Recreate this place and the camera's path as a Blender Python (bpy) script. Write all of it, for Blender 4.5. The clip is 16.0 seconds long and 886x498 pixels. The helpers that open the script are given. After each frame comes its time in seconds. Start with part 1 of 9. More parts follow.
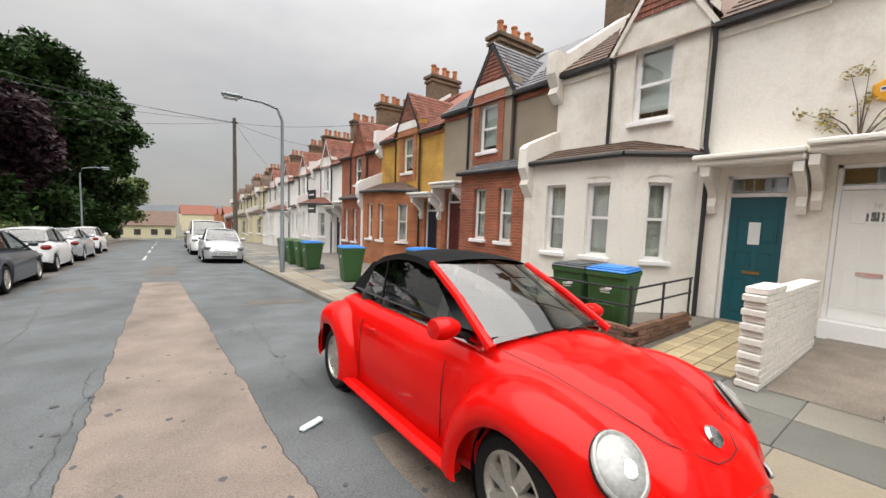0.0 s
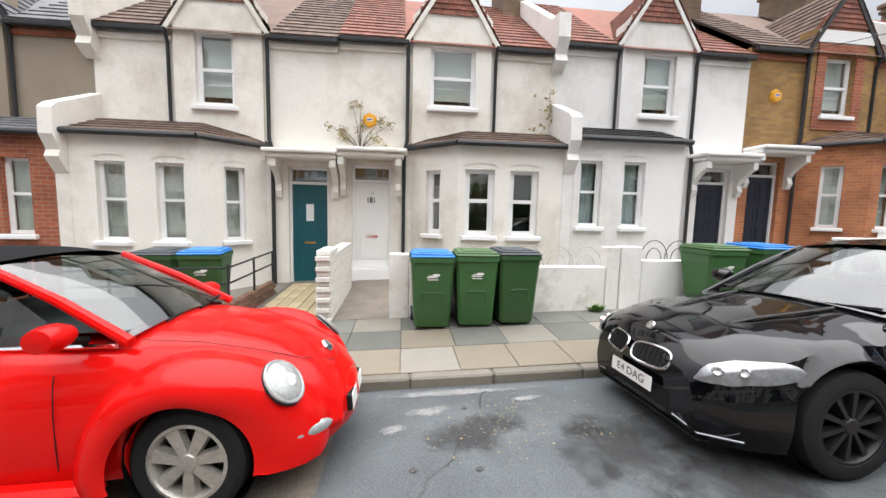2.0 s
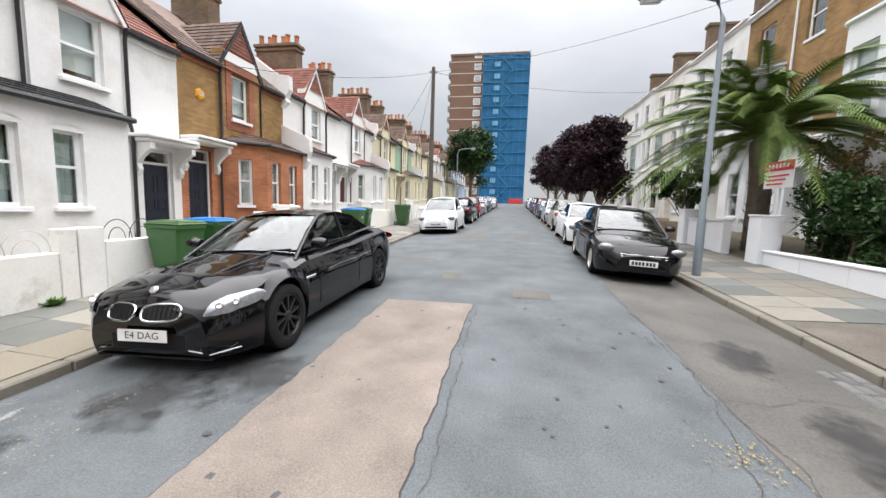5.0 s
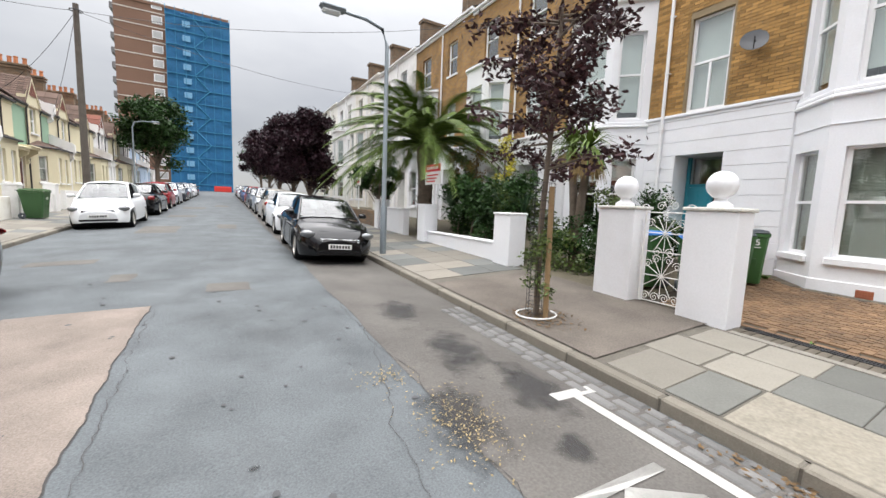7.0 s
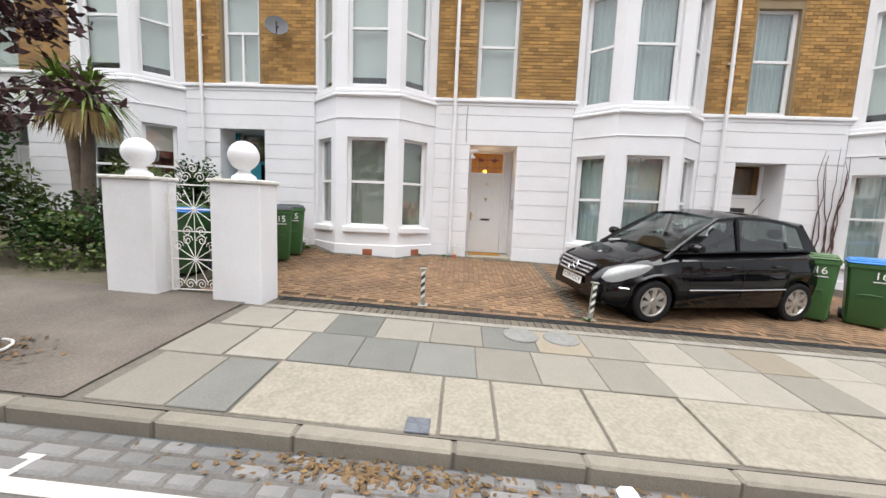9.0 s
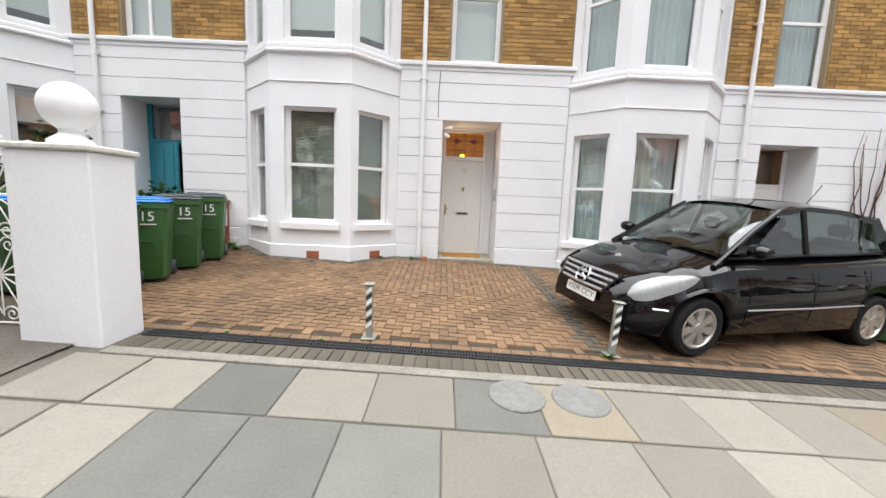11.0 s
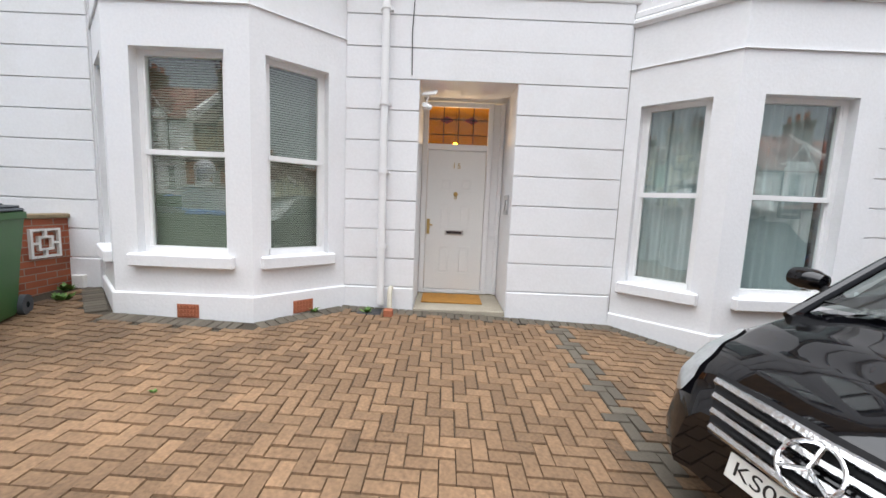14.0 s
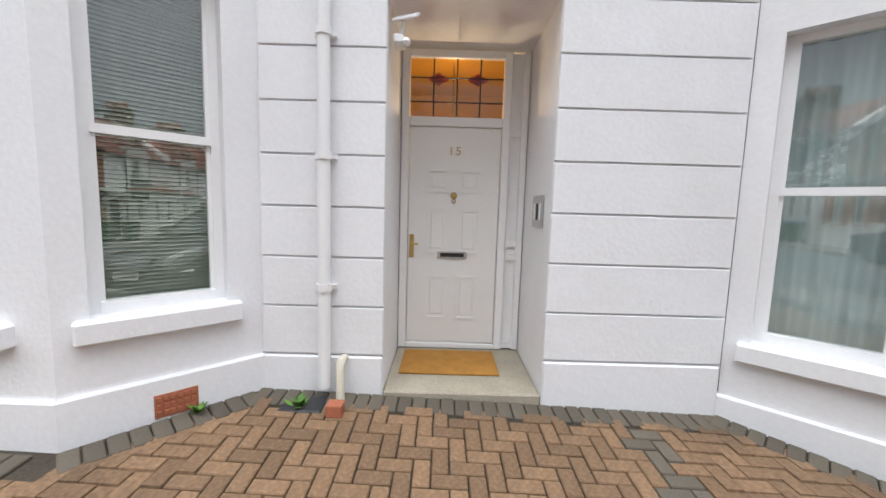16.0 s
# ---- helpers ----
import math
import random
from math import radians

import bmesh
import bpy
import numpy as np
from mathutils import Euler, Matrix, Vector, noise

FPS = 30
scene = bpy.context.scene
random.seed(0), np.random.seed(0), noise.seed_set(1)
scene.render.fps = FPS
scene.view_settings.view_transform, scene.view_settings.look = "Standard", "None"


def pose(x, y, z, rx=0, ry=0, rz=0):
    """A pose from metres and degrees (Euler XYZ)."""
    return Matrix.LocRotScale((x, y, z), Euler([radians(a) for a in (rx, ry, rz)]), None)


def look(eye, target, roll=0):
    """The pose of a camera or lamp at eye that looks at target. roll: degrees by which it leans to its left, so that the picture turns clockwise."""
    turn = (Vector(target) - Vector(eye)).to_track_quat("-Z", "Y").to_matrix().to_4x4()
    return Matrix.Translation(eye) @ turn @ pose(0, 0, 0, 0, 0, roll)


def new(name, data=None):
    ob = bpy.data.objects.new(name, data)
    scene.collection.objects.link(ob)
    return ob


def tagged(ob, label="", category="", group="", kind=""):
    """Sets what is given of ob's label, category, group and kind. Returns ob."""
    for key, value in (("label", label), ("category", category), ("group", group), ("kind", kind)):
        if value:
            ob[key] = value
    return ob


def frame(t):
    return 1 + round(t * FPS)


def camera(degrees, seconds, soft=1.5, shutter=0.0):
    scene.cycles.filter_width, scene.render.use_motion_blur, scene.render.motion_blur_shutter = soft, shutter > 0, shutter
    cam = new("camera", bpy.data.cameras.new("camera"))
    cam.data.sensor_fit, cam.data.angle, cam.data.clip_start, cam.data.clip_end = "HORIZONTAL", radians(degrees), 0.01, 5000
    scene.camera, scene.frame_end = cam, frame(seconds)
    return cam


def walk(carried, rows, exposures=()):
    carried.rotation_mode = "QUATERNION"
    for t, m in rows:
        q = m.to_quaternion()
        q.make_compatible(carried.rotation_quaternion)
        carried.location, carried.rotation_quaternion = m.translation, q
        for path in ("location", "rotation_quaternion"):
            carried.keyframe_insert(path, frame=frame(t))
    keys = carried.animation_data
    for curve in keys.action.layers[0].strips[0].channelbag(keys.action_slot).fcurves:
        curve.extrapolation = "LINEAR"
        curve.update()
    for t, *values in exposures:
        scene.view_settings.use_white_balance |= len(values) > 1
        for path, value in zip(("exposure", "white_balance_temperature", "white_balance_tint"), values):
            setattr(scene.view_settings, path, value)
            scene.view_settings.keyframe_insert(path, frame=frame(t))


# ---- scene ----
cam = camera(98.8, 16.0)
PATH = [
    (0, (-1.056, 0.36, 1.637), (0.118, 1.97, 1.464), 2.1),
    (0.5, (-1.221, 0.434, 1.611), (0.324, 1.693, 1.44), 2.1),
    (1, (-1.393, 0.425, 1.616), (0.425, 1.241, 1.444), 1.7),
    (1.5, (-1.581, 0.412, 1.595), (0.384, 0.737, 1.414), 1.4),
    (2, (-1.75, 0.455, 1.626), (0.228, 0.235, 1.429), 1.3),
    (2.5, (-1.869, 0.649, 1.61), (-0.072, -0.206, 1.407), 1.3),
    (3, (-1.993, 0.773, 1.622), (-0.502, -0.542, 1.411), 1.3),
    (3.5, (-2.098, 0.94, 1.615), (-0.914, -0.658, 1.402), 1.4),
    (4, (-2.115, 1.09, 1.605), (-1.242, -0.696, 1.391), 1.5),
    (4.2, (-2.129, 1.118, 1.608), (-1.372, -0.72, 1.388), 1.5),
    (6.3, (-2.246, 1.716, 1.559), (-2.493, -0.257, 1.348), 2.1),
    (6.5, (-2.291, 1.738, 1.572), (-2.657, -0.216, 1.353), 2.1),
    (7, (-2.488, 1.809, 1.586), (-3.485, 0.090, 1.363), 2.2),
    (7.5, (-2.674, 1.865, 1.559), (-4.374, 0.837, 1.329), 2.3),
    (8, (-2.850, 1.925, 1.552), (-4.775, 1.437, 1.320), 2.2),
    (8.5, (-3.134, 2.012, 1.518), (-5.109, 1.791, 1.286), 2.3),
    (9, (-3.491, 2.043, 1.495), (-5.475, 1.944, 1.263), 2.3),
    (9.5, (-3.858, 2.092, 1.469), (-5.844, 2.052, 1.239), 2.3),
    (9.7, (-4.017, 2.122, 1.464), (-6.003, 2.100, 1.230), 2.3),
    (11.8, (-6.088, 2.223, 1.364), (-8.073, 2.237, 1.118), 2.3),
    (12, (-6.305, 2.251, 1.364), (-8.290, 2.264, 1.123), 2.2),
    (12.5, (-6.824, 2.361, 1.391), (-8.810, 2.373, 1.159), 2.4),
    (13, (-7.331, 2.384, 1.443), (-9.317, 2.391, 1.210), 2.4),
    (13.5, (-7.721, 2.408, 1.514), (-9.708, 2.407, 1.283), 2.4),
    (14, (-8.185, 2.458, 1.535), (-10.171, 2.457, 1.302), 2.4),
    (14.5, (-8.667, 2.406, 1.521), (-10.654, 2.423, 1.293), 2.4),
    (15, (-9.130, 2.410, 1.565), (-11.117, 2.439, 1.335), 2.4),
    (15.5, (-9.556, 2.571, 1.636), (-11.538, 2.517, 1.372), 1.9),
    (16, (-10.091, 2.506, 1.562), (-12.080, 2.512, 1.351), 1.7),
]
walk(cam, [(t, look(eye, target, roll)) for t, eye, target, roll in PATH],
     [(0.0, 1.2, 6850, 10), (1.0, 1.28, 6600, 10), (2.0, 1.38, 6450, 10), (3.0, 1.45, 6380, 10), (4.0, 1.5, 6400, 10), (6.5, 1.55, 6450, 10), (8.0, 1.52, 6500, 10),
      (9.0, 1.54, 6500, 10), (12.5, 1.6, 6380, 9), (14.0, 1.48, 6270, 9), (16.0, 1.38, 6260, 9)])

# ---- world and light: bright overcast ----
world = bpy.data.worlds.new("overcast_sky")
scene.world = world
world.use_nodes = True
wn, wl = world.node_tree.nodes, world.node_tree.links
wn.clear()
w_out = wn.new("ShaderNodeOutputWorld")
w_bg = wn.new("ShaderNodeBackground")
w_sky = wn.new("ShaderNodeTexSky")
w_sky.sky_type, w_sky.sun_disc = "NISHITA", False
w_sky.sun_elevation, w_sky.sun_rotation = radians(52), radians(70)
w_co = wn.new("ShaderNodeTexCoord")
w_map = wn.new("ShaderNodeMapping")
w_map.inputs["Scale"].default_value = (1.0, 1.0, 2.6)
w_no = wn.new("ShaderNodeTexNoise")
w_no.inputs["Scale"].default_value, w_no.inputs["Detail"].default_value, w_no.inputs["Roughness"].default_value = 1.7, 7, 0.55
w_rmp = wn.new("ShaderNodeValToRGB")
w_rmp.color_ramp.elements[0].position, w_rmp.color_ramp.elements[0].color = 0.34, (0.8, 0.81, 0.85, 1)
w_rmp.color_ramp.elements[1].position, w_rmp.color_ramp.elements[1].color = 0.68, (1.08, 1.08, 1.09, 1)
w_sep = wn.new("ShaderNodeSeparateXYZ")
w_up = wn.new("ShaderNodeMath")
w_up.operation = "MAXIMUM"
w_pow = wn.new("ShaderNodeMath")
w_pow.operation, w_pow.inputs[1].default_value = "POWER", 2.4
w_lum = wn.new("ShaderNodeMath")
w_lum.operation, w_lum.inputs[1].default_value, w_lum.inputs[2].default_value = "MULTIPLY_ADD", 14.0, 1.85
w_mul = wn.new("ShaderNodeVectorMath")
w_mul.operation = "SCALE"
w_mix = wn.new("ShaderNodeMix")
w_mix.data_type = "RGBA"
w_mix.inputs["Factor"].default_value = 0.93
wl.new(w_co.outputs["Generated"], w_map.inputs["Vector"])
wl.new(w_map.outputs["Vector"], w_no.inputs["Vector"])
wl.new(w_no.outputs["Fac"], w_rmp.inputs["Fac"])
wl.new(w_sky.outputs["Color"], w_mix.inputs[6])
wl.new(w_co.outputs["Generated"], w_sep.inputs[0])
wl.new(w_sep.outputs["Z"], w_up.inputs[0])
w_up.inputs[1].default_value = 0.0
wl.new(w_up.outputs[0], w_pow.inputs[0])
wl.new(w_pow.outputs[0], w_lum.inputs[0])
wl.new(w_rmp.outputs["Color"], w_mul.inputs[0])
wl.new(w_lum.outputs[0], w_mul.inputs["Scale"])
wl.new(w_mul.outputs["Vector"], w_mix.inputs[7])
wl.new(w_mix.outputs[2], w_bg.inputs["Color"])
w_bg.inputs["Strength"].default_value = 0.1
wl.new(w_bg.outputs["Background"], w_out.inputs["Surface"])
sun_data = bpy.data.lights.new("sun", "SUN")
sun_data.energy, sun_data.angle, sun_data.color = 1.5, radians(100), (1.0, 0.985, 0.975)
sun = new("sun", sun_data)
sun.matrix_world = look((-5, -8, 60), (0, 0, 0))


# ---- materials ----
MATS = {}


def mat(name, col, rough=0.6, metal=0.0, var=0.12, scale=3.0, fine=60.0, bump=0.15, stain=None, stain_amt=0.0, coat=0.0, spec=0.5, per_obj=0.0, dist=0.01, isl=0.0):
    """Procedural surface: two scales of colour variation, optional stains, fine relief."""
    if name in MATS:
        return MATS[name]
    m = bpy.data.materials.new(name)
    m.use_nodes = True
    n, l = m.node_tree.nodes, m.node_tree.links
    b = n["Principled BSDF"]
    b.inputs["Roughness"].default_value = rough
    b.inputs["Metallic"].default_value = metal
    b.inputs["Coat Weight"].default_value = coat
    b.inputs["Coat Roughness"].default_value = 0.03
    b.inputs["Specular IOR Level"].default_value = spec
    co = n.new("ShaderNodeTexCoord")
    big = n.new("ShaderNodeTexNoise")
    big.inputs["Scale"].default_value, big.inputs["Detail"].default_value = scale, 5
    small = n.new("ShaderNodeTexNoise")
    small.inputs["Scale"].default_value, small.inputs["Detail"].default_value = fine, 3
    l.new(co.outputs["Object"], big.inputs["Vector"])
    l.new(co.outputs["Object"], small.inputs["Vector"])
    add = n.new("ShaderNodeMath")
    add.operation = "ADD"
    l.new(big.outputs["Fac"], add.inputs[0])
    l.new(small.outputs["Fac"], add.inputs[1])
    rng = n.new("ShaderNodeMapRange")
    rng.inputs["From Min"].default_value, rng.inputs["From Max"].default_value = 0.6, 1.4
    rng.inputs["To Min"].default_value, rng.inputs["To Max"].default_value = 1 - var, 1 + var
    l.new(add.outputs[0], rng.inputs["Value"])
    val = rng.outputs["Result"]
    if per_obj or isl:
        src = n.new("ShaderNodeObjectInfo").outputs["Random"] if per_obj else n.new("ShaderNodeNewGeometry").outputs["Random Per Island"]
        r2 = n.new("ShaderNodeMapRange")
        amt = per_obj or isl
        r2.inputs["To Min"].default_value, r2.inputs["To Max"].default_value = 1 - amt, 1 + amt
        l.new(src, r2.inputs["Value"])
        mul = n.new("ShaderNodeMath")
        mul.operation = "MULTIPLY"
        l.new(val, mul.inputs[0])
        l.new(r2.outputs["Result"], mul.inputs[1])
        val = mul.outputs[0]
    sc = n.new("ShaderNodeVectorMath")
    sc.operation = "SCALE"
    sc.inputs[0].default_value = col
    l.new(val, sc.inputs["Scale"])
    out = sc.outputs["Vector"]
    if stain:
        sn = n.new("ShaderNodeTexNoise")
        sn.inputs["Scale"].default_value, sn.inputs["Detail"].default_value, sn.inputs["Roughness"].default_value = scale * 0.7, 9, 0.7
        l.new(co.outputs["Object"], sn.inputs["Vector"])
        sr = n.new("ShaderNodeMapRange")
        sr.inputs["From Min"].default_value, sr.inputs["From Max"].default_value = 0.5, 0.75
        sr.inputs["To Max"].default_value = stain_amt
        l.new(sn.outputs["Fac"], sr.inputs["Value"])
        mx = n.new("ShaderNodeMix")
        mx.data_type = "RGBA"
        mx.inputs[7].default_value = (*stain, 1)
        l.new(sr.outputs["Result"], mx.inputs["Factor"])
        l.new(out, mx.inputs[6])
        out = mx.outputs[2]
    l.new(out, b.inputs["Base Color"])
    if bump:
        bp = n.new("ShaderNodeBump")
        bp.inputs["Strength"].default_value, bp.inputs["Distance"].default_value = bump, dist
        l.new(small.outputs["Fac"], bp.inputs["Height"])
        l.new(bp.outputs["Normal"], b.inputs["Normal"])
    MATS[name] = m
    return m


def brick_mat(name, c1, c2, mortar, turn, bump=0.5):
    """Stretcher-bond brick in a wall that runs along y (turn 0) or along x (turn 1)."""
    if name in MATS:
        return MATS[name]
    m = bpy.data.materials.new(name)
    m.use_nodes = True
    n, l = m.node_tree.nodes, m.node_tree.links
    b = n["Principled BSDF"]
    b.inputs["Roughness"].default_value = 0.85
    co = n.new("ShaderNodeTexCoord")
    sp = n.new("ShaderNodeSeparateXYZ")
    cb = n.new("ShaderNodeCombineXYZ")
    l.new(co.outputs["Object"], sp.inputs[0])
    ad = n.new("ShaderNodeMath")
    ad.operation = "ADD"
    l.new(sp.outputs["X"], ad.inputs[0])
    l.new(sp.outputs["Y"], ad.inputs[1])
    l.new(ad.outputs[0], cb.inputs["X"])
    l.new(sp.outputs["Z"], cb.inputs["Y"])
    br = n.new("ShaderNodeTexBrick")
    for key, v in (("Scale", 1.0), ("Brick Width", 0.225), ("Row Height", 0.075), ("Mortar Size", 0.006), ("Bias", 0.0)):
        br.inputs[key].default_value = v
    br.inputs["Color1"].default_value, br.inputs["Color2"].default_value, br.inputs["Mortar"].default_value = (*c1, 1), (*c2, 1), (*mortar, 1)
    l.new(cb.outputs[0], br.inputs["Vector"])
    no = n.new("ShaderNodeTexNoise")
    no.inputs["Scale"].default_value, no.inputs["Detail"].default_value = 1.3, 8
    l.new(co.outputs["Object"], no.inputs["Vector"])
    mr = n.new("ShaderNodeMapRange")
    mr.inputs["From Min"].default_value, mr.inputs["From Max"].default_value = 0.3, 0.7
    mr.inputs["To Min"].default_value, mr.inputs["To Max"].default_value = 0.72, 1.2
    l.new(no.outputs["Fac"], mr.inputs["Value"])
    sc = n.new("ShaderNodeVectorMath")
    sc.operation = "SCALE"
    l.new(br.outputs["Color"], sc.inputs[0])
    l.new(mr.outputs["Result"], sc.inputs["Scale"])
    l.new(sc.outputs["Vector"], b.inputs["Base Color"])
    bp = n.new("ShaderNodeBump")
    bp.inputs["Strength"].default_value, bp.inputs["Distance"].default_value = bump, 0.01
    bp.invert = True
    l.new(br.outputs["Fac"], bp.inputs["Height"])
    l.new(bp.outputs["Normal"], b.inputs["Normal"])
    MATS[name] = m
    return m


def glass_mat(name, tint=(1, 1, 1), rough=0.0, gloss=(0.5, 0.09)):
    """Thin clear pane: tinted see-through with a gloss that grows towards grazing."""
    if name in MATS:
        return MATS[name]
    m = bpy.data.materials.new(name)
    m.use_nodes = True
    n, l = m.node_tree.nodes, m.node_tree.links
    n.remove(n["Principled BSDF"])
    tr, gl, mx, lw, pw, ma = [n.new(t) for t in ("ShaderNodeBsdfTransparent", "ShaderNodeBsdfGlossy", "ShaderNodeMixShader", "ShaderNodeLayerWeight", "ShaderNodeMath", "ShaderNodeMath")]
    tr.inputs["Color"].default_value = (*tint, 1)
    gl.inputs["Roughness"].default_value = rough + 0.01
    lw.inputs["Blend"].default_value = 0.5
    pw.operation, pw.inputs[1].default_value = "POWER", 3.0
    ma.operation, ma.inputs[1].default_value, ma.inputs[2].default_value = "MULTIPLY_ADD", gloss[0], gloss[1]
    l.new(lw.outputs["Facing"], pw.inputs[0])
    l.new(pw.outputs[0], ma.inputs[0])
    l.new(ma.outputs[0], mx.inputs[0])
    l.new(tr.outputs[0], mx.inputs[1])
    l.new(gl.outputs[0], mx.inputs[2])
    l.new(mx.outputs[0], n["Material Output"].inputs["Surface"])
    MATS[name] = m
    return m


def glow_mat(name, col, strength):
    m = bpy.data.materials.new(name)
    m.use_nodes = True
    b = m.node_tree.nodes["Principled BSDF"]
    b.inputs["Base Color"].default_value = (*col, 1)
    b.inputs["Emission Color"].default_value = (*col, 1)
    b.inputs["Emission Strength"].default_value = strength
    return m


M_ASPHALT = mat("road_asphalt", (0.104, 0.113, 0.118), 0.9, var=0.42, scale=1.3, fine=75, bump=0.7, stain=(0.05, 0.05, 0.05), stain_amt=0.4, spec=0.3)
M_ASPHALT2 = mat("bay_asphalt", (0.11, 0.102, 0.093), 0.92, var=0.35, scale=1.2, fine=50, bump=0.6, stain=(0.06, 0.055, 0.05), stain_amt=0.5, spec=0.3)
M_PATCH = mat("worn_tan_surfacing", (0.205, 0.172, 0.148), 0.95, var=0.42, scale=1.6, fine=85, bump=1.0, stain=(0.11, 0.09, 0.08), stain_amt=0.45, spec=0.2)
M_PAVT = mat("brown_tarmac", (0.135, 0.117, 0.1), 0.95, var=0.38, scale=1.4, fine=50, bump=0.6, spec=0.2)
M_SLAB = mat("york_slab", (0.22, 0.203, 0.17), 0.88, var=0.16, scale=2.4, fine=45, bump=0.3, per_obj=0.22, stain=(0.14, 0.13, 0.11), stain_amt=0.5)
M_SLAB_G = mat("grey_slab", (0.13, 0.13, 0.116), 0.85, var=0.16, scale=2.4, fine=45, bump=0.3, per_obj=0.2)
M_SLAB_C = mat("concrete_crossing", (0.245, 0.222, 0.178), 0.92, var=0.28, scale=3.0, fine=28, bump=0.7, stain=(0.13, 0.11, 0.08), stain_amt=0.6, dist=0.015)
M_KERB = mat("granite_kerb", (0.185, 0.167, 0.135), 0.85, var=0.2, scale=3, fine=80, bump=0.4, per_obj=0.15, stain=(0.1, 0.09, 0.07), stain_amt=0.6)
M_SETT = mat("granite_sett", (0.14, 0.137, 0.132), 0.8, var=0.2, scale=5, fine=60, bump=0.5, per_obj=0.25, isl=0)
M_JOINT = mat("dirty_joint", (0.115, 0.103, 0.085), 0.98, var=0.3, scale=4, fine=50, bump=0.4)
M_BLOCK = mat("clay_block_paver", (0.192, 0.117, 0.064), 0.9, var=0.46, scale=1.4, fine=42, bump=0.4, per_obj=0.22, stain=(0.06, 0.045, 0.03), stain_amt=0.75)
M_BLOCK_J = mat("clay_block_paver_field", (0.192, 0.117, 0.064), 0.9, var=0.46, scale=1.4, fine=42, bump=0.4, isl=0.22, stain=(0.06, 0.045, 0.03), stain_amt=0.75)
M_BLOCK_G = mat("grey_block_paver", (0.1, 0.085, 0.064), 0.9, var=0.2, scale=3, fine=70, bump=0.4, per_obj=0.18)
M_BLOCK_GJ = mat("grey_block_paver_field", (0.1, 0.085, 0.064), 0.9, var=0.2, scale=3, fine=70, bump=0.4, isl=0.18)
M_WHITE = mat("white_stucco", (0.78, 0.785, 0.8), 0.7, var=0.045, scale=0.8, fine=35, bump=0.2, stain=(0.58, 0.55, 0.5), stain_amt=0.3)
M_CREAM = mat("stained_cream_render", (0.79, 0.765, 0.705), 0.8, var=0.08, scale=0.7, fine=30, bump=0.25, stain=(0.4, 0.34, 0.25), stain_amt=0.75)
M_WHITE2 = mat("white_render", (0.78, 0.77, 0.75), 0.8, var=0.06, scale=0.7, fine=30, bump=0.2, stain=(0.4, 0.36, 0.29), stain_amt=0.55)
M_PEEL = mat("peeling_white_wall", (0.74, 0.72, 0.68), 0.85, var=0.08, scale=3, fine=30, bump=0.3, stain=(0.3, 0.26, 0.2), stain_amt=0.8)
M_PEBBLE = mat("pebbledash", (0.3, 0.25, 0.19), 0.95, var=0.2, scale=1, fine=90, bump=0.8)
M_UPVC = mat("white_window_frame", (0.82, 0.82, 0.82), 0.35, var=0.03, scale=2, fine=30, bump=0.0)
M_BLACK_GUT = mat("black_gutter", (0.02, 0.02, 0.022), 0.45, var=0.3, scale=4, fine=40, bump=0.1)
M_SLATE = mat("grey_slate", (0.13, 0.13, 0.14), 0.7, var=0.3, scale=3, fine=30, bump=0.3, isl=0.25)
M_TILE = mat("red_clay_tile", (0.2, 0.07, 0.045), 0.8, var=0.3, scale=3, fine=30, bump=0.3, isl=0.3, stain=(0.12, 0.08, 0.06), stain_amt=0.5)
M_TILE_D = mat("brown_roof_tile", (0.13, 0.085, 0.065), 0.85, var=0.3, scale=3, fine=30, bump=0.3, isl=0.3)
M_POT = mat("terracotta_pot", (0.42, 0.16, 0.07), 0.8, var=0.2, scale=6, fine=40, bump=0.2, per_obj=0.2)
M_LEAD = mat("lead_flashing", (0.22, 0.22, 0.23), 0.6, var=0.2)
# near-black colour carries the dimness of interiors behind glass and doors
M_DIM_INSIDE = mat("painted_dim_inside", (0.05, 0.048, 0.044), 0.95, var=0.2, scale=1.0, fine=8, bump=0)
M_CURTAIN = mat("pale_curtain", (0.66, 0.69, 0.69), 0.9, var=0.06, scale=3, fine=200, bump=0.1)
M_NET = mat("net_curtain", (0.55, 0.55, 0.52), 0.95, var=0.3, scale=14, fine=120, bump=0.1)
M_BLIND = mat("blind_slat", (0.46, 0.48, 0.42), 0.6, var=0.05)
M_GLASS = glass_mat("window_glass", (0.92, 0.95, 0.93), 0.0, (0.5, 0.14))
BR_STOCK = brick_mat("yellow_stock_brick", (0.36, 0.2, 0.055), (0.25, 0.135, 0.045), (0.2, 0.17, 0.13), 0)
BR_RED = brick_mat("red_brick", (0.36, 0.1, 0.045), (0.26, 0.07, 0.035), (0.3, 0.22, 0.17), 0)
BR_ORANGE = brick_mat("orange_brick", (0.47, 0.17, 0.065), (0.36, 0.12, 0.05), (0.34, 0.24, 0.17), 0)
BR_YELLOW = brick_mat("painted_yellow_brick", (0.52, 0.3, 0.06), (0.45, 0.25, 0.05), (0.4, 0.24, 0.06), 0, 0.3)
BR_BROWN = brick_mat("sooty_brick", (0.2, 0.12, 0.065), (0.12, 0.085, 0.055), (0.16, 0.14, 0.11), 0)


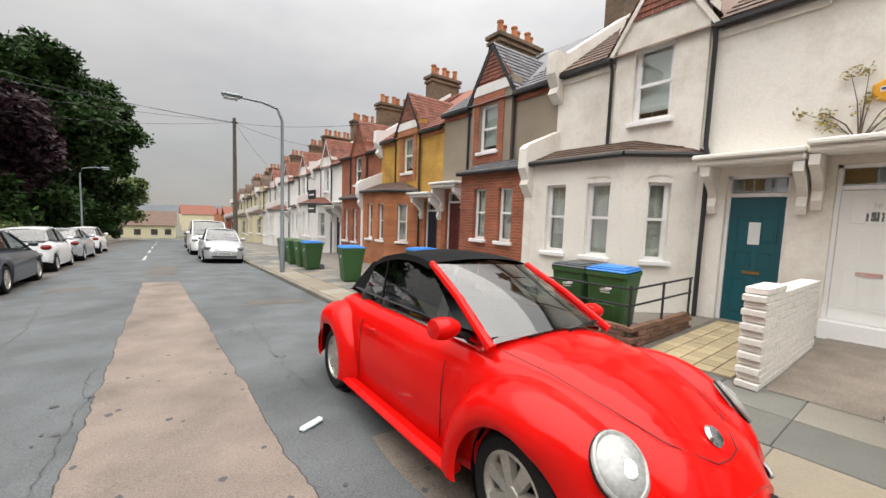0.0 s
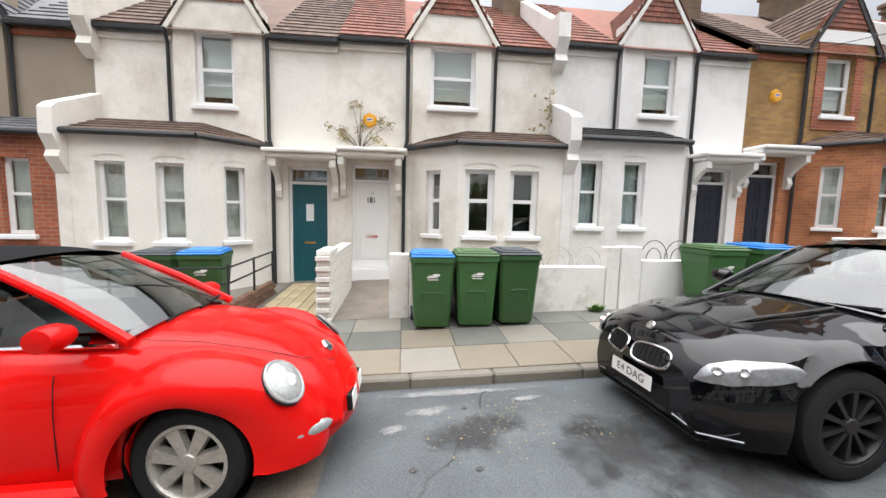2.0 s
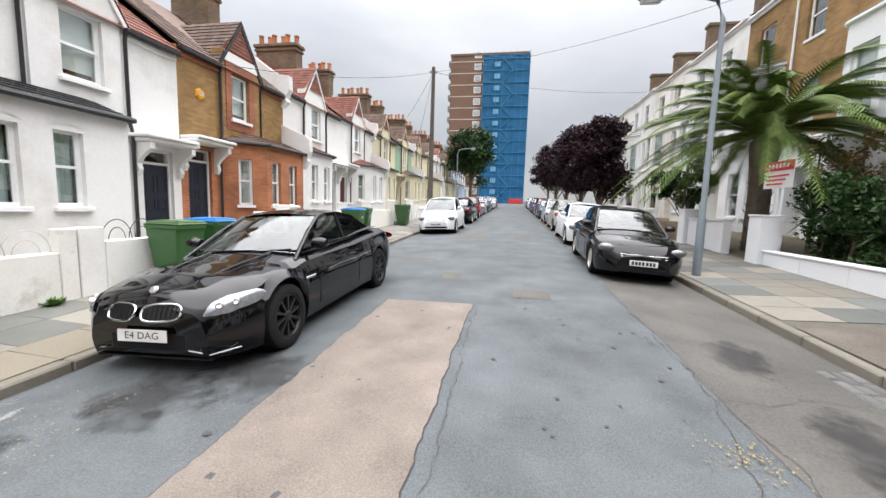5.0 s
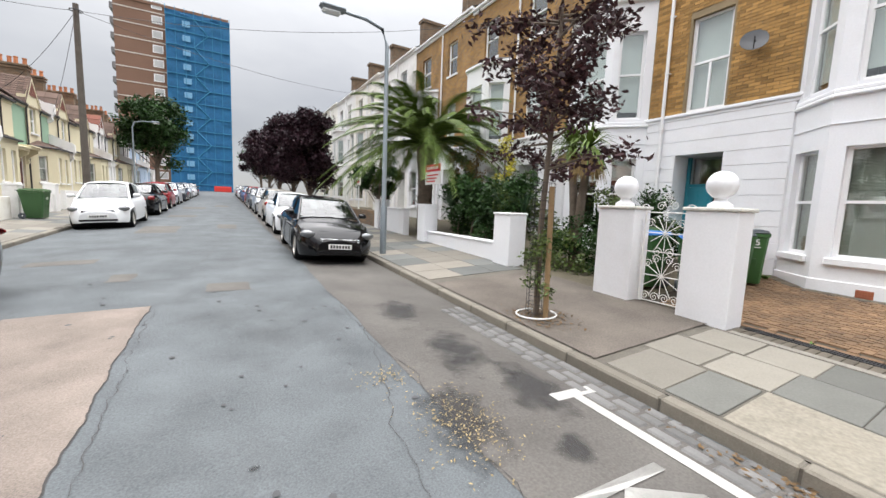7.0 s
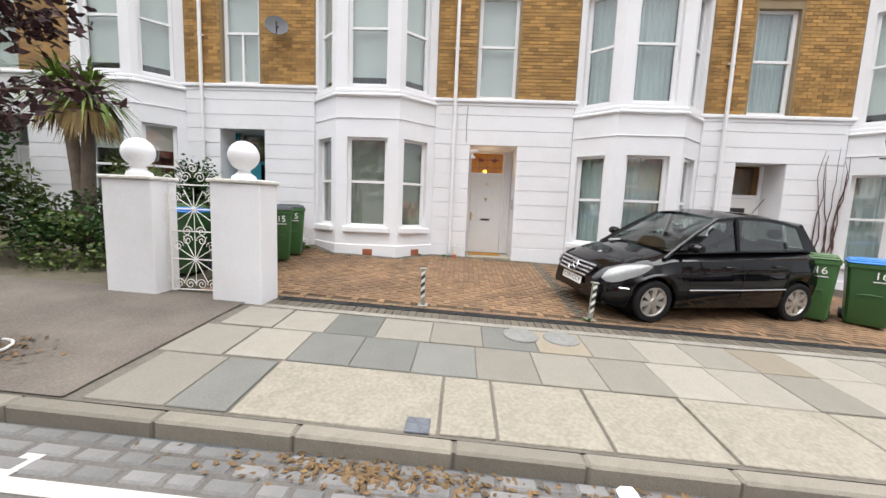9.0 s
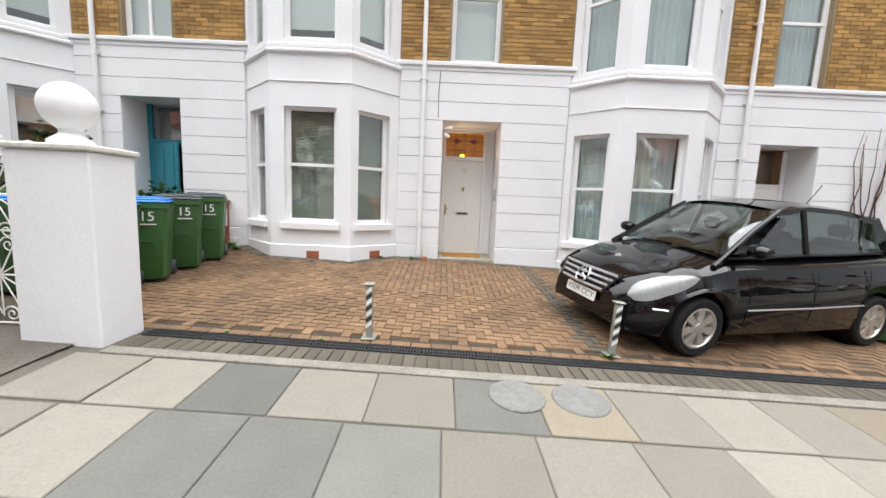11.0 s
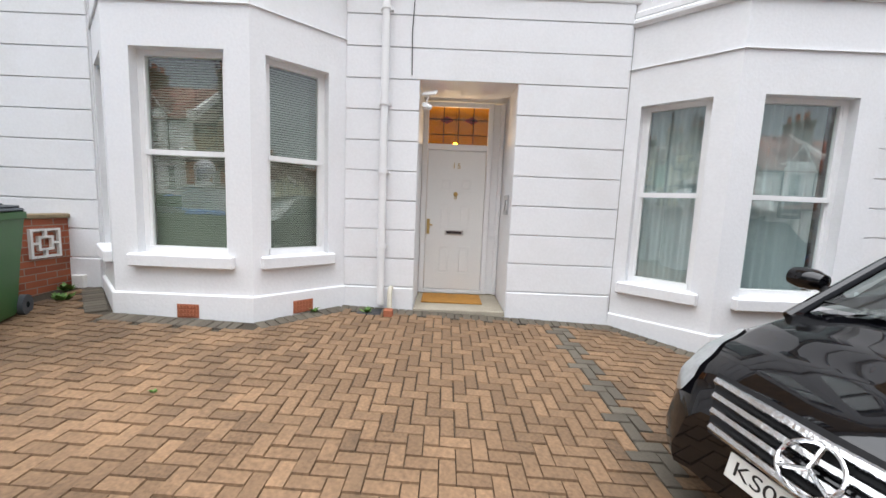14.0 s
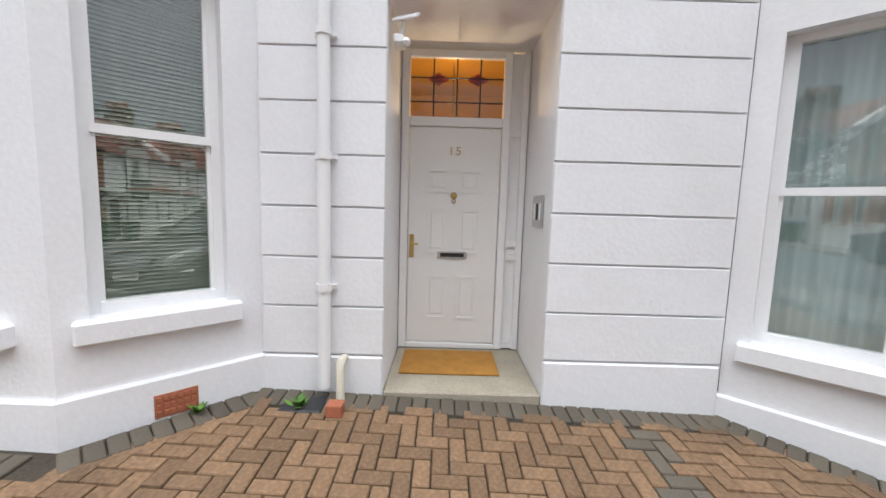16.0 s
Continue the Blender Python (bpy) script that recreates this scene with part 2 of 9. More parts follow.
# ---- mesh helpers ----
class Geo:
    """A mesh being put together from simple solids."""

    def __init__(self):
        self.v, self.f = [], []

    def add(self, verts, faces):
        o = len(self.v)
        self.v += [tuple(p) for p in verts]
        self.f += [tuple(i + o for i in q) for q in faces]
        return self

    def quad(self, *p):
        return self.add(p, [tuple(range(len(p)))])

    def box(self, x0, x1, y0, y1, z0, z1, m=None):
        p = [(x, y, z) for x in (x0, x1) for y in (y0, y1) for z in (z0, z1)]
        if m is not None:
            p = [m @ Vector(q) for q in p]
        return self.add(p, [(0, 1, 3, 2), (4, 6, 7, 5), (0, 4, 5, 1), (2, 3, 7, 6), (0, 2, 6, 4), (1, 5, 7, 3)])

    def cbox(self, x0, x1, y0, y1, z0, z1, b=0.01, m=None):
        """A box with chamfered edges."""
        c = ((x0 + x1) / 2, (y0 + y1) / 2, (z0 + z1) / 2)
        h = (abs(x1 - x0) / 2, abs(y1 - y0) / 2, abs(z1 - z0) / 2)
        b = min(b, *[k * 0.9 for k in h])
        pts, key = [], {}
        for sx in (-1, 1):
            for sy in (-1, 1):
                for sz in (-1, 1):
                    for ax in range(3):
                        s = (sx, sy, sz)
                        key[(s, ax)] = len(pts)
                        q = Vector([c[i] + s[i] * (h[i] - (0 if i == ax else b)) for i in range(3)])
                        pts.append(m @ q if m is not None else q)
        fs = []
        for ax in range(3):
            u, w = [i for i in range(3) if i != ax]
            for sg in (-1, 1):
                loop = []
                for a, d in ((-1, -1), (1, -1), (1, 1), (-1, 1)):
                    s = [0, 0, 0]
                    s[ax], s[u], s[w] = sg, a, d
                    loop.append(key[(tuple(s), ax)])
                fs.append(tuple(loop))
            for a in (-1, 1):
                for d in (-1, 1):
                    s1, s2 = [0, 0, 0], [0, 0, 0]
                    s1[ax], s2[ax] = -1, 1
                    s1[u] = s2[u] = a
                    s1[w] = s2[w] = d
                    s1, s2 = tuple(s1), tuple(s2)
                    fs.append((key[(s1, u)], key[(s2, u)], key[(s2, w)], key[(s1, w)]))
        for s in [(i, j, k) for i in (-1, 1) for j in (-1, 1) for k in (-1, 1)]:
            fs.append((key[(s, 0)], key[(s, 1)], key[(s, 2)]))
        return self.add(pts, fs)

    def prism(self, poly, z0, z1, m=None):
        """A polygon in x, y pulled up from z0 to z1."""
        n = len(poly)
        p = [Vector((*q, z0)) for q in poly] + [Vector((*q, z1)) for q in poly]
        if m is not None:
            p = [m @ q for q in p]
        return self.add(p, [tuple(range(n)), tuple(range(n, 2 * n))] + [(i, (i + 1) % n, n + (i + 1) % n, n + i) for i in range(n)])

    def tube(self, path, r, n=8, cap=True):
        """A round bar along a path; r may be a list of radii."""
        path = [Vector(p) for p in path]
        rs = r if isinstance(r, (list, tuple)) else [r] * len(path)
        rings = []
        for i, p in enumerate(path):
            d = (path[min(i + 1, len(path) - 1)] - path[max(i - 1, 0)]).normalized()
            a = d.cross(Vector((0, 0, 1)) if abs(d.z) < 0.9 else Vector((1, 0, 0))).normalized()
            b = d.cross(a)
            rings.append([p + (a * math.cos(t) + b * math.sin(t)) * rs[i] for t in [2 * math.pi * k / n for k in range(n)]])
        fs = [(i * n + k, i * n + (k + 1) % n, (i + 1) * n + (k + 1) % n, (i + 1) * n + k) for i in range(len(path) - 1) for k in range(n)]
        if cap:
            fs += [tuple(range(n)), tuple(range((len(path) - 1) * n, len(path) * n))]
        return self.add([q for ring in rings for q in ring], fs)

    def lathe(self, prof, n=16, m=None, a0=0.0, a1=360.0):
        """A profile of (radius, height) turned about z."""
        full = abs(a1 - a0) >= 359.9
        k = n if full else n + 1
        p = []
        for r, z in prof:
            for i in range(k):
                t = radians(a0 + (a1 - a0) * i / n)
                q = Vector((r * math.cos(t), r * math.sin(t), z))
                p.append(m @ q if m is not None else q)
        fs = []
        for j in range(len(prof) - 1):
            for i in range(n):
                i2 = (i + 1) % k
                fs.append((j * k + i, j * k + i2, (j + 1) * k + i2, (j + 1) * k + i))
        return self.add(p, fs)

    def grid(self, rows):
        """A skin over rows of points."""
        n = len(rows[0])
        fs = [(i * n + j, i * n + j + 1, (i + 1) * n + j + 1, (i + 1) * n + j) for i in range(len(rows) - 1) for j in range(n - 1)]
        return self.add([p for r in rows for p in r], fs)

    def mesh(self, name, material, smooth=0.0):
        me = bpy.data.meshes.new(name)
        me.from_pydata(self.v, [], self.f)
        me.materials.append(material)
        if "glass" in material.name:
            bm = bmesh.new()
            bm.from_mesh(me)
            bmesh.ops.recalc_face_normals(bm, faces=bm.faces)
            bm.to_mesh(me)
            bm.free()
        if smooth:
            me.polygons.foreach_set("use_smooth", [True] * len(me.polygons))
            me.set_sharp_from_angle(angle=radians(smooth))
        me.update()
        return me


def part(name, g, material, parent=None, label="", smooth=0.0):
    """One mesh object, under a thing or a part."""
    ob = new(name, g.mesh(name, material, smooth) if isinstance(g, Geo) else g)
    if parent is not None:
        ob.parent = parent
    if label:
        tagged(ob, label)
    return ob


def thing(name, label, category, group="", at=(0, 0, 0)):
    ob = new(name)
    ob.empty_display_size = 0.1
    ob.matrix_world = Matrix.Translation(at)
    return tagged(ob, label, category, group)


def solid(name, g, material, label, category, group="", smooth=0.0):
    return tagged(new(name, g.mesh(name, material, smooth)), label, category, group)


def structure(name, g, material, label="", parent=None, smooth=0.0):
    ob = part(name, g, material, parent, label, smooth)
    return tagged(ob, kind="structure")


# ---- lie of the land ----
def fall(y):
    """Level of the street's crown: it drops towards +y."""
    return -0.034 * y - (0.0002 * y * y if y > 0 else 0.00003 * y * y)


KERB_E, KERB_W, CROWN = 1.88, -5.75, -1.95
PROFILE = [(-60, 0.5), (-12.64, 0.345), (-8.65, 0.095), (-8.4, 0.1), (-8.05, 0.105), (-5.75, 0.0), (1.85, -0.02), (3.9, 0.04), (7, 0.12), (60, 0.3)]


def road_z(x, y):
    return fall(y) - 0.0085 * (x - CROWN) ** 2


def land(x, y):
    """Level of pavements and front gardens."""
    for (xa, za), (xb, zb) in zip(PROFILE, PROFILE[1:]):
        if x <= xb:
            return za + (zb - za) * (max(x, xa) - xa) / (xb - xa) + fall(y)
    return PROFILE[-1][1] + fall(y)


def spread(a, b, step):
    n = max(1, math.ceil((b - a) / step))
    return [a + (b - a) * i / n for i in range(n + 1)]


# one sheet of ground out to the horizon
ys = [-2500, -1200, -600, -300] + spread(-160, 100, 5) + [160, 300, 600, 1200, 2500]
xs = [-2500, -1000, -300, -60, -20, -12.64, -8.65, -5.75, -5.5, CROWN, 1.6, 1.85, 3.9, 7, 15, 60, 300, 1000, 2500]


def sheet_z(x, y):
    yy = max(-160, min(100, y))
    base = road_z(x, yy) if -5.5 <= x <= 1.6 else land(max(-60, min(60, x)), yy)
    far = 0.0 if -160 <= y <= 100 else -(y - 100) * 0.012 if y > 100 else 0.0
    return base - 0.16 + far


structure("ground", Geo().grid([[(x, y, sheet_z(x, y)) for x in xs] for y in ys]), mat("far_ground", (0.12, 0.12, 0.09), 0.95, var=0.3, scale=0.02, fine=0.5, bump=0), "dull green-grey ground reaching to the horizon", smooth=60)
road = structure("road", Geo().grid([[(x, y, road_z(x, y)) for x in spread(KERB_W, KERB_E, 0.8)] for y in spread(-160, 100, 2)]), M_ASPHALT, "grey patched asphalt street with a slight camber", smooth=60)


def overlay(name, poly_rows, lift, material, label):
    """A thin layer on the road: rows of (y, x0, x1) with uneven edges."""
    rows = []
    for y, x0, x1 in poly_rows:
        xs_ = spread(x0, x1, 0.4) if x1 - x0 < 0.01 else [x0 + (x1 - x0) * i / 6 for i in range(7)]
        rows.append([(x, y, road_z(x, y) + lift) for x in xs_])
    ob = structure(name, Geo().grid(rows), material, label, road)
    ob["kind"] = ""
    return ob


def ragged(y0, y1, x0, x1, amp, step=0.12, seed=1):
    rnd = random.Random(seed)
    rows, a, b = [], 0.0, 0.0
    for y in spread(y0, y1, step):
        a, b = a * 0.8 + rnd.uniform(-amp, amp), b * 0.8 + rnd.uniform(-amp, amp)
        rows.append((y, x0 + a, x1 + b))
    return rows


# ---- walls with openings ----
class Wall:
    """A wall face: u runs along it, d stands out of it, z goes up."""

    def __init__(self, o, a, n):
        self.o, self.a, self.n = Vector((*o, 0)), Vector((*a, 0)).normalized(), Vector((*n, 0)).normalized()

    def p(self, u, d, z):
        return tuple(self.o + self.a * u + self.n * d + Vector((0, 0, z)))

    def box(self, g, u0, u1, d0, d1, z0, z1):
        p = [self.p(u, d, z) for u in (u0, u1) for d in (d0, d1) for z in (z0, z1)]
        return g.add(p, [(0, 1, 3, 2), (4, 6, 7, 5), (0, 4, 5, 1), (2, 3, 7, 6), (0, 2, 6, 4), (1, 5, 7, 3)])

    def m(self):
        """Matrix from (u, d, z) to the world."""
        k = Matrix.Identity(4)
        for i in range(3):
            k[i][0], k[i][1], k[i][2], k[i][3] = self.a[i], self.n[i], (0, 0, 1)[i], self.o[i]
        return k

    def cbox(self, g, u0, u1, d0, d1, z0, z1, b=0.008):
        return g.cbox(u0, u1, d0, d1, z0, z1, b, self.m())

    def fill(self, g, u0, u1, z0, z1, holes, thick, heads=()):
        us = sorted({u0, u1, *[q for h in holes for q in h[:2]]})
        zs = sorted({z0, z1, *[q for h in holes for q in h[2:4]]})
        us, zs = [u for u in us if u0 <= u <= u1], [z for z in zs if z0 <= z <= z1]

        def full(i, j):
            if not (0 <= i < len(us) - 1 and 0 <= j < len(zs) - 1):
                return False
            u, z = (us[i] + us[i + 1]) / 2, (zs[j] + zs[j + 1]) / 2
            return not any(h[0] < u < h[1] and h[2] < z < h[3] for h in holes)

        for i in range(len(us) - 1):
            for j in range(len(zs) - 1):
                if not full(i, j):
                    continue
                a, b, c, d = us[i], us[i + 1], zs[j], zs[j + 1]
                for k in (0, -thick):
                    g.quad(self.p(a, k, c), self.p(b, k, c), self.p(b, k, d), self.p(a, k, d))
                for di, dj, e in ((-1, 0, (a, c, a, d)), (1, 0, (b, c, b, d)), (0, -1, (a, c, b, c)), (0, 1, (a, d, b, d))):
                    if not full(i + di, j + dj):
                        g.quad(self.p(e[0], 0, e[1]), self.p(e[2], 0, e[3]), self.p(e[2], -thick, e[3]), self.p(e[0], -thick, e[1]))
        return g


def curtain_geo(w, u0, u1, z0, z1, d, waves=0.11, amp=0.018):
    n = max(8, int((u1 - u0) / waves * 8))
    g = Geo()
    top = [w.p(u0 + (u1 - u0) * i / n, d + amp * math.sin(i * math.pi / 4) + amp * 0.6 * math.sin(i * 0.37), z1) for i in range(n + 1)]
    low = [w.p(u0 + (u1 - u0) * i / n, d + 1.3 * amp * math.sin(i * math.pi / 4 + 0.25) + amp * 0.6 * math.sin(i * 0.37), z0) for i in range(n + 1)]
    return g.grid([low, top])


def sash(parent, w, u0, u1, z0, z1, deep=0.12, bar=0.055, split=0.5, sill=0.06, dress="", room=True, mull=False, frame_mat=None, sill_out=0.09, blind_to=0.0, name="window"):
    """A two-light window set back in its opening, with panes, sill and what hangs inside."""
    fm = frame_mat or M_UPVC
    g = Geo()
    d0, d1 = -deep - 0.06, -deep
    w.box(g, u0, u0 + bar, d0, d1, z0, z1)
    w.box(g, u1 - bar, u1, d0, d1, z0, z1)
    w.box(g, u0 + bar, u1 - bar, d0, d1, z1 - bar, z1)
    w.box(g, u0 + bar, u1 - bar, d0, d1 + 0.02, z0, z0 + bar * 1.3)
    zm = z0 + (z1 - z0) * split
    w.box(g, u0 + bar, u1 - bar, d0, d1 + 0.012, zm - bar * 0.5, zm + bar * 0.5)
    i = bar * 0.45
    for za, zb, dd in ((z0 + bar * 1.3, zm - bar * 0.5, 0.0), (zm + bar * 0.5, z1 - bar, 0.006)):
        w.box(g, u0 + bar, u0 + bar + i, d0 + 0.01, d1 - 0.012 + dd, za, zb)
        w.box(g, u1 - bar - i, u1 - bar, d0 + 0.01, d1 - 0.012 + dd, za, zb)
    if mull:
        um = (u0 + u1) / 2
        w.box(g, um - 0.025, um + 0.025, d0, d1 + 0.005, z0 + bar, zm)
    fr = part(name, g, fm, parent)
    for za, zb in ((z0 + bar * 1.2, zm - bar * 0.4), (zm + bar * 0.4, z1 - bar * 0.9)):
        gp = Geo()
        w.box(gp, u0 + bar * 0.9, u1 - bar * 0.9, d0 + 0.022, d0 + 0.03, za, zb)
        pane = part("pane", gp, M_GLASS, fr)
        pane.visible_shadow = False
    if sill:
        gs = Geo()
        w.cbox(gs, u0 - 0.07, u1 + 0.07, -deep, sill_out, z0 - sill * 1.5, z0 - 0.003, 0.012)
        part("sill", gs, fm if sill < 0.07 else M_WHITE, fr)
    if dress == "pleat":
        part("curtain", curtain_geo(w, u0 + 0.03, u1 - 0.03, z0 + 0.03, z1 - 0.02, d0 - 0.1), mat("blue_grey_curtain", (0.52, 0.59, 0.61), 0.9, var=0.1, scale=3, fine=200, bump=0.1), fr, "pale blue-grey pleated curtain", 60)
    elif dress == "net":
        part("curtain", curtain_geo(w, u0 + 0.03, u1 - 0.03, z0 + 0.03, z1 - 0.02, d0 - 0.06, 0.16, 0.008), M_NET, fr, "patterned net curtain", 60)
    elif dress == "blind":
        gb = Geo()
        z = z0 + 0.05
        while z < z1 - 0.06:
            gb.quad(w.p(u0 + 0.04, d0 - 0.05, z), w.p(u1 - 0.04, d0 - 0.05, z), w.p(u1 - 0.04, d0 - 0.068, z + 0.021), w.p(u0 + 0.04, d0 - 0.068, z + 0.021))
            z += 0.025
        part("blind", gb, M_BLIND, fr, "lowered grey slatted blind")
    elif dress == "shade":
        gb = Geo()
        w.box(gb, u0 + 0.03, u1 - 0.03, d0 - 0.06, d0 - 0.055, z0 + (z1 - z0) * (1 - blind_to), z1 - 0.02)
        part("blind", gb, M_CURTAIN, fr, "white roller blind pulled down")
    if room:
        # added backing board, its dark colour stands for the unlit room
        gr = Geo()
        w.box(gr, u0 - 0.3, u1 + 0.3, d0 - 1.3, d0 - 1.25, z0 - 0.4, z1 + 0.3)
        part("room_wall", gr, M_DIM_INSIDE, fr)
    return fr

# ---- west side: three-storey stucco and stock-brick terrace ----
FX_W = -12.64
M_AMBER = glass_mat("amber_stained_glass", (0.8, 0.58, 0.15), 0.1)
M_REDGLASS = glass_mat("red_stained_glass", (0.5, 0.06, 0.04), 0.1)
M_DOORW = mat("white_door", (0.78, 0.78, 0.76), 0.35, var=0.03, scale=2, fine=40, bump=0.02)
M_BRASS = mat("aged_brass", (0.5, 0.36, 0.14), 0.35, 1.0, var=0.2)
M_STEEL = mat("brushed_steel", (0.55, 0.55, 0.55), 0.35, 1.0, var=0.1)
M_DARKMETAL = mat("dark_metal", (0.03, 0.03, 0.032), 0.5, 0.3, var=0.2)
M_TEAL = mat("teal_door_paint", (0.02, 0.2, 0.26), 0.4, var=0.08, scale=2, fine=40, bump=0.03)
M_PLASTIC = mat("white_plastic", (0.8, 0.8, 0.8), 0.4, var=0.02, bump=0)
M_TERRA = mat("terracotta_vent", (0.36, 0.12, 0.06), 0.8, var=0.2)
M_BRICK_U = mat("stock_brick_units", (0.36, 0.205, 0.065), 0.88, var=0.25, scale=3, fine=60, bump=0.4, isl=0.35, stain=(0.12, 0.08, 0.04), stain_amt=0.4)
M_BRICK_O = mat("stock_brick_piece", (0.36, 0.205, 0.065), 0.88, var=0.25, scale=3, fine=60, bump=0.4, per_obj=0.35, stain=(0.12, 0.08, 0.04), stain_amt=0.4)
M_MORTAR = mat("lime_mortar", (0.26, 0.2, 0.12), 0.95, var=0.2, fine=80, bump=0.3)


def face_wall_w(y0):
    """Wall face on the west side; u runs towards +y, d out to the street."""
    return Wall((FX_W, y0), (0, 1), (1, 0))


def panel_door(parent, w, u0, u1, z0, z1, d, material, label, panels, name="door"):
    g = Geo()
    w.cbox(g, u0, u1, d - 0.045, d, z0, z1, 0.006)
    for a, b, c, e in panels:
        for q, r, s, t in ((a, b, c, c + 0.02), (a, b, e - 0.02, e), (a, a + 0.02, c + 0.02, e - 0.02), (b - 0.02, b, c + 0.02, e - 0.02)):
            w.box(g, u0 + q, u0 + r, d + 0.0005, d + 0.012, z0 + s, z0 + t)
        w.cbox(g, u0 + a + 0.045, u0 + b - 0.045, d + 0.0005, d + 0.008, z0 + c + 0.045, z0 + e - 0.045, 0.006)
    return part(name, g, material, parent, label)


def house_west(k):
    yb, dz = -0.14 + 6.04 * k, -0.2 * k
    near = -2 <= k <= 2
    body = M_WHITE if k > -4 else (M_CREAM if k % 2 else M_WHITE2)
    h = thing("terraced_house", "white stucco ground floor and bay with yellow stock-brick upper storeys" if k > -4 else "tall pale rendered terraced house with bay windows", "house", "stucco terrace", (FX_W - 4, yb + 1.5, 0))

    def put(name, g, material, parent=None, label="", smooth=0.0):
        return part(name, g, material, parent or hold, label, smooth)

    hold = h
    h.matrix_world = Matrix()
    zb = dz - 0.3
    w = face_wall_w(yb)
    z_str, z_top1, z_top = 3.88 + dz, 7.15 + dz, 10.1 + dz
    # ground floor wall between bays, with the door recess
    g = Geo()
    r0, r1, rz = 2.26, 3.365, 2.92 + dz
    w.fill(g, 1.42, 4.61, zb, z_str, [(r0, r1, zb, rz)], 0.3)
    put("wall", g, body, label="white stucco wall with ruled joints")
    if near:
        g = Geo()
        for i in range(11):
            za = 0.545 + dz + i * 0.338
            zc = min(za + 0.325, z_str - 0.04)
            if za > z_str - 0.15:
                break
            spans = [(1.44, r0 - 0.002), (r1 + 0.002, 4.59)] if za < rz - 0.1 else [(1.44, 4.59)]
            for a, b in spans:
                z2 = zc
                gc = Geo()
                w.cbox(gc, a, b, 0.0005, 0.02, za, z2, 0.004)
                put("stucco_course", gc, body)
        for a, b in ((1.44, r0 - 0.002), (r1 + 0.002, 4.59)):
            g = Geo()
            w.cbox(g, a, b, 0.0005, 0.03, zb, 0.53 + dz, 0.01)
            put("plinth_course", g, body)
    # recess
    g = Geo()
    w.box(g, r0 - 0.12, r0 - 0.001, -0.95, -0.301, zb, rz + 0.1)
    w.box(g, r1 + 0.001, r1 + 0.12, -0.95, -0.301, zb, rz + 0.1)
    w.box(g, r0 - 0.12, r1 + 0.12, -0.95, -0.301, rz + 0.001, rz + 0.1)
    put("recess_wall", g, body)
    g = Geo()
    w.cbox(g, r0 + 0.002, r1 - 0.002, -0.94, 0.02, zb, 0.285 + dz, 0.01)
    put("threshold", g, mat("worn_concrete_step", (0.36, 0.32, 0.25), 0.9, var=0.2, scale=4, fine=50, bump=0.3))
    zf = 0.29 + dz
    if k == 0:
        g = Geo()
        d = -0.84
        fz0, fz1 = zf, rz - 0.02
        dl0, dl1 = r0 + 0.075, r1 - 0.225
        for a, b, c, e in ((r0 + 0.005, dl0, fz0, fz1), (dl1, dl1 + 0.07, fz0, fz1), (r1 - 0.06, r1 - 0.005, fz0, fz1), (dl0, dl1, 2.27, 2.35), (dl0, dl1, fz1 - 0.06, fz1), (dl0, dl1, fz0, fz0 + 0.05)):
            w.cbox(g, a, b, d - 0.07, d + 0.02, c, e, 0.008)
        for zp in (0.3, 1.12, 1.24, 2.2):
            w.box(g, dl1 + 0.07, r1 - 0.06, d - 0.06, d, zp, zp + 0.05)
        w.box(g, dl1 + 0.07, r1 - 0.06, d - 0.07, d - 0.03, fz0, fz1)
        put("door_frame", g, M_UPVC)
        lw = dl1 - dl0 - 0.01
        pn = []
        for a, b in ((0.16, 0.36), (lw - 0.36, lw - 0.16)):
            pn += [(a, b, 0.22, 0.62), (a, b, 0.82, 1.22), (a, b, 1.36, 1.56)]
        leaf = panel_door(hold, w, dl0 + 0.005, dl1 - 0.005, fz0 + 0.055, 2.265, d + 0.005, M_DOORW, "white six-panel front door, closed", pn)
        g = Geo()
        lc = (dl0 + dl1) / 2
        w.cbox(g, lc - 0.13, lc + 0.13, d + 0.006, d + 0.022, 1.12, 1.185, 0.006)
        put("letterbox", g, M_STEEL, leaf, "steel letter plate")
        g = Geo()
        w.box(g, lc - 0.105, lc + 0.105, d + 0.0225, d + 0.026, 1.135, 1.17)
        put("letterbox_flap", g, M_DARKMETAL, leaf)
        g = Geo()
        w.cbox(g, dl0 + 0.02, dl0 + 0.06, d + 0.006, d + 0.016, 1.12, 1.33, 0.004)
        g.tube([w.p(dl0 + 0.04, d + 0.01, 1.25), w.p(dl0 + 0.04, d + 0.05, 1.25), w.p(dl0 + 0.1, d + 0.055, 1.247)], 0.009)
        put("door_handle", g, M_BRASS, leaf, "aged brass lever handle", 40)
        g = Geo()
        g.lathe([(0.0, 0.014), (0.02, 0.014), (0.028, 0.006), (0.03, 0)], 16, Matrix.Translation(w.p(lc, d + 0.006, 1.68)) @ Matrix.Rotation(radians(90), 4, "Y"))
        g.lathe([(0.012, 0.012), (0.02, 0.012), (0.02, 0), (0.012, 0)], 14, Matrix.Translation(w.p(lc, d + 0.008, 1.63)) @ Matrix.Rotation(radians(90), 4, "Y"))
        put("knocker", g, M_BRASS, leaf, "round brass door knocker", 40)
        for digit, du in (("1", -0.035), ("5", 0.03)):
            number(digit, leaf, (FX_W + d + 0.012, yb + lc + du, 2.06), 0.1, M_BRASS, (90, 0, 90))
        # stained glass fanlight with the hall lamp behind it
        g = Geo()
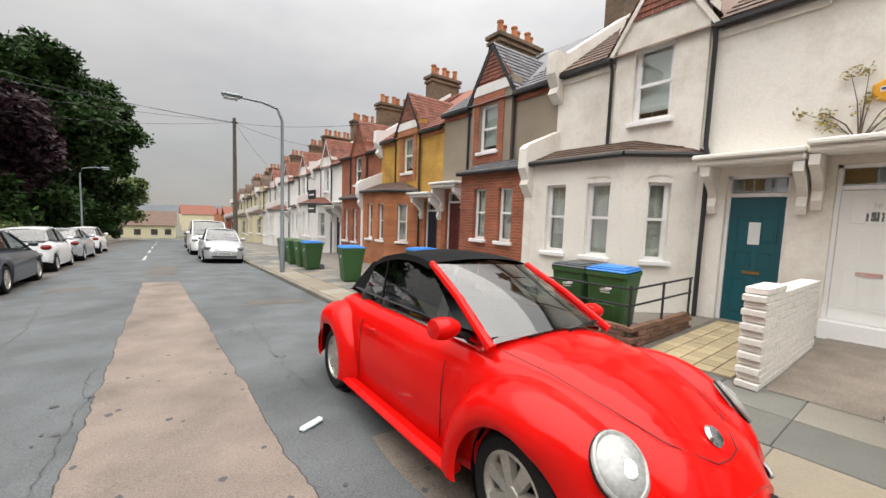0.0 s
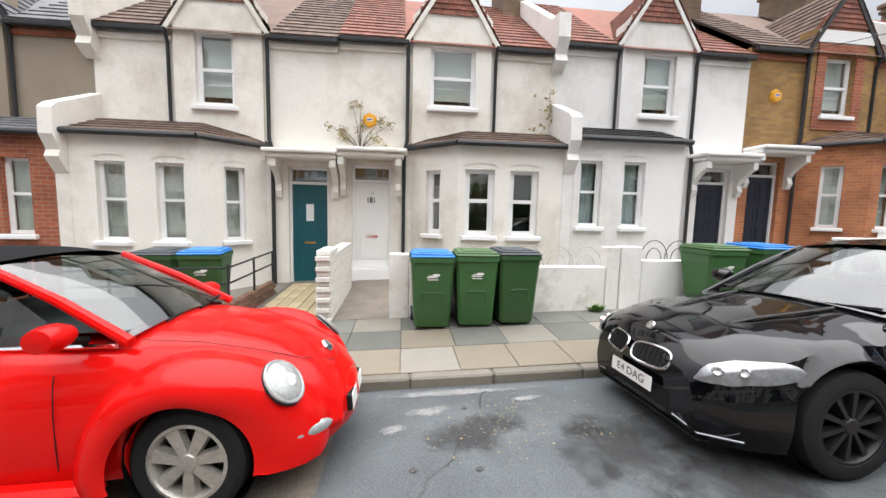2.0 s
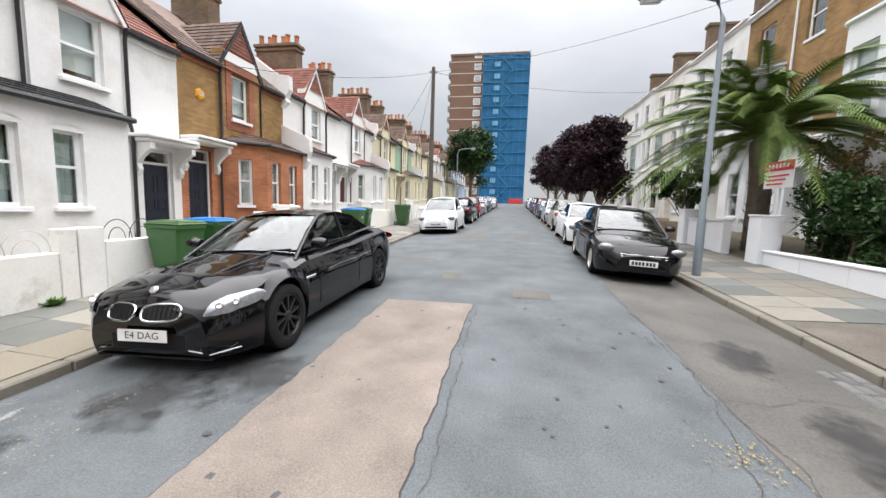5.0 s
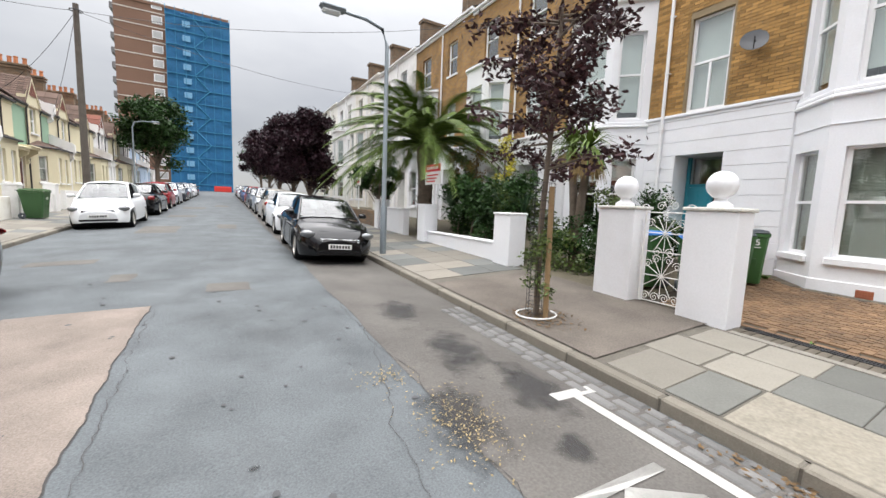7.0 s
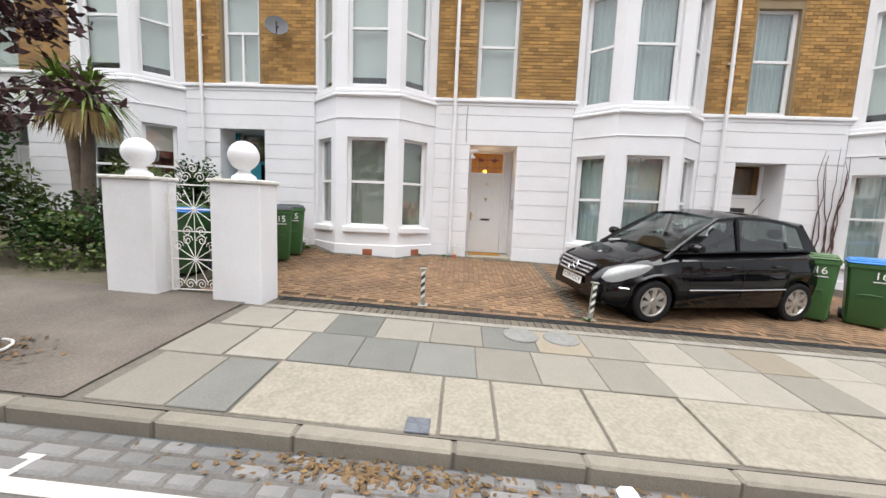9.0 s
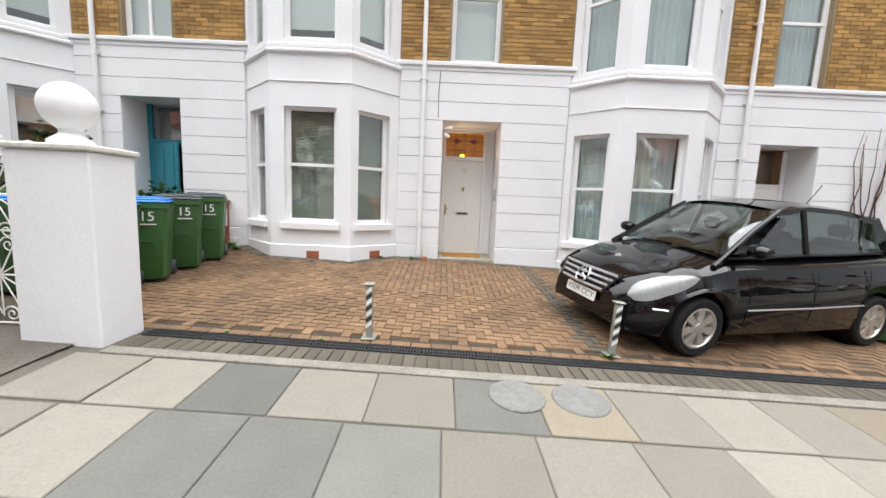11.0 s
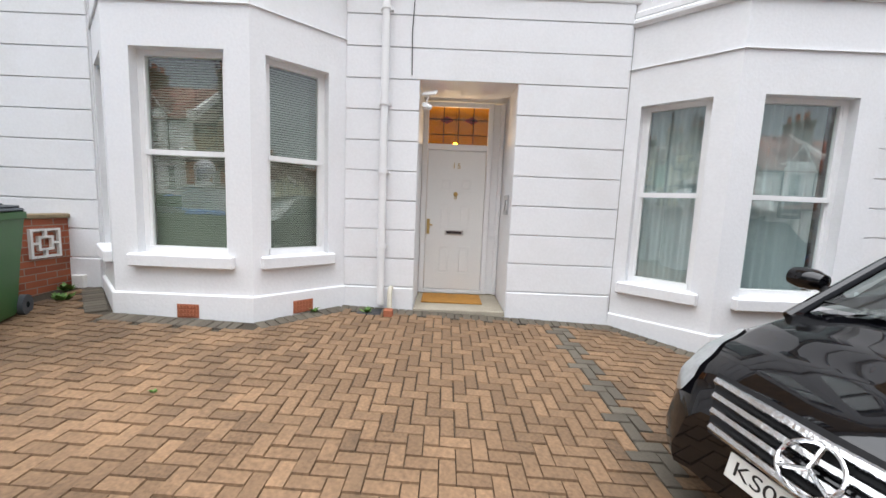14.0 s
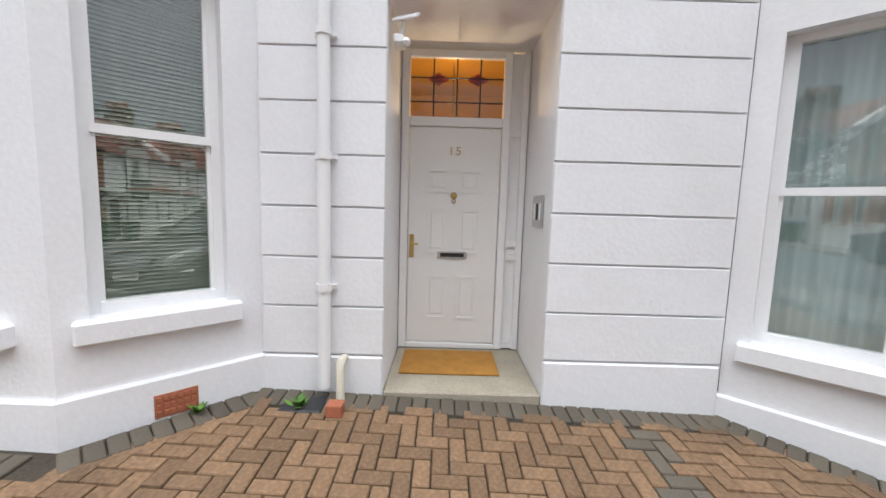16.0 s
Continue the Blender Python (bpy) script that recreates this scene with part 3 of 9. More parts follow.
        w.box(g, dl0, dl1, d - 0.03, d - 0.022, 2.35, fz1 - 0.06)
        put("fanlight", g, M_AMBER, label="amber stained-glass fanlight").visible_shadow = False
        g = Geo()
        for q in range(1, 4):
            u = dl0 + (dl1 - dl0) * q / 4
            g.tube([w.p(u, d - 0.018, 2.35), w.p(u, d - 0.018, fz1 - 0.06)], 0.006, 6)
        for zq in (2.48, 2.68):
            g.tube([w.p(dl0, d - 0.018, zq), w.p(dl1, d - 0.018, zq)], 0.006, 6)
        put("leading", g, M_DARKMETAL)
        for cu in (0.3, 0.72):
            u = dl0 + (dl1 - dl0) * cu
            g = Geo()
            g.quad(*[w.p(u + 0.085 * math.cos(t), d - 0.016, 2.67 + 0.035 * math.sin(t)) for t in [2 * math.pi * i / 12 for i in range(12)]])
            g.quad(*[w.p(u + 0.035 * math.cos(t), d - 0.0155, 2.67 + 0.055 * math.sin(t)) for t in [2 * math.pi * i / 8 for i in range(8)]])
            put("glass_rose", g, M_REDGLASS)
        g = Geo()
        w.box(g, r0 - 0.4, r1 + 0.4, -2.6, -2.55, zb, rz + 0.1)
        w.box(g, r0 - 0.4, r0 - 0.36, -2.55, -0.96, zb, rz + 0.1)
        w.box(g, r1 + 0.36, r1 + 0.4, -2.55, -0.96, zb, rz + 0.1)
        w.box(g, r0 - 0.4, r1 + 0.4, -2.6, -0.96, rz + 0.1, rz + 0.14)
        put("hall", g, mat("hall_paint", (0.6, 0.5, 0.35), 0.8))
        bulb = Geo().lathe([(0.0, -0.045), (0.03, -0.034), (0.045, 0), (0.034, 0.03), (0.0, 0.045)], 12, Matrix.Translation(w.p(lc - 0.02, -1.5, 2.44)))
        tagged(new("hall_lamp", bulb.mesh("hall_lamp", glow_mat("warm_bulb", (1.0, 0.72, 0.35), 8), 60)), "lit warm bulb hanging in the hall", "lamp")
        cord = Geo().tube([w.p(lc - 0.02, -1.5, 2.54), w.p(lc - 0.02, -1.5, rz + 0.1)], 0.004, 6)
        part("cord", cord, M_DARKMETAL, hold)
        hall = bpy.data.lights.new("hall_light", "POINT")
        hall.energy, hall.color, hall.shadow_soft_size = 8, (1.0, 0.7, 0.4), 0.05
        new("hall_light", hall).location = w.p(lc - 0.02, -1.42, 2.44)
        # floodlight, entry phone
        g = Geo()
        w.cbox(g, r0 + 0.03, r0 + 0.1, -0.16, -0.03, 2.62, 2.68, 0.01)
        g.cbox(-0.085, 0.085, -0.012, 0.012, -0.05, 0.05, 0.008, Matrix.Translation(w.p(r0 + 0.11, -0.06, 2.79)) @ Euler((radians(-55), 0, radians(70))).to_matrix().to_4x4())
        g.tube([w.p(r0 + 0.07, -0.1, 2.68), w.p(r0 + 0.1, -0.07, 2.77)], 0.014)
        g.lathe([(0.0, 0.035), (0.025, 0.025), (0.035, 0.0), (0.025, -0.02), (0, -0.03)], 12, Matrix.Translation(w.p(r0 + 0.11, -0.05, 2.63)))
        tagged(new("security_light", g.mesh("security_light", M_PLASTIC, 40)), "white security floodlight with motion sensor", "lamp")
        g = Geo()
        w.cbox(g, r1 - 0.025, r1 - 0.001, -0.42, -0.16, 1.44, 1.68, 0.008)
        ph = tagged(new("entry_phone", g.mesh("entry_phone", M_STEEL)), "steel door-entry panel on the porch wall", "intercom")
        for q in range(3):
            gg = Geo()
            w.cbox(gg, r1 - 0.031, r1 - 0.026, -0.36 + q * 0.08, -0.32 + q * 0.08, 1.5, 1.62, 0.003)
            part("button_panel", gg, M_DARKMETAL if q == 1 else M_PLASTIC, ph)
    else:
        teal = k == -1
        g = Geo()
        d = -0.6
        w.cbox(g, r0 + 0.01, r0 + 0.1, d - 0.07, d, zf, rz - 0.01, 0.006)
        w.cbox(g, r1 - 0.1, r1 - 0.01, d - 0.07, d, zf, rz - 0.01, 0.006)
        w.cbox(g, r0 + 0.1, r1 - 0.1, d - 0.07, d, 2.14 + dz, 2.22 + dz, 0.006)
        put("door_frame", g, M_TEAL if teal else M_UPVC)
        if teal:  # the leaf stands ajar before a board coloured dark for the dim hall
            g = Geo()
            m = Matrix.Translation(w.p(r0 + 0.1, d, 0)) @ Matrix.Rotation(radians(-28), 4, "Z")
            g.cbox(-0.045, 0, 0, 0.86, zf + 0.01, 2.13 + dz, 0.006, m)
            for za, zc in ((0.35, 0.95), (1.15, 1.95)):
                for ua in (0.12, 0.48):
                    g.cbox(0.001, 0.014, ua, ua + 0.27, za + dz + 0.1, zc + dz + 0.1, 0.01, m)
            put("door", g, M_TEAL, label="teal panelled front door standing ajar")
            # one board only, the hall's shade is put into its dark colour
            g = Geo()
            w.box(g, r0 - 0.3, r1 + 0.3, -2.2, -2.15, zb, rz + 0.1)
            put("hall", g, M_DIM_INSIDE)
        else:
            leaf = panel_door(hold, w, r0 + 0.105, r1 - 0.105, zf + 0.01, 2.135 + dz, d - 0.01, M_DOORW, "pale panelled front door", [(0.12, 0.4, 0.15, 0.7), (0.52, 0.8, 0.15, 0.7)])
            g = Geo()
            w.box(g, r0 + 0.35, r1 - 0.35, d - 0.008, d - 0.003, 1.1 + dz, 1.9 + dz)
            put("door_glass", g, M_DARKMETAL, leaf)
        g = Geo()
        w.box(g, r0 + 0.1, r1 - 0.1, d - 0.04, d - 0.03, 2.22 + dz, rz - 0.02)
        put("fanlight", g, M_AMBER if k == 1 else M_GLASS).visible_shadow = False
        # backing board behind the fanlight, coloured dark for the dim inside
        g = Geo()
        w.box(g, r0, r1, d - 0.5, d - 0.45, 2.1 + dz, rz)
        put("room_wall", g, M_DIM_INSIDE)
    # upper walls between the bays
    upm = BR_STOCK if k > -4 else body
    wins = [(2.36, 3.26, 3.96 + dz, 6.2 + dz)]
    g = Geo()
    w.fill(g, 1.42, 4.61, z_str, z_top1, wins, 0.3)
    base = put("upper_wall", g, M_MORTAR if near and k > -2 else upm)
    sash(hold, w, *wins[0], deep=0.1, dress="pleat" if k == 1 else "shade", blind_to=0.95, split=0.52, sill=0.07, sill_out=0.04, mull=k == -1)
    w2 = [(2.36, 3.26, 7.6 + dz, 9.2 + dz), (-0.5, 0.5, 7.6 + dz, 9.2 + dz)]
    g = Geo()
    w.fill(g, -1.42, 4.61, z_top1, z_top, w2, 0.3)
    put("top_wall", g, upm)
    for q in w2:
        sash(hold, w, *q, deep=0.1, dress="", sill=0.07, sill_out=0.04)
    # string courses and eaves
    g = Geo()
    w.cbox(g, 1.3, 4.72, 0, 0.07, z_str - 0.02, z_str + 0.07, 0.02)
    w.cbox(g, 1.36, 4.66, 0, 0.035, z_str - 0.09, z_str - 0.021, 0.01)
    w.cbox(g, -1.42, 4.61, 0, 0.09, z_top - 0.25, z_top - 0.13, 0.03)
    w.cbox(g, -1.42, 4.61, 0, 0.18, z_top - 0.129, z_top, 0.03)
    put("string_course", g, body)
    # bay, two storeys of it
    P = [(-1.425, 0.0), (-0.7, 0.7), (0.7, 0.7), (1.425, 0.0)]
    faces = []
    for (ua, da), (ub, db) in zip(P, P[1:]):
        o = (FX_W + da, yb + ua)
        a = (db - da, ub - ua)
        faces.append((Wall(o, a, (ub - ua, -(db - da))), math.hypot(*a)))
    for fi, (fw, ln) in enumerate(faces):
        mid = fi == 1
        ww = 0.9 if mid else 0.66
        off_u = 0.04 if mid else -0.03
        a, b = ln / 2 - ww / 2 + off_u - (0.04 if mid else 0), ln / 2 + ww / 2 + off_u - (0.04 if mid else 0)
        lo, hi = (0.93 + dz, 2.9 + dz), (3.98 + dz, 6.3 + dz)
        g = Geo()
        fw.fill(g, 0, ln, zb, z_top1, [(a, b, *lo), (a, b, *hi)], 0.22)
        put("bay_wall", g, body)
        dress = {0: "blind" if fi else "", 1: "pleat", -1: "shade", 2: "pleat"}.get(k, "shade")
        sash(hold, fw, a, b, *lo, deep=0.1, bar=0.05, split=0.51, sill=0.085, sill_out=0.07, dress="blind" if k == 0 else dress, blind_to=0.3, room=True)
        sash(hold, fw, a, b, *hi, deep=0.1, bar=0.05, split=0.52, sill=0, dress="pleat" if k == 1 else "shade", blind_to=0.9)
        if near:
            g = Geo()
            fw.cbox(g, -0.02, ln + 0.02, -0.05, 0.03, zb, 0.53 + dz, 0.012)
            fw.cbox(g, -0.01, ln + 0.01, -0.05, 0.02, 3.3 + dz, 3.31 + dz, 0.003)
            put("plinth", g, body)
        g = Geo()
        fw.cbox(g, -0.02, ln + 0.02, -0.05, 0.055, z_str - 0.13, z_str - 0.05, 0.025)
        fw.cbox(g, -0.01, ln + 0.01, -0.05, 0.03, z_str - 0.05, z_str + 0.03, 0.015)
        fw.cbox(g, -0.03, ln + 0.03, -0.05, 0.1, z_top1 - 0.1, z_top1 + 0.02, 0.03)
        put("cornice", g, body)
        if k in (0, 1) and fi == 1 or (k == 0 and fi == 2):
            for vu in ([0.75] if mid else [0.5]):
                g = Geo()
                fw.box(g, vu - 0.11, vu + 0.11, 0.031, 0.036, 0.29 + dz, 0.43 + dz)
                for q in range(6):
                    for r in range(3):
                        fw.cbox(g, vu - 0.1 + q * 0.034, vu - 0.076 + q * 0.034, 0.0365, 0.044, 0.305 + dz + r * 0.042, 0.335 + dz + r * 0.042, 0.003)
                put("air_vent", g, M_TERRA, label="terracotta air brick")
    g = Geo()
    g.prism([(FX_W - 0.3, yb - 1.42)] + [(FX_W + d, yb + u) for u, d in P] + [(FX_W - 0.3, yb + 1.42)], z_top1 + 0.03, z_top1 + 0.1)
    put("bay_roof", g, M_LEAD)
    # roof, back and party wall
    g = Geo()
    g.add([(FX_W + 0.1, yb - 1.42, z_top), (FX_W + 0.1, yb + 4.61, z_top), (FX_W - 5, yb + 4.61, z_top + 2.6), (FX_W - 5, yb - 1.42, z_top + 2.6), (FX_W - 10, yb + 4.61, z_top), (FX_W - 10, yb - 1.42, z_top)], [(0, 1, 2, 3), (3, 2, 4, 5)])
    put("roof", g, M_SLATE)
    g = Geo()
    g.box(FX_W - 10, FX_W - 9.7, yb - 1.42, yb + 4.61, zb, z_top)
    g.box(FX_W - 9.7, FX_W - 0.31, yb + 4.59, yb + 4.8, zb, z_top)
    g.box(FX_W - 9.7, FX_W - 0.8, yb - 1.4, yb + 4.58, z_str - 0.1, z_str + 0.02)
    put("back_wall", g, BR_BROWN)
    g = Geo()
    g.box(FX_W - 6.2, FX_W - 3.2, yb + 4.35, yb + 4.95, z_top - 1, z_top + 4.2)
    g.box(FX_W - 6.3, FX_W - 3.1, yb + 4.27, yb + 5.03, z_top + 4.2, z_top + 4.4)
    put("chimney", g, BR_BROWN)
    # downpipe
    g = Geo()
    pm = 1.88
    g.tube([w.p(pm, 0.09, 0.34 + dz), w.p(pm, 0.09, z_top - 0.2)], 0.042, 10)
    for zq in (1.0, 1.85, 2.6, 3.6, 5.0, 6.4):
        g.lathe([(0.042, 0), (0.052, 0), (0.052, 0.05), (0.042, 0.05)], 10, Matrix.Translation(w.p(pm, 0.09, zq + dz)))
        w.box(g, pm - 0.07, pm + 0.07, 0.02, 0.06, zq + 0.01 + dz, zq + 0.035 + dz)
    put("downpipe", g, M_PLASTIC, label="white-painted downpipe", smooth=40)
    return h


def number(text, parent, at, size, material, turn=(90, 0, 0), name="numeral", deep=0.004):
    """Raised writing in the built-in font, as a mesh."""
    cu = bpy.data.curves.new(name, "FONT")
    cu.body, cu.size, cu.extrude, cu.align_x, cu.align_y = text, size, deep, "CENTER", "CENTER"
    tmp = new(name, cu)
    me = bpy.data.meshes.new_from_object(tmp.evaluated_get(bpy.context.evaluated_depsgraph_get()))
    bpy.data.objects.remove(tmp)
    me.materials.clear()
    me.materials.append(material)
    ob = new(name, me)
    if parent is not None:
        ob.parent = parent
    ob.matrix_basis = pose(*at, *turn)
    return ob


for k in range(-8, 4):
    house_west(k)


# ---- east side: two-storey Victorian terrace in mirrored pairs ----
FX_E, HW = 6.75, 4.725


def tile_hang(g, w, uc, half, z0, z1, d, tile=0.17, gauge=0.11):
    """Rows of plain tiles filling a gable triangle."""
    rows = int((z1 - z0) / gauge)
    for r in range(rows):
        za = z0 + r * gauge
        hw = half * (1 - (za + gauge * 0.6 - z0) / (z1 - z0))
        n = max(1, int(2 * hw / tile))
        for i in range(n):
            u = uc - hw + 2 * hw * i / n
            g.add([w.p(u + 0.003, d + 0.028, za), w.p(u + 2 * hw / n - 0.003, d + 0.028, za), w.p(u + 2 * hw / n - 0.003, d + 0.006, za + gauge * 1.2), w.p(u + 0.003, d + 0.006, za + gauge * 1.2), w.p(u + 0.003, d, za), w.p(u + 2 * hw / n - 0.003, d, za)], [(0, 1, 2, 3), (0, 1, 5, 4)])


def slope_tiles(g, a, b, c, d, rows, cols):
    """Overlapping tiles on the slope a-b (eaves) to d-c (ridge)."""
    a, b, c, d = map(Vector, (a, b, c, d))
    nrm = (b - a).cross(d - a).normalized()
    if nrm.z < 0:
        nrm = -nrm
    for r in range(rows):
        for q in range(cols):
            s0, s1 = r / rows, min(1, (r + 1.15) / rows)
            t0, t1 = (q + 0.03) / cols, (q + 0.97) / cols
            e0, e1 = a.lerp(d, s0), b.lerp(c, s0)
            f0, f1 = a.lerp(d, s1), b.lerp(c, s1)
            up = nrm * 0.03
            g.add([e0.lerp(e1, t0) + up, e0.lerp(e1, t1) + up, f0.lerp(f1, t1) + nrm * 0.006, f0.lerp(f1, t0) + nrm * 0.006, e0.lerp(e1, t0), e0.lerp(e1, t1)], [(0, 1, 2, 3), (0, 1, 5, 4)])


STYLE = dict(wall=M_CREAM, bay=M_CREAM, trim=M_CREAM, gable=M_TILE, roof=M_TILE_D, bayroof=M_TILE_D, flat=False, dress="net", quoin=None)


def house_east(ybay, way, dz, st, detail=2, label="", door=None):
    """One house. ybay: the party line on its bay side; way -1: the house runs on towards -y; u is counted from that line."""
    s = {**STYLE, **st}
    h = thing("terraced_house", label, "house", "bay-fronted terrace")
    w = Wall((FX_E, ybay), (0, way), (-1, 0))
    zb = fall(ybay) - 0.6
    ez = 5.12 + dz
    # upper wall with the window bay that carries the gable
    wu = s.get("upper", (2.02, 2.82, 3.64, 5.0))
    win = (wu[0], wu[1], wu[2] + dz, wu[3] + dz)
    g = Geo()
    w.fill(g, 0.0, HW, 2.6 + dz, ez, [(1.6, 3.1, 2.6 + dz, ez)], 0.28)
    part("wall", g, s["wall"], h)
    bw = Wall(w.p(0, 0.07, 0)[:2], (0, way), (-1, 0))
    g = Geo()
    bw.fill(g, 1.5, 3.2, 2.6 + dz, ez + 0.5, [win], 0.35)
    part("bay_front", g, s["trim"] if s["quoin"] is None else s["wall"], h)
    uc, half, apex = 2.35, 1.02, ez + 1.5
    zt = ez + 0.5
    g = Geo()
    g.add([bw.p(1.5, 0, zt), bw.p(3.2, 0, zt), bw.p(uc, 0, apex)], [(0, 1, 2)])
    part("gable_wall", g, s["trim"], h)
    g = Geo()
    tile_hang(g, bw, uc, 0.76, zt + 0.06, apex + 0.02, 0.01)
    part("tile_hanging", g, s["gable"], h, "weathered red hanging tiles")
    if s["quoin"] is not None:
        g = Geo()
        for a, b, c, e in ((1.78, win[0] - 0.005, 3.3, 5.3), (win[1] + 0.005, 3.06, 3.3, 5.3), (win[0] - 0.005, win[1] + 0.005, 5.01, 5.3), (win[0] - 0.005, win[1] + 0.005, 3.3, 3.56)):
            bw.box(g, a, b, 0.002, 0.03, c + dz, e + dz)
        part("brick_surround", g, s["quoin"], h)
        g = Geo()
        bw.box(g, 1.6, 3.1, 0.003, 0.04, 5.32 + dz, 5.6 + dz)
        part("gable_band", g, M_WHITE2, h)
    # bargeboards, little gable roof
    g = Geo()
    for sg in (-1, 1):
        e = Vector(bw.p(uc + sg * half, 0.05, ez - 0.02))
        a = Vector(bw.p(uc, 0.05, apex + 0.08))
        n = Vector((0, 0, 0.16))
        o = Vector((0.05, 0, 0))
        g.add([e, a, a - n, e - n, e + o, a + o, a - n + o, e - n + o], [(0, 1, 2, 3), (4, 5, 6, 7), (0, 1, 5, 4), (3, 2, 6, 7)])
    part("bargeboard", g, s["trim"] if s["quoin"] is None else M_BLACK_GUT, h)
    g = Geo()
    back = 2.3
    for sg in (-1, 1):
        e, a = bw.p(uc + sg * (half + 0.02), 0.06, ez), bw.p(uc, 0.06, apex + 0.11)
        e2, a2 = bw.p(uc + sg * (half + 0.02), -back, ez), bw.p(uc, -back, apex + 0.11)
        slope_tiles(g, e, e2, a2, a, 12 if detail else 4, 10 if detail else 3)
        g.quad(e, e2, a2, a)
    part("gable_roof", g, s["roof"], h)
    # main roof
    g = Geo()
    rz = ez + 2.7
    for ua, ub in ((0.0, uc - half), (uc + half, HW)):
        slope_tiles(g, w.p(ua, 0.18, ez - 0.03), w.p(ub, 0.18, ez - 0.03), w.p(ub, -3.6, rz), w.p(ua, -3.6, rz), 16 if detail else 6, 8 if detail else 3)
    g.quad(w.p(0, 0.16, ez - 0.06), w.p(HW, 0.16, ez - 0.06), w.p(HW, -3.6, rz - 0.03), w.p(0, -3.6, rz - 0.03))
    g.quad(w.p(0, -7.4, ez), w.p(HW, -7.4, ez), w.p(HW, -3.6, rz - 0.03), w.p(0, -3.6, rz - 0.03))
    part("roof", g, s["roof"], h)
    g = Geo()
    w.box(g, 0, HW, -7.4, -7.2, zb, ez)
    w.box(g, HW - 0.06, HW + 0.06, -7.2, -0.285, zb, ez)
    w.box(g, 0.05, HW - 0.07, -7.1, -0.29, 2.62 + dz, 2.7 + dz)
    part("back_wall", g, BR_BROWN, h)
    # gutters and pipes
    g = Geo()
    for ua, ub in ((0.1, 1.42), (3.28, HW)):
        w.cbox(g, ua, ub, 0.08, 0.2, ez - 0.13, ez - 0.03, 0.02)
    g.tube([w.p(3.3, 0.14, ez - 0.1), w.p(3.3, 0.09, ez - 0.3), w.p(3.3, 0.09, 3.05 + dz), w.p(3.36, 0.09, 2.8 + dz), w.p(3.36, 0.09, land(FX_E, ybay) + 0.05)], 0.04, 8)
    g.tube([w.p(1.4, 0.14, ez - 0.1), w.p(1.4, 0.06, ez - 0.3), w.p(1.4, 0.06, 3.2 + dz)], 0.034, 8)
    part("gutter", g, M_BLACK_GUT, h, "black gutters and downpipes", 40)
    g = Geo()
    w.cbox(g, 0.1, 1.45, 0.002, 0.06, ez - 0.26, ez - 0.135, 0.02)
    w.cbox(g, 3.25, HW - 0.02, 0.002, 0.06, ez - 0.26, ez - 0.135, 0.02)
    part("eaves_band", g, s["trim"] if s["quoin"] is None else s["quoin"], h)
    sash(h, bw, *win, deep=0.1, bar=0.06, split=0.5, sill=0.065, dress=s.get("updress", "shade"), blind_to=0.85, room=detail > 0)
    # ground-floor bay with lean-to roof
    zs, zh = s.get("low", 0.95) + dz, 2.4 + dz
    if s["flat"]:
        P = [(0.12, 0.9), (2.55, 0.9), (2.57, 0.0)]
    else:
        P = [(0.12, 0.9), (2.3, 0.9), (3.2, 0.0)]
    bz = 2.9 + dz
    fo = s.get("first", 0.13)
    for fi, ((ua, da), (ub, db)) in enumerate(zip(P, P[1:])):
        o = w.p(ua, da, 0)[:2]
        q = w.p(ub, db, 0)[:2]
        a = (q[0] - o[0], q[1] - o[1])
        n = (-a[1] * way, a[0] * way)
        n = (-abs(n[0]), n[1]) if abs(n[0]) > 1e-6 else (0, way)
        fw, ln = Wall(o, a, n), math.hypot(*a)
        holes = [(*q, zs, zh) for q in s.get("lights", ((0.42, 0.92), (1.43, 1.93)))] if fi == 0 and not s["flat"] else [(fo, fo + 0.48, zs + 0.15, zh + 0.06), (fo + 0.96, fo + 1.44, zs + 0.15, zh + 0.06)] if fi == 0 else [(ln / 2 - 0.2, ln / 2 + 0.2, zs, zh)] if not s["flat"] else []
        g = Geo()
        fw.fill(g, 0, ln, zb, bz, holes, 0.25)
        part("bay_wall", g, s["bay"], h)
        for q in holes:
            sash(h, fw, *q, deep=0.1, bar=s.get("bar", 0.05), split=0.53, sill=0.06, dress=s["dress"], room=detail > 0)
            if detail:  # shallow arched head
                g = Geo()
                cu_, cw = (q[0] + q[1]) / 2, (q[1] - q[0]) / 2 + 0.06
                top = [(cu_ + cw * math.cos(t), q[3] + 0.03 + 0.1 * math.sin(t)) for t in [math.pi * i / 8 for i in range(9)]]
                pts = [fw.p(u, 0.02, z) for u, z in top] + [fw.p(u, 0.02, z + 0.035) for u, z in reversed(top)]
                g.add(pts, [(i, i + 1, 16 - i, 17 - i) for i in range(8)])
                part("window_arch", g, s["bay"], h)
    g = Geo()
    e = [w.p(0.0, 1.02, bz + 0.02)] + [w.p(u + (0.04 if i == 1 else 0.1 if i == 2 else 0), d + (0.12 if d > 0 else 0), bz + 0.02) for i, (u, d) in enumerate(P) if i]
    t = [w.p(0.0, 0.02, bz + 0.42), w.p(P[1][0] - 0.3, 0.02, bz + 0.42), w.p(P[2][0], 0.02, bz + 0.42 if s["flat"] else bz + 0.1)]
    slope_tiles(g, e[0], e[1], t[1], t[0], 5, 14)
    slope_tiles(g, e[1], e[2], t[2], t[1], 5, 6)
    g.quad(e[0], e[1], t[1], t[0])
    g.quad(e[1], e[2], t[2], t[1])
    part("bay_roof", g, s["bayroof"], h, "weathered tiles over the bay")
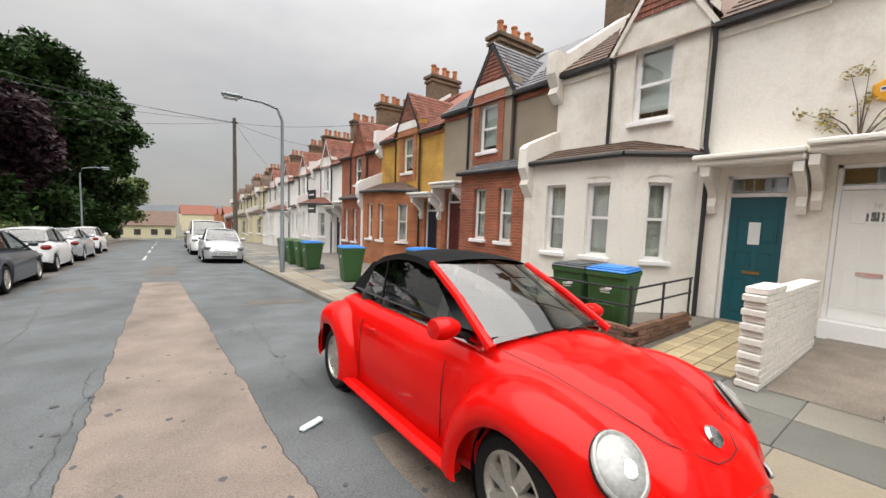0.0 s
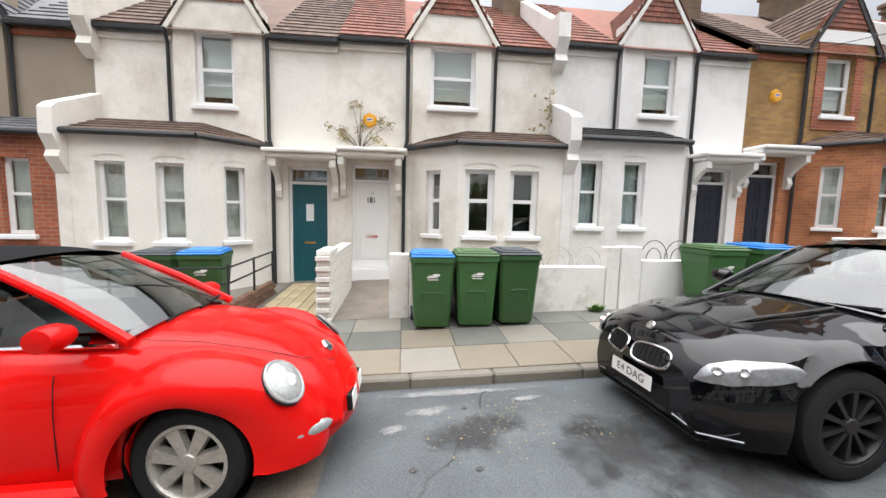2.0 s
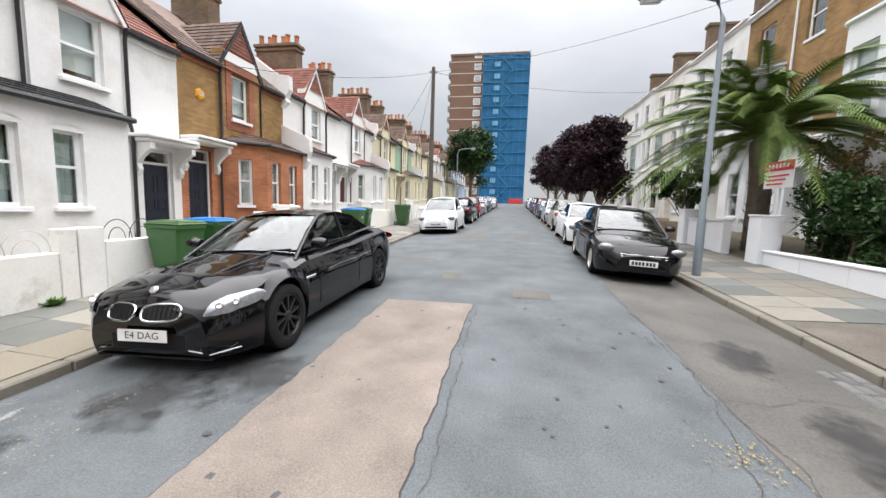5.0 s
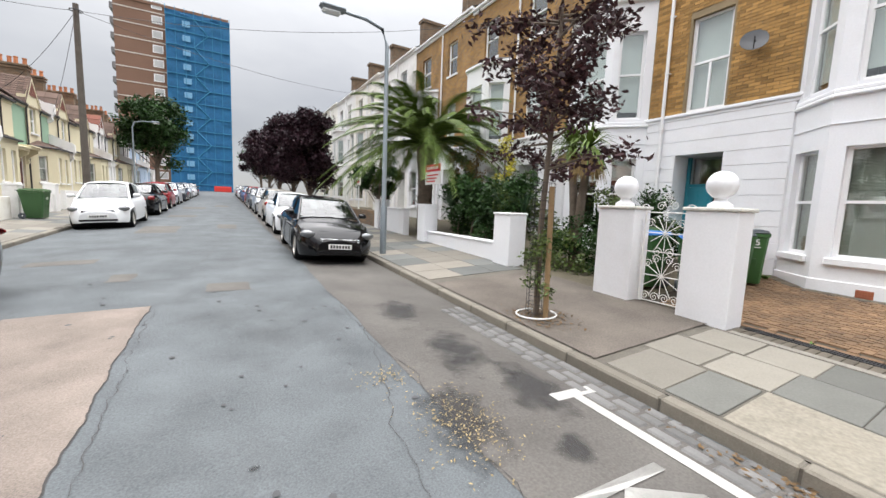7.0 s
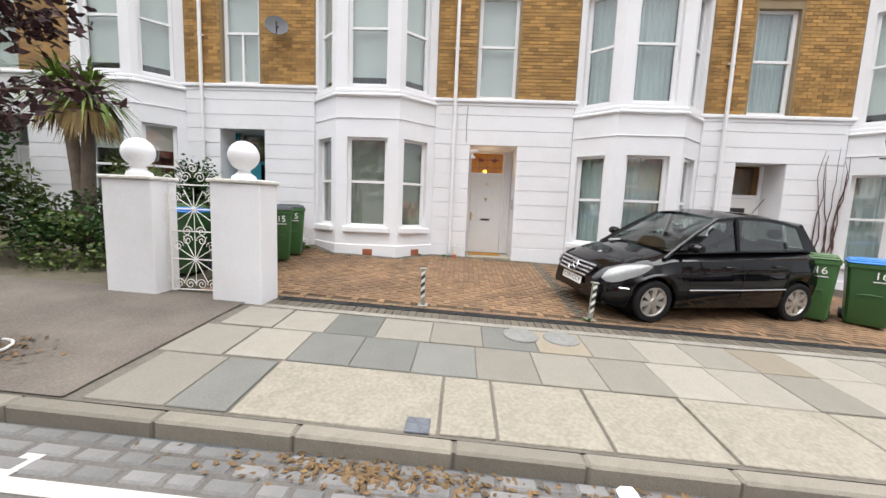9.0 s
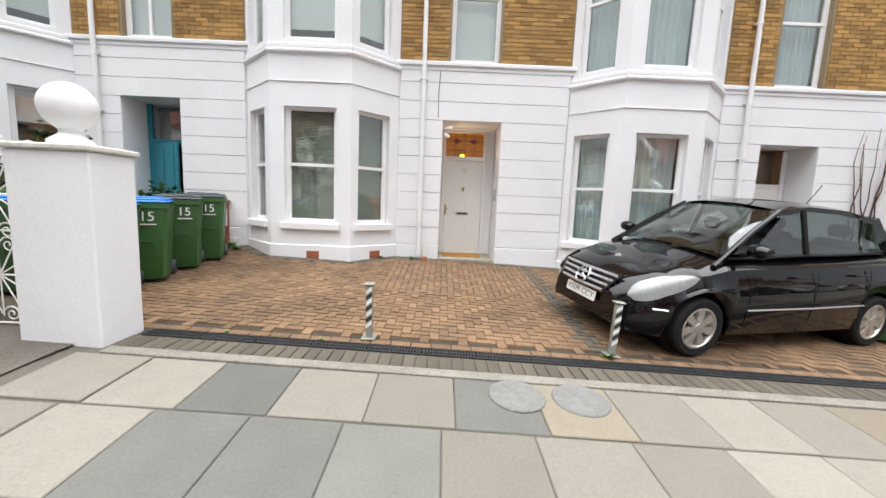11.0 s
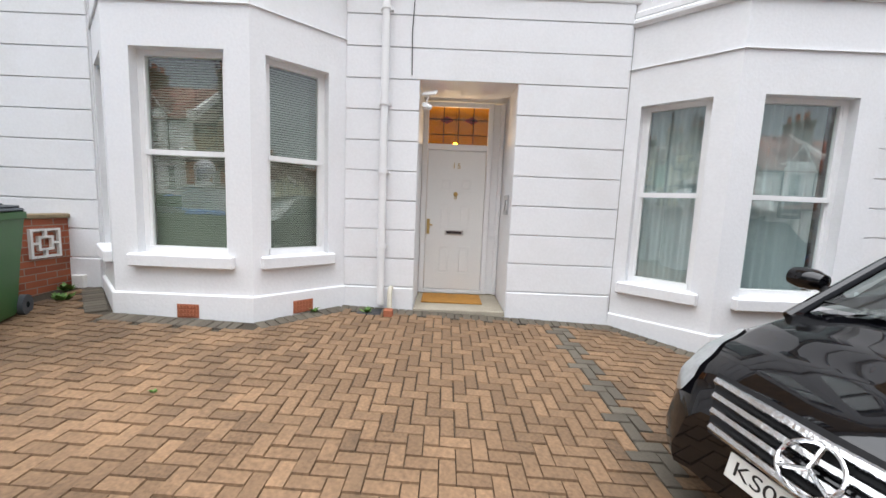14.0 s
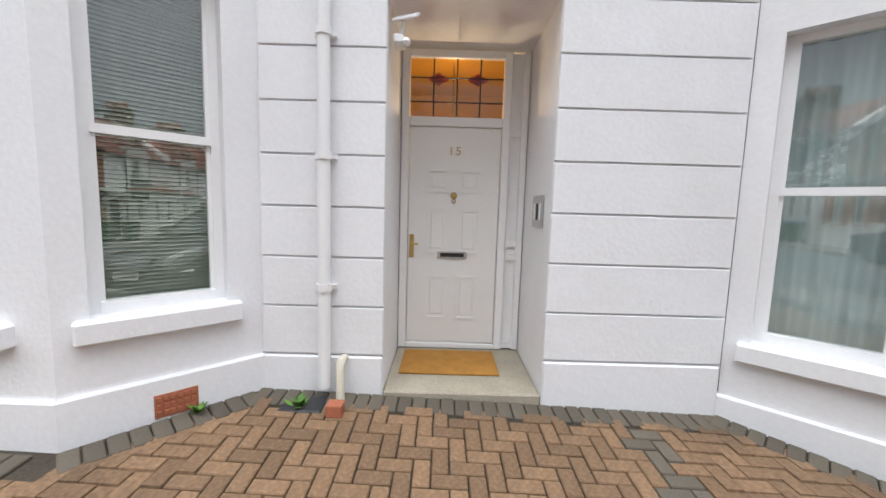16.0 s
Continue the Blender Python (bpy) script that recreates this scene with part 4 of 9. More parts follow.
    g = Geo()
    for (pa, pb) in ((e[0], e[1]), (e[1], e[2])):
        g.tube([Vector(pa) + Vector((-0.02, 0, -0.03)), Vector(pb) + Vector((-0.02, 0, -0.03))], 0.055, 8)
    part("bay_gutter", g, M_BLACK_GUT, h, smooth=40)
    # entrance beside the bay
    d0, d1 = (3.68, 4.44)
    zf = land(FX_E, ybay) + 0.1
    ztop = 2.5 + dz
    g = Geo()
    w.fill(g, P[2][0], HW, zb, 2.6 + dz, [(d0 - 0.04, d1 + 0.04, zb, ztop)], 0.28)
    part("porch_wall", g, s["bay"], h)
    if detail:
        g = Geo()
        w.box(g, d0 - 0.04, d0 + 0.01, -0.22, -0.1, zf, ztop)
        w.box(g, d1 - 0.01, d1 + 0.04, -0.22, -0.1, zf, ztop)
        w.box(g, d0 + 0.01, d1 - 0.01, -0.22, -0.1, 2.14 + dz, 2.2 + dz)
        w.box(g, d0 - 0.04, d1 + 0.04, -0.22, -0.1, ztop - 0.05, ztop)
        w.box(g, d0 - 0.04, d1 + 0.04, -0.26, 0.06, zb, zf)
        part("door_frame", g, M_UPVC, h)
    pn = [(0.1, 0.34, 0.2, 0.8), (0.42, 0.66, 0.2, 0.8), (0.1, 0.34, 0.95, 1.25), (0.42, 0.66, 0.95, 1.25), (0.1, 0.34, 1.38, 1.85), (0.42, 0.66, 1.38, 1.85)]
    dm, dl = door or (M_DARKMETAL, "dark front door")
    leaf = panel_door(h, w, d0 + 0.012, d1 - 0.012, zf + 0.005, 2.135 + dz, -0.13, dm, dl, pn if detail else [])
    g = Geo()
    w.box(g, d0 + 0.01, d1 - 0.01, -0.17, -0.165, 2.2 + dz, ztop - 0.05)
    part("fanlight", g, M_GLASS, h)
    # board behind door and fanlight with the indoor gloom in its colour
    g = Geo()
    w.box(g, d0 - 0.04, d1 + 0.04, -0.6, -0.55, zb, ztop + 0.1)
    part("room_wall", g, M_DIM_INSIDE, h)
    # porch roof slab and its brackets
    g = Geo()
    w.cbox(g, 3.3, HW - 0.002, 0.001, 0.62, 2.72 + dz, 2.8 + dz, 0.02)
    w.cbox(g, 3.36, HW - 0.002, 0.001, 0.55, 2.62 + dz, 2.718 + dz, 0.03)
    part("porch_roof", g, s.get("porch", s["trim"]), h)
    for u in ((3.42, HW - 0.14) if detail else (3.42,)):
        g = Geo()
        prof = [(0.0, 1.85), (0.08, 1.85), (0.14, 1.98), (0.1, 2.12), (0.2, 2.26), (0.38, 2.4), (0.5, 2.46), (0.5, 2.61), (0.0, 2.61)]
        n = len(prof)
        g.add([w.p(uu, d + 0.001, z + dz) for uu in (u, u + 0.12) for d, z in prof], [tuple(range(n)), tuple(range(n, 2 * n))] + [(i, (i + 1) % n, n + (i + 1) % n, n + i) for i in range(n)])
        part("bracket", g, s.get("porch", s["trim"]), h, "scrolled porch bracket")
    return h, w, leaf


def party_wall(y, dz, material=M_WHITE2):
    """Raised coping and scrolled corbels where two pairs meet."""
    h = thing("party_wall", "white raised party wall with scrolled corbel", "wall", "party walls")
    w = Wall((FX_E, y), (0, 1), (-1, 0))
    g = Geo()
    prof = [(-3.6, 7.95), (-0.1, 5.6), (0.34, 5.55), (0.36, 5.05), (0.2, 4.75), (0.26, 4.6), (0.1, 4.45), (0.0, 4.4), (-3.6, 4.4)]
    g.v = [w.p(u, d, z + dz) for u in (-0.13, 0.13) for d, z in prof]
    n = len(prof)
    g.f = [tuple(range(n)), tuple(range(n, 2 * n))] + [(i, (i + 1) % n, n + (i + 1) % n, n + i) for i in range(n)]
    part("coping", g, material, h)
    g = Geo()
    prof = [(0.0, 3.75), (1.05, 3.3), (1.16, 3.2), (1.18, 2.75), (1.05, 2.5), (1.1, 2.38), (0.98, 2.2), (0.9, 2.1), (0.9, -1.0), (0.0, -1.0)]
    g.v = [w.p(u, d, z + dz) for u in (-0.115, 0.115) for d, z in prof]
    n = len(prof)
    g.f = [tuple(range(n)), tuple(range(n, 2 * n))] + [(i, (i + 1) % n, n + (i + 1) % n, n + i) for i in range(n)]
    part("wing", g, material, h)
    return h


def chimney(x, y, z0, top, ln, pots, material, group="chimneys"):
    h = thing("chimney_stack", "sooty brick chimney stack with terracotta pots", "chimney", group, (0, 0, 0))
    g = Geo()
    g.cbox(x - ln / 2, x + ln / 2, y - 0.3, y + 0.3, z0, top, 0.01)
    g.cbox(x - ln / 2 - 0.06, x + ln / 2 + 0.06, y - 0.36, y + 0.36, top - 0.32, top - 0.2, 0.01)
    g.cbox(x - ln / 2 - 0.1, x + ln / 2 + 0.1, y - 0.4, y + 0.4, top - 0.12, top + 0.02, 0.01)
    part("stack", g, material, h)
    for i in range(pots):
        px = x + (i - (pots - 1) / 2) * ln / max(pots, 1)
        g = Geo().lathe([(0.13, 0), (0.12, 0.1), (0.105, 0.4), (0.13, 0.42), (0.13, 0.48), (0.09, 0.48), (0.085, 0.2)], 10, Matrix.Translation((px, y + (0.1 if i % 2 else -0.1), top + 0.02)))
        part("chimney_pot", g, M_POT, h, smooth=40)
    return h


D_TEAL = mat("dark_teal_door", (0.008, 0.085, 0.105), 0.4, var=0.1)
D_RED = mat("maroon_door", (0.09, 0.015, 0.012), 0.4)
D_NAVY = mat("navy_door", (0.012, 0.016, 0.03), 0.4)
C_PALE = mat("pale_cream_render", (0.66, 0.6, 0.42), 0.8, var=0.06, scale=0.7, fine=30)
C_GREEN = mat("sage_render", (0.28, 0.42, 0.3), 0.8, var=0.06, scale=0.7, fine=30)
C_BLUE = mat("pale_blue_render", (0.45, 0.55, 0.68), 0.8, var=0.06, scale=0.7, fine=30)
W_RED = dict(first=0.4, wall=M_PEBBLE, bay=BR_RED, trim=BR_RED, quoin=BR_RED, roof=M_SLATE, bayroof=M_SLATE, porch=M_WHITE2, flat=True)
W_YEL = dict(wall=BR_YELLOW, bay=BR_ORANGE, trim=BR_ORANGE, quoin=BR_ORANGE, roof=M_TILE, bayroof=M_TILE_D, porch=M_WHITE2)
W_STK = dict(wall=BR_STOCK, bay=BR_ORANGE, trim=BR_RED, quoin=BR_RED, roof=M_TILE_D, bayroof=M_TILE_D, porch=M_WHITE2)
W_WHT = dict(wall=M_WHITE2, bay=M_WHITE2, trim=M_WHITE2, roof=M_TILE, bayroof=M_TILE)
W_CRM = dict(wall=C_PALE, bay=C_PALE, trim=C_PALE, roof=M_TILE_D)
W_GRN = dict(wall=C_GREEN, bay=C_PALE, trim=C_PALE, roof=M_TILE_D)
W_BLU = dict(wall=C_BLUE, bay=C_BLUE, trim=M_WHITE2, roof=M_SLATE)
W_RBK = dict(wall=BR_RED, bay=BR_RED, trim=BR_RED, roof=M_TILE, porch=M_WHITE2)
Y0 = 6.5
PAIRS = {
    0: (dict(upper=(1.9, 2.64, 3.66, 5.1)), dict(roof=M_TILE, gable=M_TILE, dress="", upper=(1.84, 2.82, 3.78, 5.04), low=1.07, lights=((0.5, 1.1), (1.42, 2.02)), bar=0.075, updress="shade"), 0.0, 0.08),
    -1: (W_YEL, W_RED, -0.35, -0.05),
    1: (dict(wall=M_WHITE2, bay=M_WHITE2, trim=M_WHITE2, roof=M_TILE, flat=True, bayroof=M_BLACK_GUT, dress="pleat"), W_STK, 0.28, 0.5),
    -2: (W_WHT, W_RBK, -0.8, -0.6), -3: (W_WHT, W_WHT, -1.25, -1.0), -4: (W_CRM, W_WHT, -1.7, -1.5), -5: (W_CRM, W_CRM, -2.2, -2.0), -6: (W_RBK, W_CRM, -2.7, -2.5),
    2: (W_WHT, W_WHT, 0.72, 0.85), 3: (W_CRM, W_GRN, 1.0, 1.15), 4: (W_CRM, W_CRM, 1.3, 1.45), 5: (W_WHT, W_CRM, 1.6, 1.75), 6: (W_WHT, W_BLU, 1.9, 2.05), 7: (W_BLU, W_WHT, 2.2, 2.35),
}
LABELS = {0: "cream rendered terraced house with ground-floor bay and tiled gable", -1: "brick terraced house with red-tiled gable and brick bay", 1: "terraced house with tiled gable and ground-floor bay"}
east_doors = {}
for p, (sa, sb, za, zc) in PAIRS.items():
    ya = Y0 - 2 * HW * p
    det = 2 if -1 <= p <= 1 else 1 if -3 <= p <= 3 else 0
    lab = LABELS.get(p, "narrow terraced house with gabled upper window and bay")
    da = {0: (D_TEAL, "dark teal panelled front door"), -1: (D_NAVY, "dark front door"), 1: (D_NAVY, "dark front door")}.get(p, (D_NAVY, "dark front door"))
    db = {0: (M_DOORW, "white front door with fan-shaped light"), -1: (D_RED, "maroon front door"), 1: (D_NAVY, "navy front door")}.get(p, (D_RED, "maroon front door"))
    east_doors[(p, 0)] = house_east(ya, -1, za, sa, det, lab, da)
    east_doors[(p, 1)] = house_east(ya - 2 * HW, 1, zc, sb, det, lab, db)
    party_wall(ya, za + 0.05, M_CREAM if p == 0 else M_WHITE2)
    chimney(FX_E + 3.4, ya + 0.3, za + 5, za + 8.7, 1.6, 5, BR_BROWN)
    if p != 0:
        chimney(FX_E + 3.2, ya - HW, za + 5, za + 8.7, 2.2, 6, BR_BROWN)

# ---- kerbs, pavements ----
def strip(name, x0, x1, y0, y1, lift, material, label):
    return structure(name, Geo().grid([[(x, y, land(x, y) + lift) for x in spread(x0, x1, 0.7)] for y in spread(y0, y1, 1.5)]), material, label, smooth=60)


pave_w = strip("pavement_west", -8.5, KERB_W - 0.14, -160, 100, -0.012, M_JOINT, "west pavement of mixed stone and concrete slabs")
pave_e = strip("pavement_east", KERB_E + 0.14, 4.0, -160, 100, -0.012, M_JOINT, "east pavement of buff and grey slabs")
strip("front_gardens_east", 4.0, 7.5, -160, 100, -0.01, mat("front_garden_concrete", (0.18, 0.165, 0.142), 0.92, var=0.25, scale=1.5, fine=40, bump=0.3), "concrete front yards")
strip("front_gardens_west", -13.4, -8.5, -160, -2.0, -0.01, mat("garden_soil", (0.1, 0.085, 0.055), 0.95, var=0.35, scale=3, fine=40, bump=0.6), "soil and gravel front gardens")
forecourt = strip("forecourt", -14.0, -8.5, -2.0, 40, -0.02, mat("dark_sand_joint", (0.05, 0.04, 0.028), 0.98, var=0.4, scale=5, fine=60, bump=0.5), "block-paved forecourt")

# worn surfacing and repairs on the road
M_TAR = mat("tar_seam", (0.04, 0.038, 0.036), 0.8, var=0.3, scale=6, fine=60, bump=0.4)
tan_rows = [(y, a, b - 0.04 * max(0.0, y - 1.0)) for y, a, b in ragged(-4.25, 13.5, -1.63, -0.3, 0.014, 0.06, 3)]
overlay("tar_seam", [(y, a - 0.011, b + 0.011) for y, a, b in tan_rows], 0.003, M_TAR, "dark ragged seam round the repair")
overlay("tan_strip", tan_rows, 0.007, M_PATCH, "long tan strip of worn anti-skid surfacing")
overlay("parking_bay", ragged(-60, 90, -5.75, -3.95, 0.03, 0.5, 5), 0.003, M_ASPHALT2, "older brown parking-bay asphalt")
M_GRAVEL = mat("brown_gravel_repair", (0.165, 0.142, 0.12), 0.95, var=0.45, scale=3, fine=70, bump=1.0, spec=0.2)
overlay("brown_repair", ragged(0.95, 1.9, -0.28, 1.5, 0.012, 0.1, 6), 0.004, M_GRAVEL, "brown gravelly repair beside the parked car")
overlay("brown_repair", ragged(1.905, 3.0, 0.22, 1.5, 0.012, 0.1, 7), 0.004, M_GRAVEL, "brown gravelly repair under the parked car")
for i, (x, y, a, b) in enumerate([(-2.55, -5.1, 0.6, 0.55), (0.2, -8.0, 1.0, 0.5), (-1.0, -6.2, 0.35, 0.6), (-0.6, -14, 1.1, 2.2), (-2.6, -15, 0.6, 1.6), (-0.8, -20, 1.1, 1.2), (0.9, 9.2, 1.3, 0.5), (-3.0, 13, 0.9, 0.6), (-1.2, 17, 0.8, 3.5), (-0.9, -27, 1.2, 2.0), (-2.4, -30, 0.8, 2.0)]):
    overlay("trench_repair", ragged(y - b / 2, y + b / 2, x - a / 2, x + a / 2, 0.02, 0.1, 20 + i), 0.004, mat("faded_trench_repair", (0.12, 0.112, 0.102), 0.95, var=0.32, scale=1.4, fine=50, bump=0.7, spec=0.2), "faded tan trench repair")


def stain_mat(name, col, cover):
    """A stain that thins out unevenly towards its edge."""
    m = mat(name, col, 0.8, var=0.4, scale=5, fine=40, bump=0.1)
    n, l = m.node_tree.nodes, m.node_tree.links
    co, sub, ln, no, ad, mr, tr, mx = [n.new(k) for k in ("ShaderNodeTexCoord", "ShaderNodeVectorMath", "ShaderNodeVectorMath", "ShaderNodeTexNoise", "ShaderNodeMath", "ShaderNodeMapRange", "ShaderNodeBsdfTransparent", "ShaderNodeMixShader")]
    sub.operation, sub.inputs[1].default_value = "SUBTRACT", (0.5, 0.5, 0.5)
    ln.operation = "LENGTH"
    no.inputs["Scale"].default_value, no.inputs["Detail"].default_value, no.inputs["Roughness"].default_value = 3.5, 8, 0.65
    ad.operation = "SUBTRACT"
    l.new(co.outputs["Generated"], sub.inputs[0])
    l.new(sub.outputs["Vector"], ln.inputs[0])
    l.new(co.outputs["Object"], no.inputs["Vector"])
    l.new(no.outputs["Fac"], ad.inputs[0])
    l.new(ln.outputs["Value"], ad.inputs[1])
    mr.inputs["From Min"].default_value, mr.inputs["From Max"].default_value, mr.inputs["To Max"].default_value = 0.08, 0.34, cover
    l.new(ad.outputs[0], mr.inputs["Value"])
    l.new(mr.outputs["Result"], mx.inputs[0])
    l.new(tr.outputs[0], mx.inputs[1])
    l.new(n["Principled BSDF"].outputs[0], mx.inputs[2])
    l.new(mx.outputs[0], n["Material Output"].inputs["Surface"])
    return m


M_OIL = stain_mat("oil_stain", (0.04, 0.039, 0.039), 0.62)
M_CEMENT_S = stain_mat("pale_cement_spill", (0.3, 0.3, 0.295), 0.6)
M_CEMENT = mat("pale_grit", (0.16, 0.155, 0.148), 0.9, var=0.4, scale=7, fine=40, bump=0.2)


def blob(name, x, y, rx, ry, lift, material, label, seed):
    rnd = random.Random(seed)
    a = [rnd.uniform(0.55, 1.3) for _ in range(20)]
    a = [(a[i] * 2 + a[i - 1] + a[(i + 1) % 20]) / 4 for i in range(20)]
    pts = [(x + rx * a[i] * math.cos(i * math.pi / 10), y + ry * a[i] * math.sin(i * math.pi / 10)) for i in range(20)]
    g = Geo()
    g.add([(px, py, road_z(px, py) + lift) for px, py in pts] + [(x, y, road_z(x, y) + lift)], [(i, (i + 1) % 20, 20) for i in range(20)])
    part(name, g, material, road, label)


for i, (x, y, rx, ry) in enumerate([(0.65, -1.2, 0.8, 0.7), (0.15, -1.75, 0.7, 0.8), (1.0, -0.2, 0.5, 0.6), (0.9, -0.95, 0.2, 0.25), (0.4, -0.9, 0.15, 0.12), (-4.7, -1.5, 0.6, 1.1), (-4.95, -0.7, 0.4, 0.7), (-4.0, -0.3, 0.45, 1.0), (-3.9, 0.9, 0.4, 0.7), (-4.6, -3.2, 0.5, 1.0), (-3.2, 0.2, 0.05, 0.06), (-2.6, -0.5, 0.05, 0.05), (-4.6, 0.1, 0.3, 0.25)]):
    blob("oil_stain", x, y, rx, ry, 0.005, M_OIL, "dark oil stain", 40 + i)
for i, (x, y, rx, ry) in enumerate([(1.35, 0.2, 0.12, 0.3), (1.5, -0.7, 0.08, 0.25), (1.1, 0.5, 0.1, 0.14), (1.72, 0.0, 0.08, 1.4)]):
    blob("cement_spill", x, y, rx, ry, 0.006, M_CEMENT_S, "pale dried cement spill", 60 + i)



def crack(xa, ya, xb, yb, seed, wd=0.007):
    """A wandering open crack in the road."""
    rnd = random.Random(seed)
    n = max(6, int(math.hypot(xb - xa, yb - ya) / 0.07))
    dx, dy = xb - xa, yb - ya
    ln = math.hypot(dx, dy)
    nx, ny, off, rows = -dy / ln, dx / ln, 0.0, []
    for i in range(n + 1):
        t = i / n
        off = off * 0.88 + rnd.uniform(-0.03, 0.03)
        x, y, w = xa + dx * t + nx * off, ya + dy * t + ny * off, wd * rnd.uniform(0.3, 1.2)
        rows.append([(x + nx * w * s, y + ny * w * s, road_z(x, y) + 0.0095) for s in (-1, 1)])
    part("road_crack", Geo().grid(rows), M_TAR, road, "dark wandering crack in the asphalt")


for i, q in enumerate([(-0.25, 0.6, 1.7, -0.4), (-1.7, -4.1, -1.75, 6.0), (-3.9, -9.0, -3.95, 2.0), (-1.6, -4.3, -4.6, -5.4), (-0.3, -4.4, 1.6, -4.9), (-3.2, 1.5, -3.95, -2.6), (-2.0, -7.0, -2.9, -14), (0.3, -1.6, -0.25, -3.4), (-5.3, -2.4, -3.9, -2.1), (-2.6, 3.0, -3.0, 11.0), (0.1, 4.2, 0.0, 11.0), (-4.9, 3.3, -4.2, 8.0)]):
    crack(*q, 80 + i, 0.003 if i % 3 else 0.0045)
rnd = random.Random(17)
spots = Geo()
for _ in range(260):
    x, y, r = rnd.uniform(-4.0, 1.6), rnd.uniform(-12, 8), rnd.uniform(0.008, 0.035)
    spots.add([(x + r * rnd.uniform(0.6, 1.2) * math.cos(a), y + r * rnd.uniform(0.6, 1.2) * math.sin(a), road_z(x, y) + 0.009) for a in [i * 0.785 for i in range(8)]], [tuple(range(8))])
tagged(part("tar_spots", spots, mat("tar_spot", (0.06, 0.06, 0.062), 0.8), road), kind="stuff")
M_LINE = mat("road_paint", (0.42, 0.41, 0.385), 0.7, var=0.12, scale=8, fine=60, bump=0.2, stain=(0.3, 0.28, 0.26), stain_amt=0.5)


def paint(name, x0, x1, y0, y1, label):
    g = Geo().grid([[(x, y, road_z(x, y) + 0.008) for x in (x0, (x0 + x1) / 2, x1)] for y in spread(y0, y1, 0.5)])
    part(name, g, M_LINE, road, label)


paint("bay_end_bar", -5.5, -4.98, -0.5, -0.38, "white painted end of a parking bay")
paint("bay_line", -5.28, -5.17, -0.379, 9.0, "white painted line")
for i in range(8):
    paint("centre_dash", -2.0, -1.9, 22 + i * 6, 25 + i * 6, "white centre dash")
for ch, y in (("K", 0.68), ("E", 1.35), ("E", 2.0), ("P", 2.65)):
    tw = number(ch, road, (-4.5, y, road_z(-4.5, y) + 0.011), 1.05, M_LINE, (0, -2.5, 90), "road_letter", 0.0005)
    flat = tw.matrix_basis @ Matrix.Diagonal((0.78, 1.2, 1, 1))
    for v in tw.data.vertices:
        q = flat @ v.co
        v.co = (q.x, q.y, road_z(q.x, q.y) + 0.012)
    tw.matrix_basis = Matrix()


def slab_at(mesh, parent, name, x, y, zf=land, lift=0.0, jit=None, scale=(1, 1, 1)):
    dx, dy = (zf(x + 0.05, y) - zf(x - 0.05, y)) * 10, (zf(x, y + 0.05) - zf(x, y - 0.05)) * 10
    ob = new(name, mesh)
    ob.parent = parent
    t = jit.uniform(-0.006, 0.006) if jit else 0
    ob.matrix_basis = Matrix.Translation((x, y, zf(x, y) + lift + (jit.uniform(-0.002, 0.003) if jit else 0))) @ Euler((math.atan(dy) + t, -math.atan(dx) - t, 0)).to_matrix().to_4x4() @ Matrix.Diagonal((*scale, 1))
    return ob


SIZES = {}


def tile_mesh(sx, sy, h, material, b=0.006):
    k = (round(sx, 3), round(sy, 3), round(h, 3), material.name)
    if k not in SIZES:
        SIZES[k] = Geo().cbox(-sx / 2, sx / 2, -sy / 2, sy / 2, -h, 0, b).mesh("slab", material)
    return SIZES[k]


jit = random.Random(11)
# near slabs one by one
M_SLAB_Y = mat("buff_slab", (0.215, 0.185, 0.138), 0.88, var=0.14, scale=2.4, fine=45, bump=0.3, per_obj=0.14, stain=(0.14, 0.115, 0.08), stain_amt=0.5)
row1 = "BGGGBBBBBBBBBB"
row2 = "BGBBGYBBBYBBBB"
for r, (xa, xb, cols, ystart) in enumerate(((-7.42, -6.74, row1, -0.1), (-8.05, -7.435, row2, 0.0))):
    y = ystart
    for c in cols:
        wd = jit.choice((0.57, 0.58, 0.6))
        mm = {"B": M_SLAB, "G": M_SLAB_G, "Y": M_SLAB_Y}[c]
        slab_at(tile_mesh(xb - xa - 0.006, wd - 0.006, 0.05, mm), pave_w, "paving_slab", (xa + xb) / 2, y + wd / 2, jit=jit)
        y += wd
for xa, xb, ya, yb, mm in ((-6.7, -5.92, -0.62, -0.02, M_SLAB), (-7.42, -6.72, -0.72, -0.12, M_SLAB), (-8.05, -7.44, -0.6, -0.01, M_SLAB), (-6.7, -5.92, -0.01, 0.44, M_SLAB_G)):
    slab_at(tile_mesh(xb - xa - 0.006, yb - ya - 0.006, 0.05, mm), pave_w, "paving_slab", (xa + xb) / 2, (ya + yb) / 2, jit=jit)
for ya, yb in ((0.46, 1.93), (1.945, 2.34), (2.355, 3.13), (3.145, 3.95), (3.965, 5.2), (5.215, 6.5), (6.515, 7.8), (7.815, 9.1)):
    slab_at(tile_mesh(0.8, yb - ya - 0.008, 0.05, M_SLAB_C), pave_w, "crossing_slab", -6.32, (ya + yb) / 2, jit=jit)
g = Geo().cbox(-0.085, 0.085, -0.085, 0.085, -0.02, 0.006, 0.004)
cov = slab_at(g.mesh("stopcock_cover", mat("worn_iron", (0.12, 0.13, 0.15), 0.6, 0.4, var=0.4, scale=18, fine=60, bump=0.5)), None, "stopcock_cover", -5.99, 1.79)
tagged(cov, "small dark iron stopcock cover in the pavement", "cover")
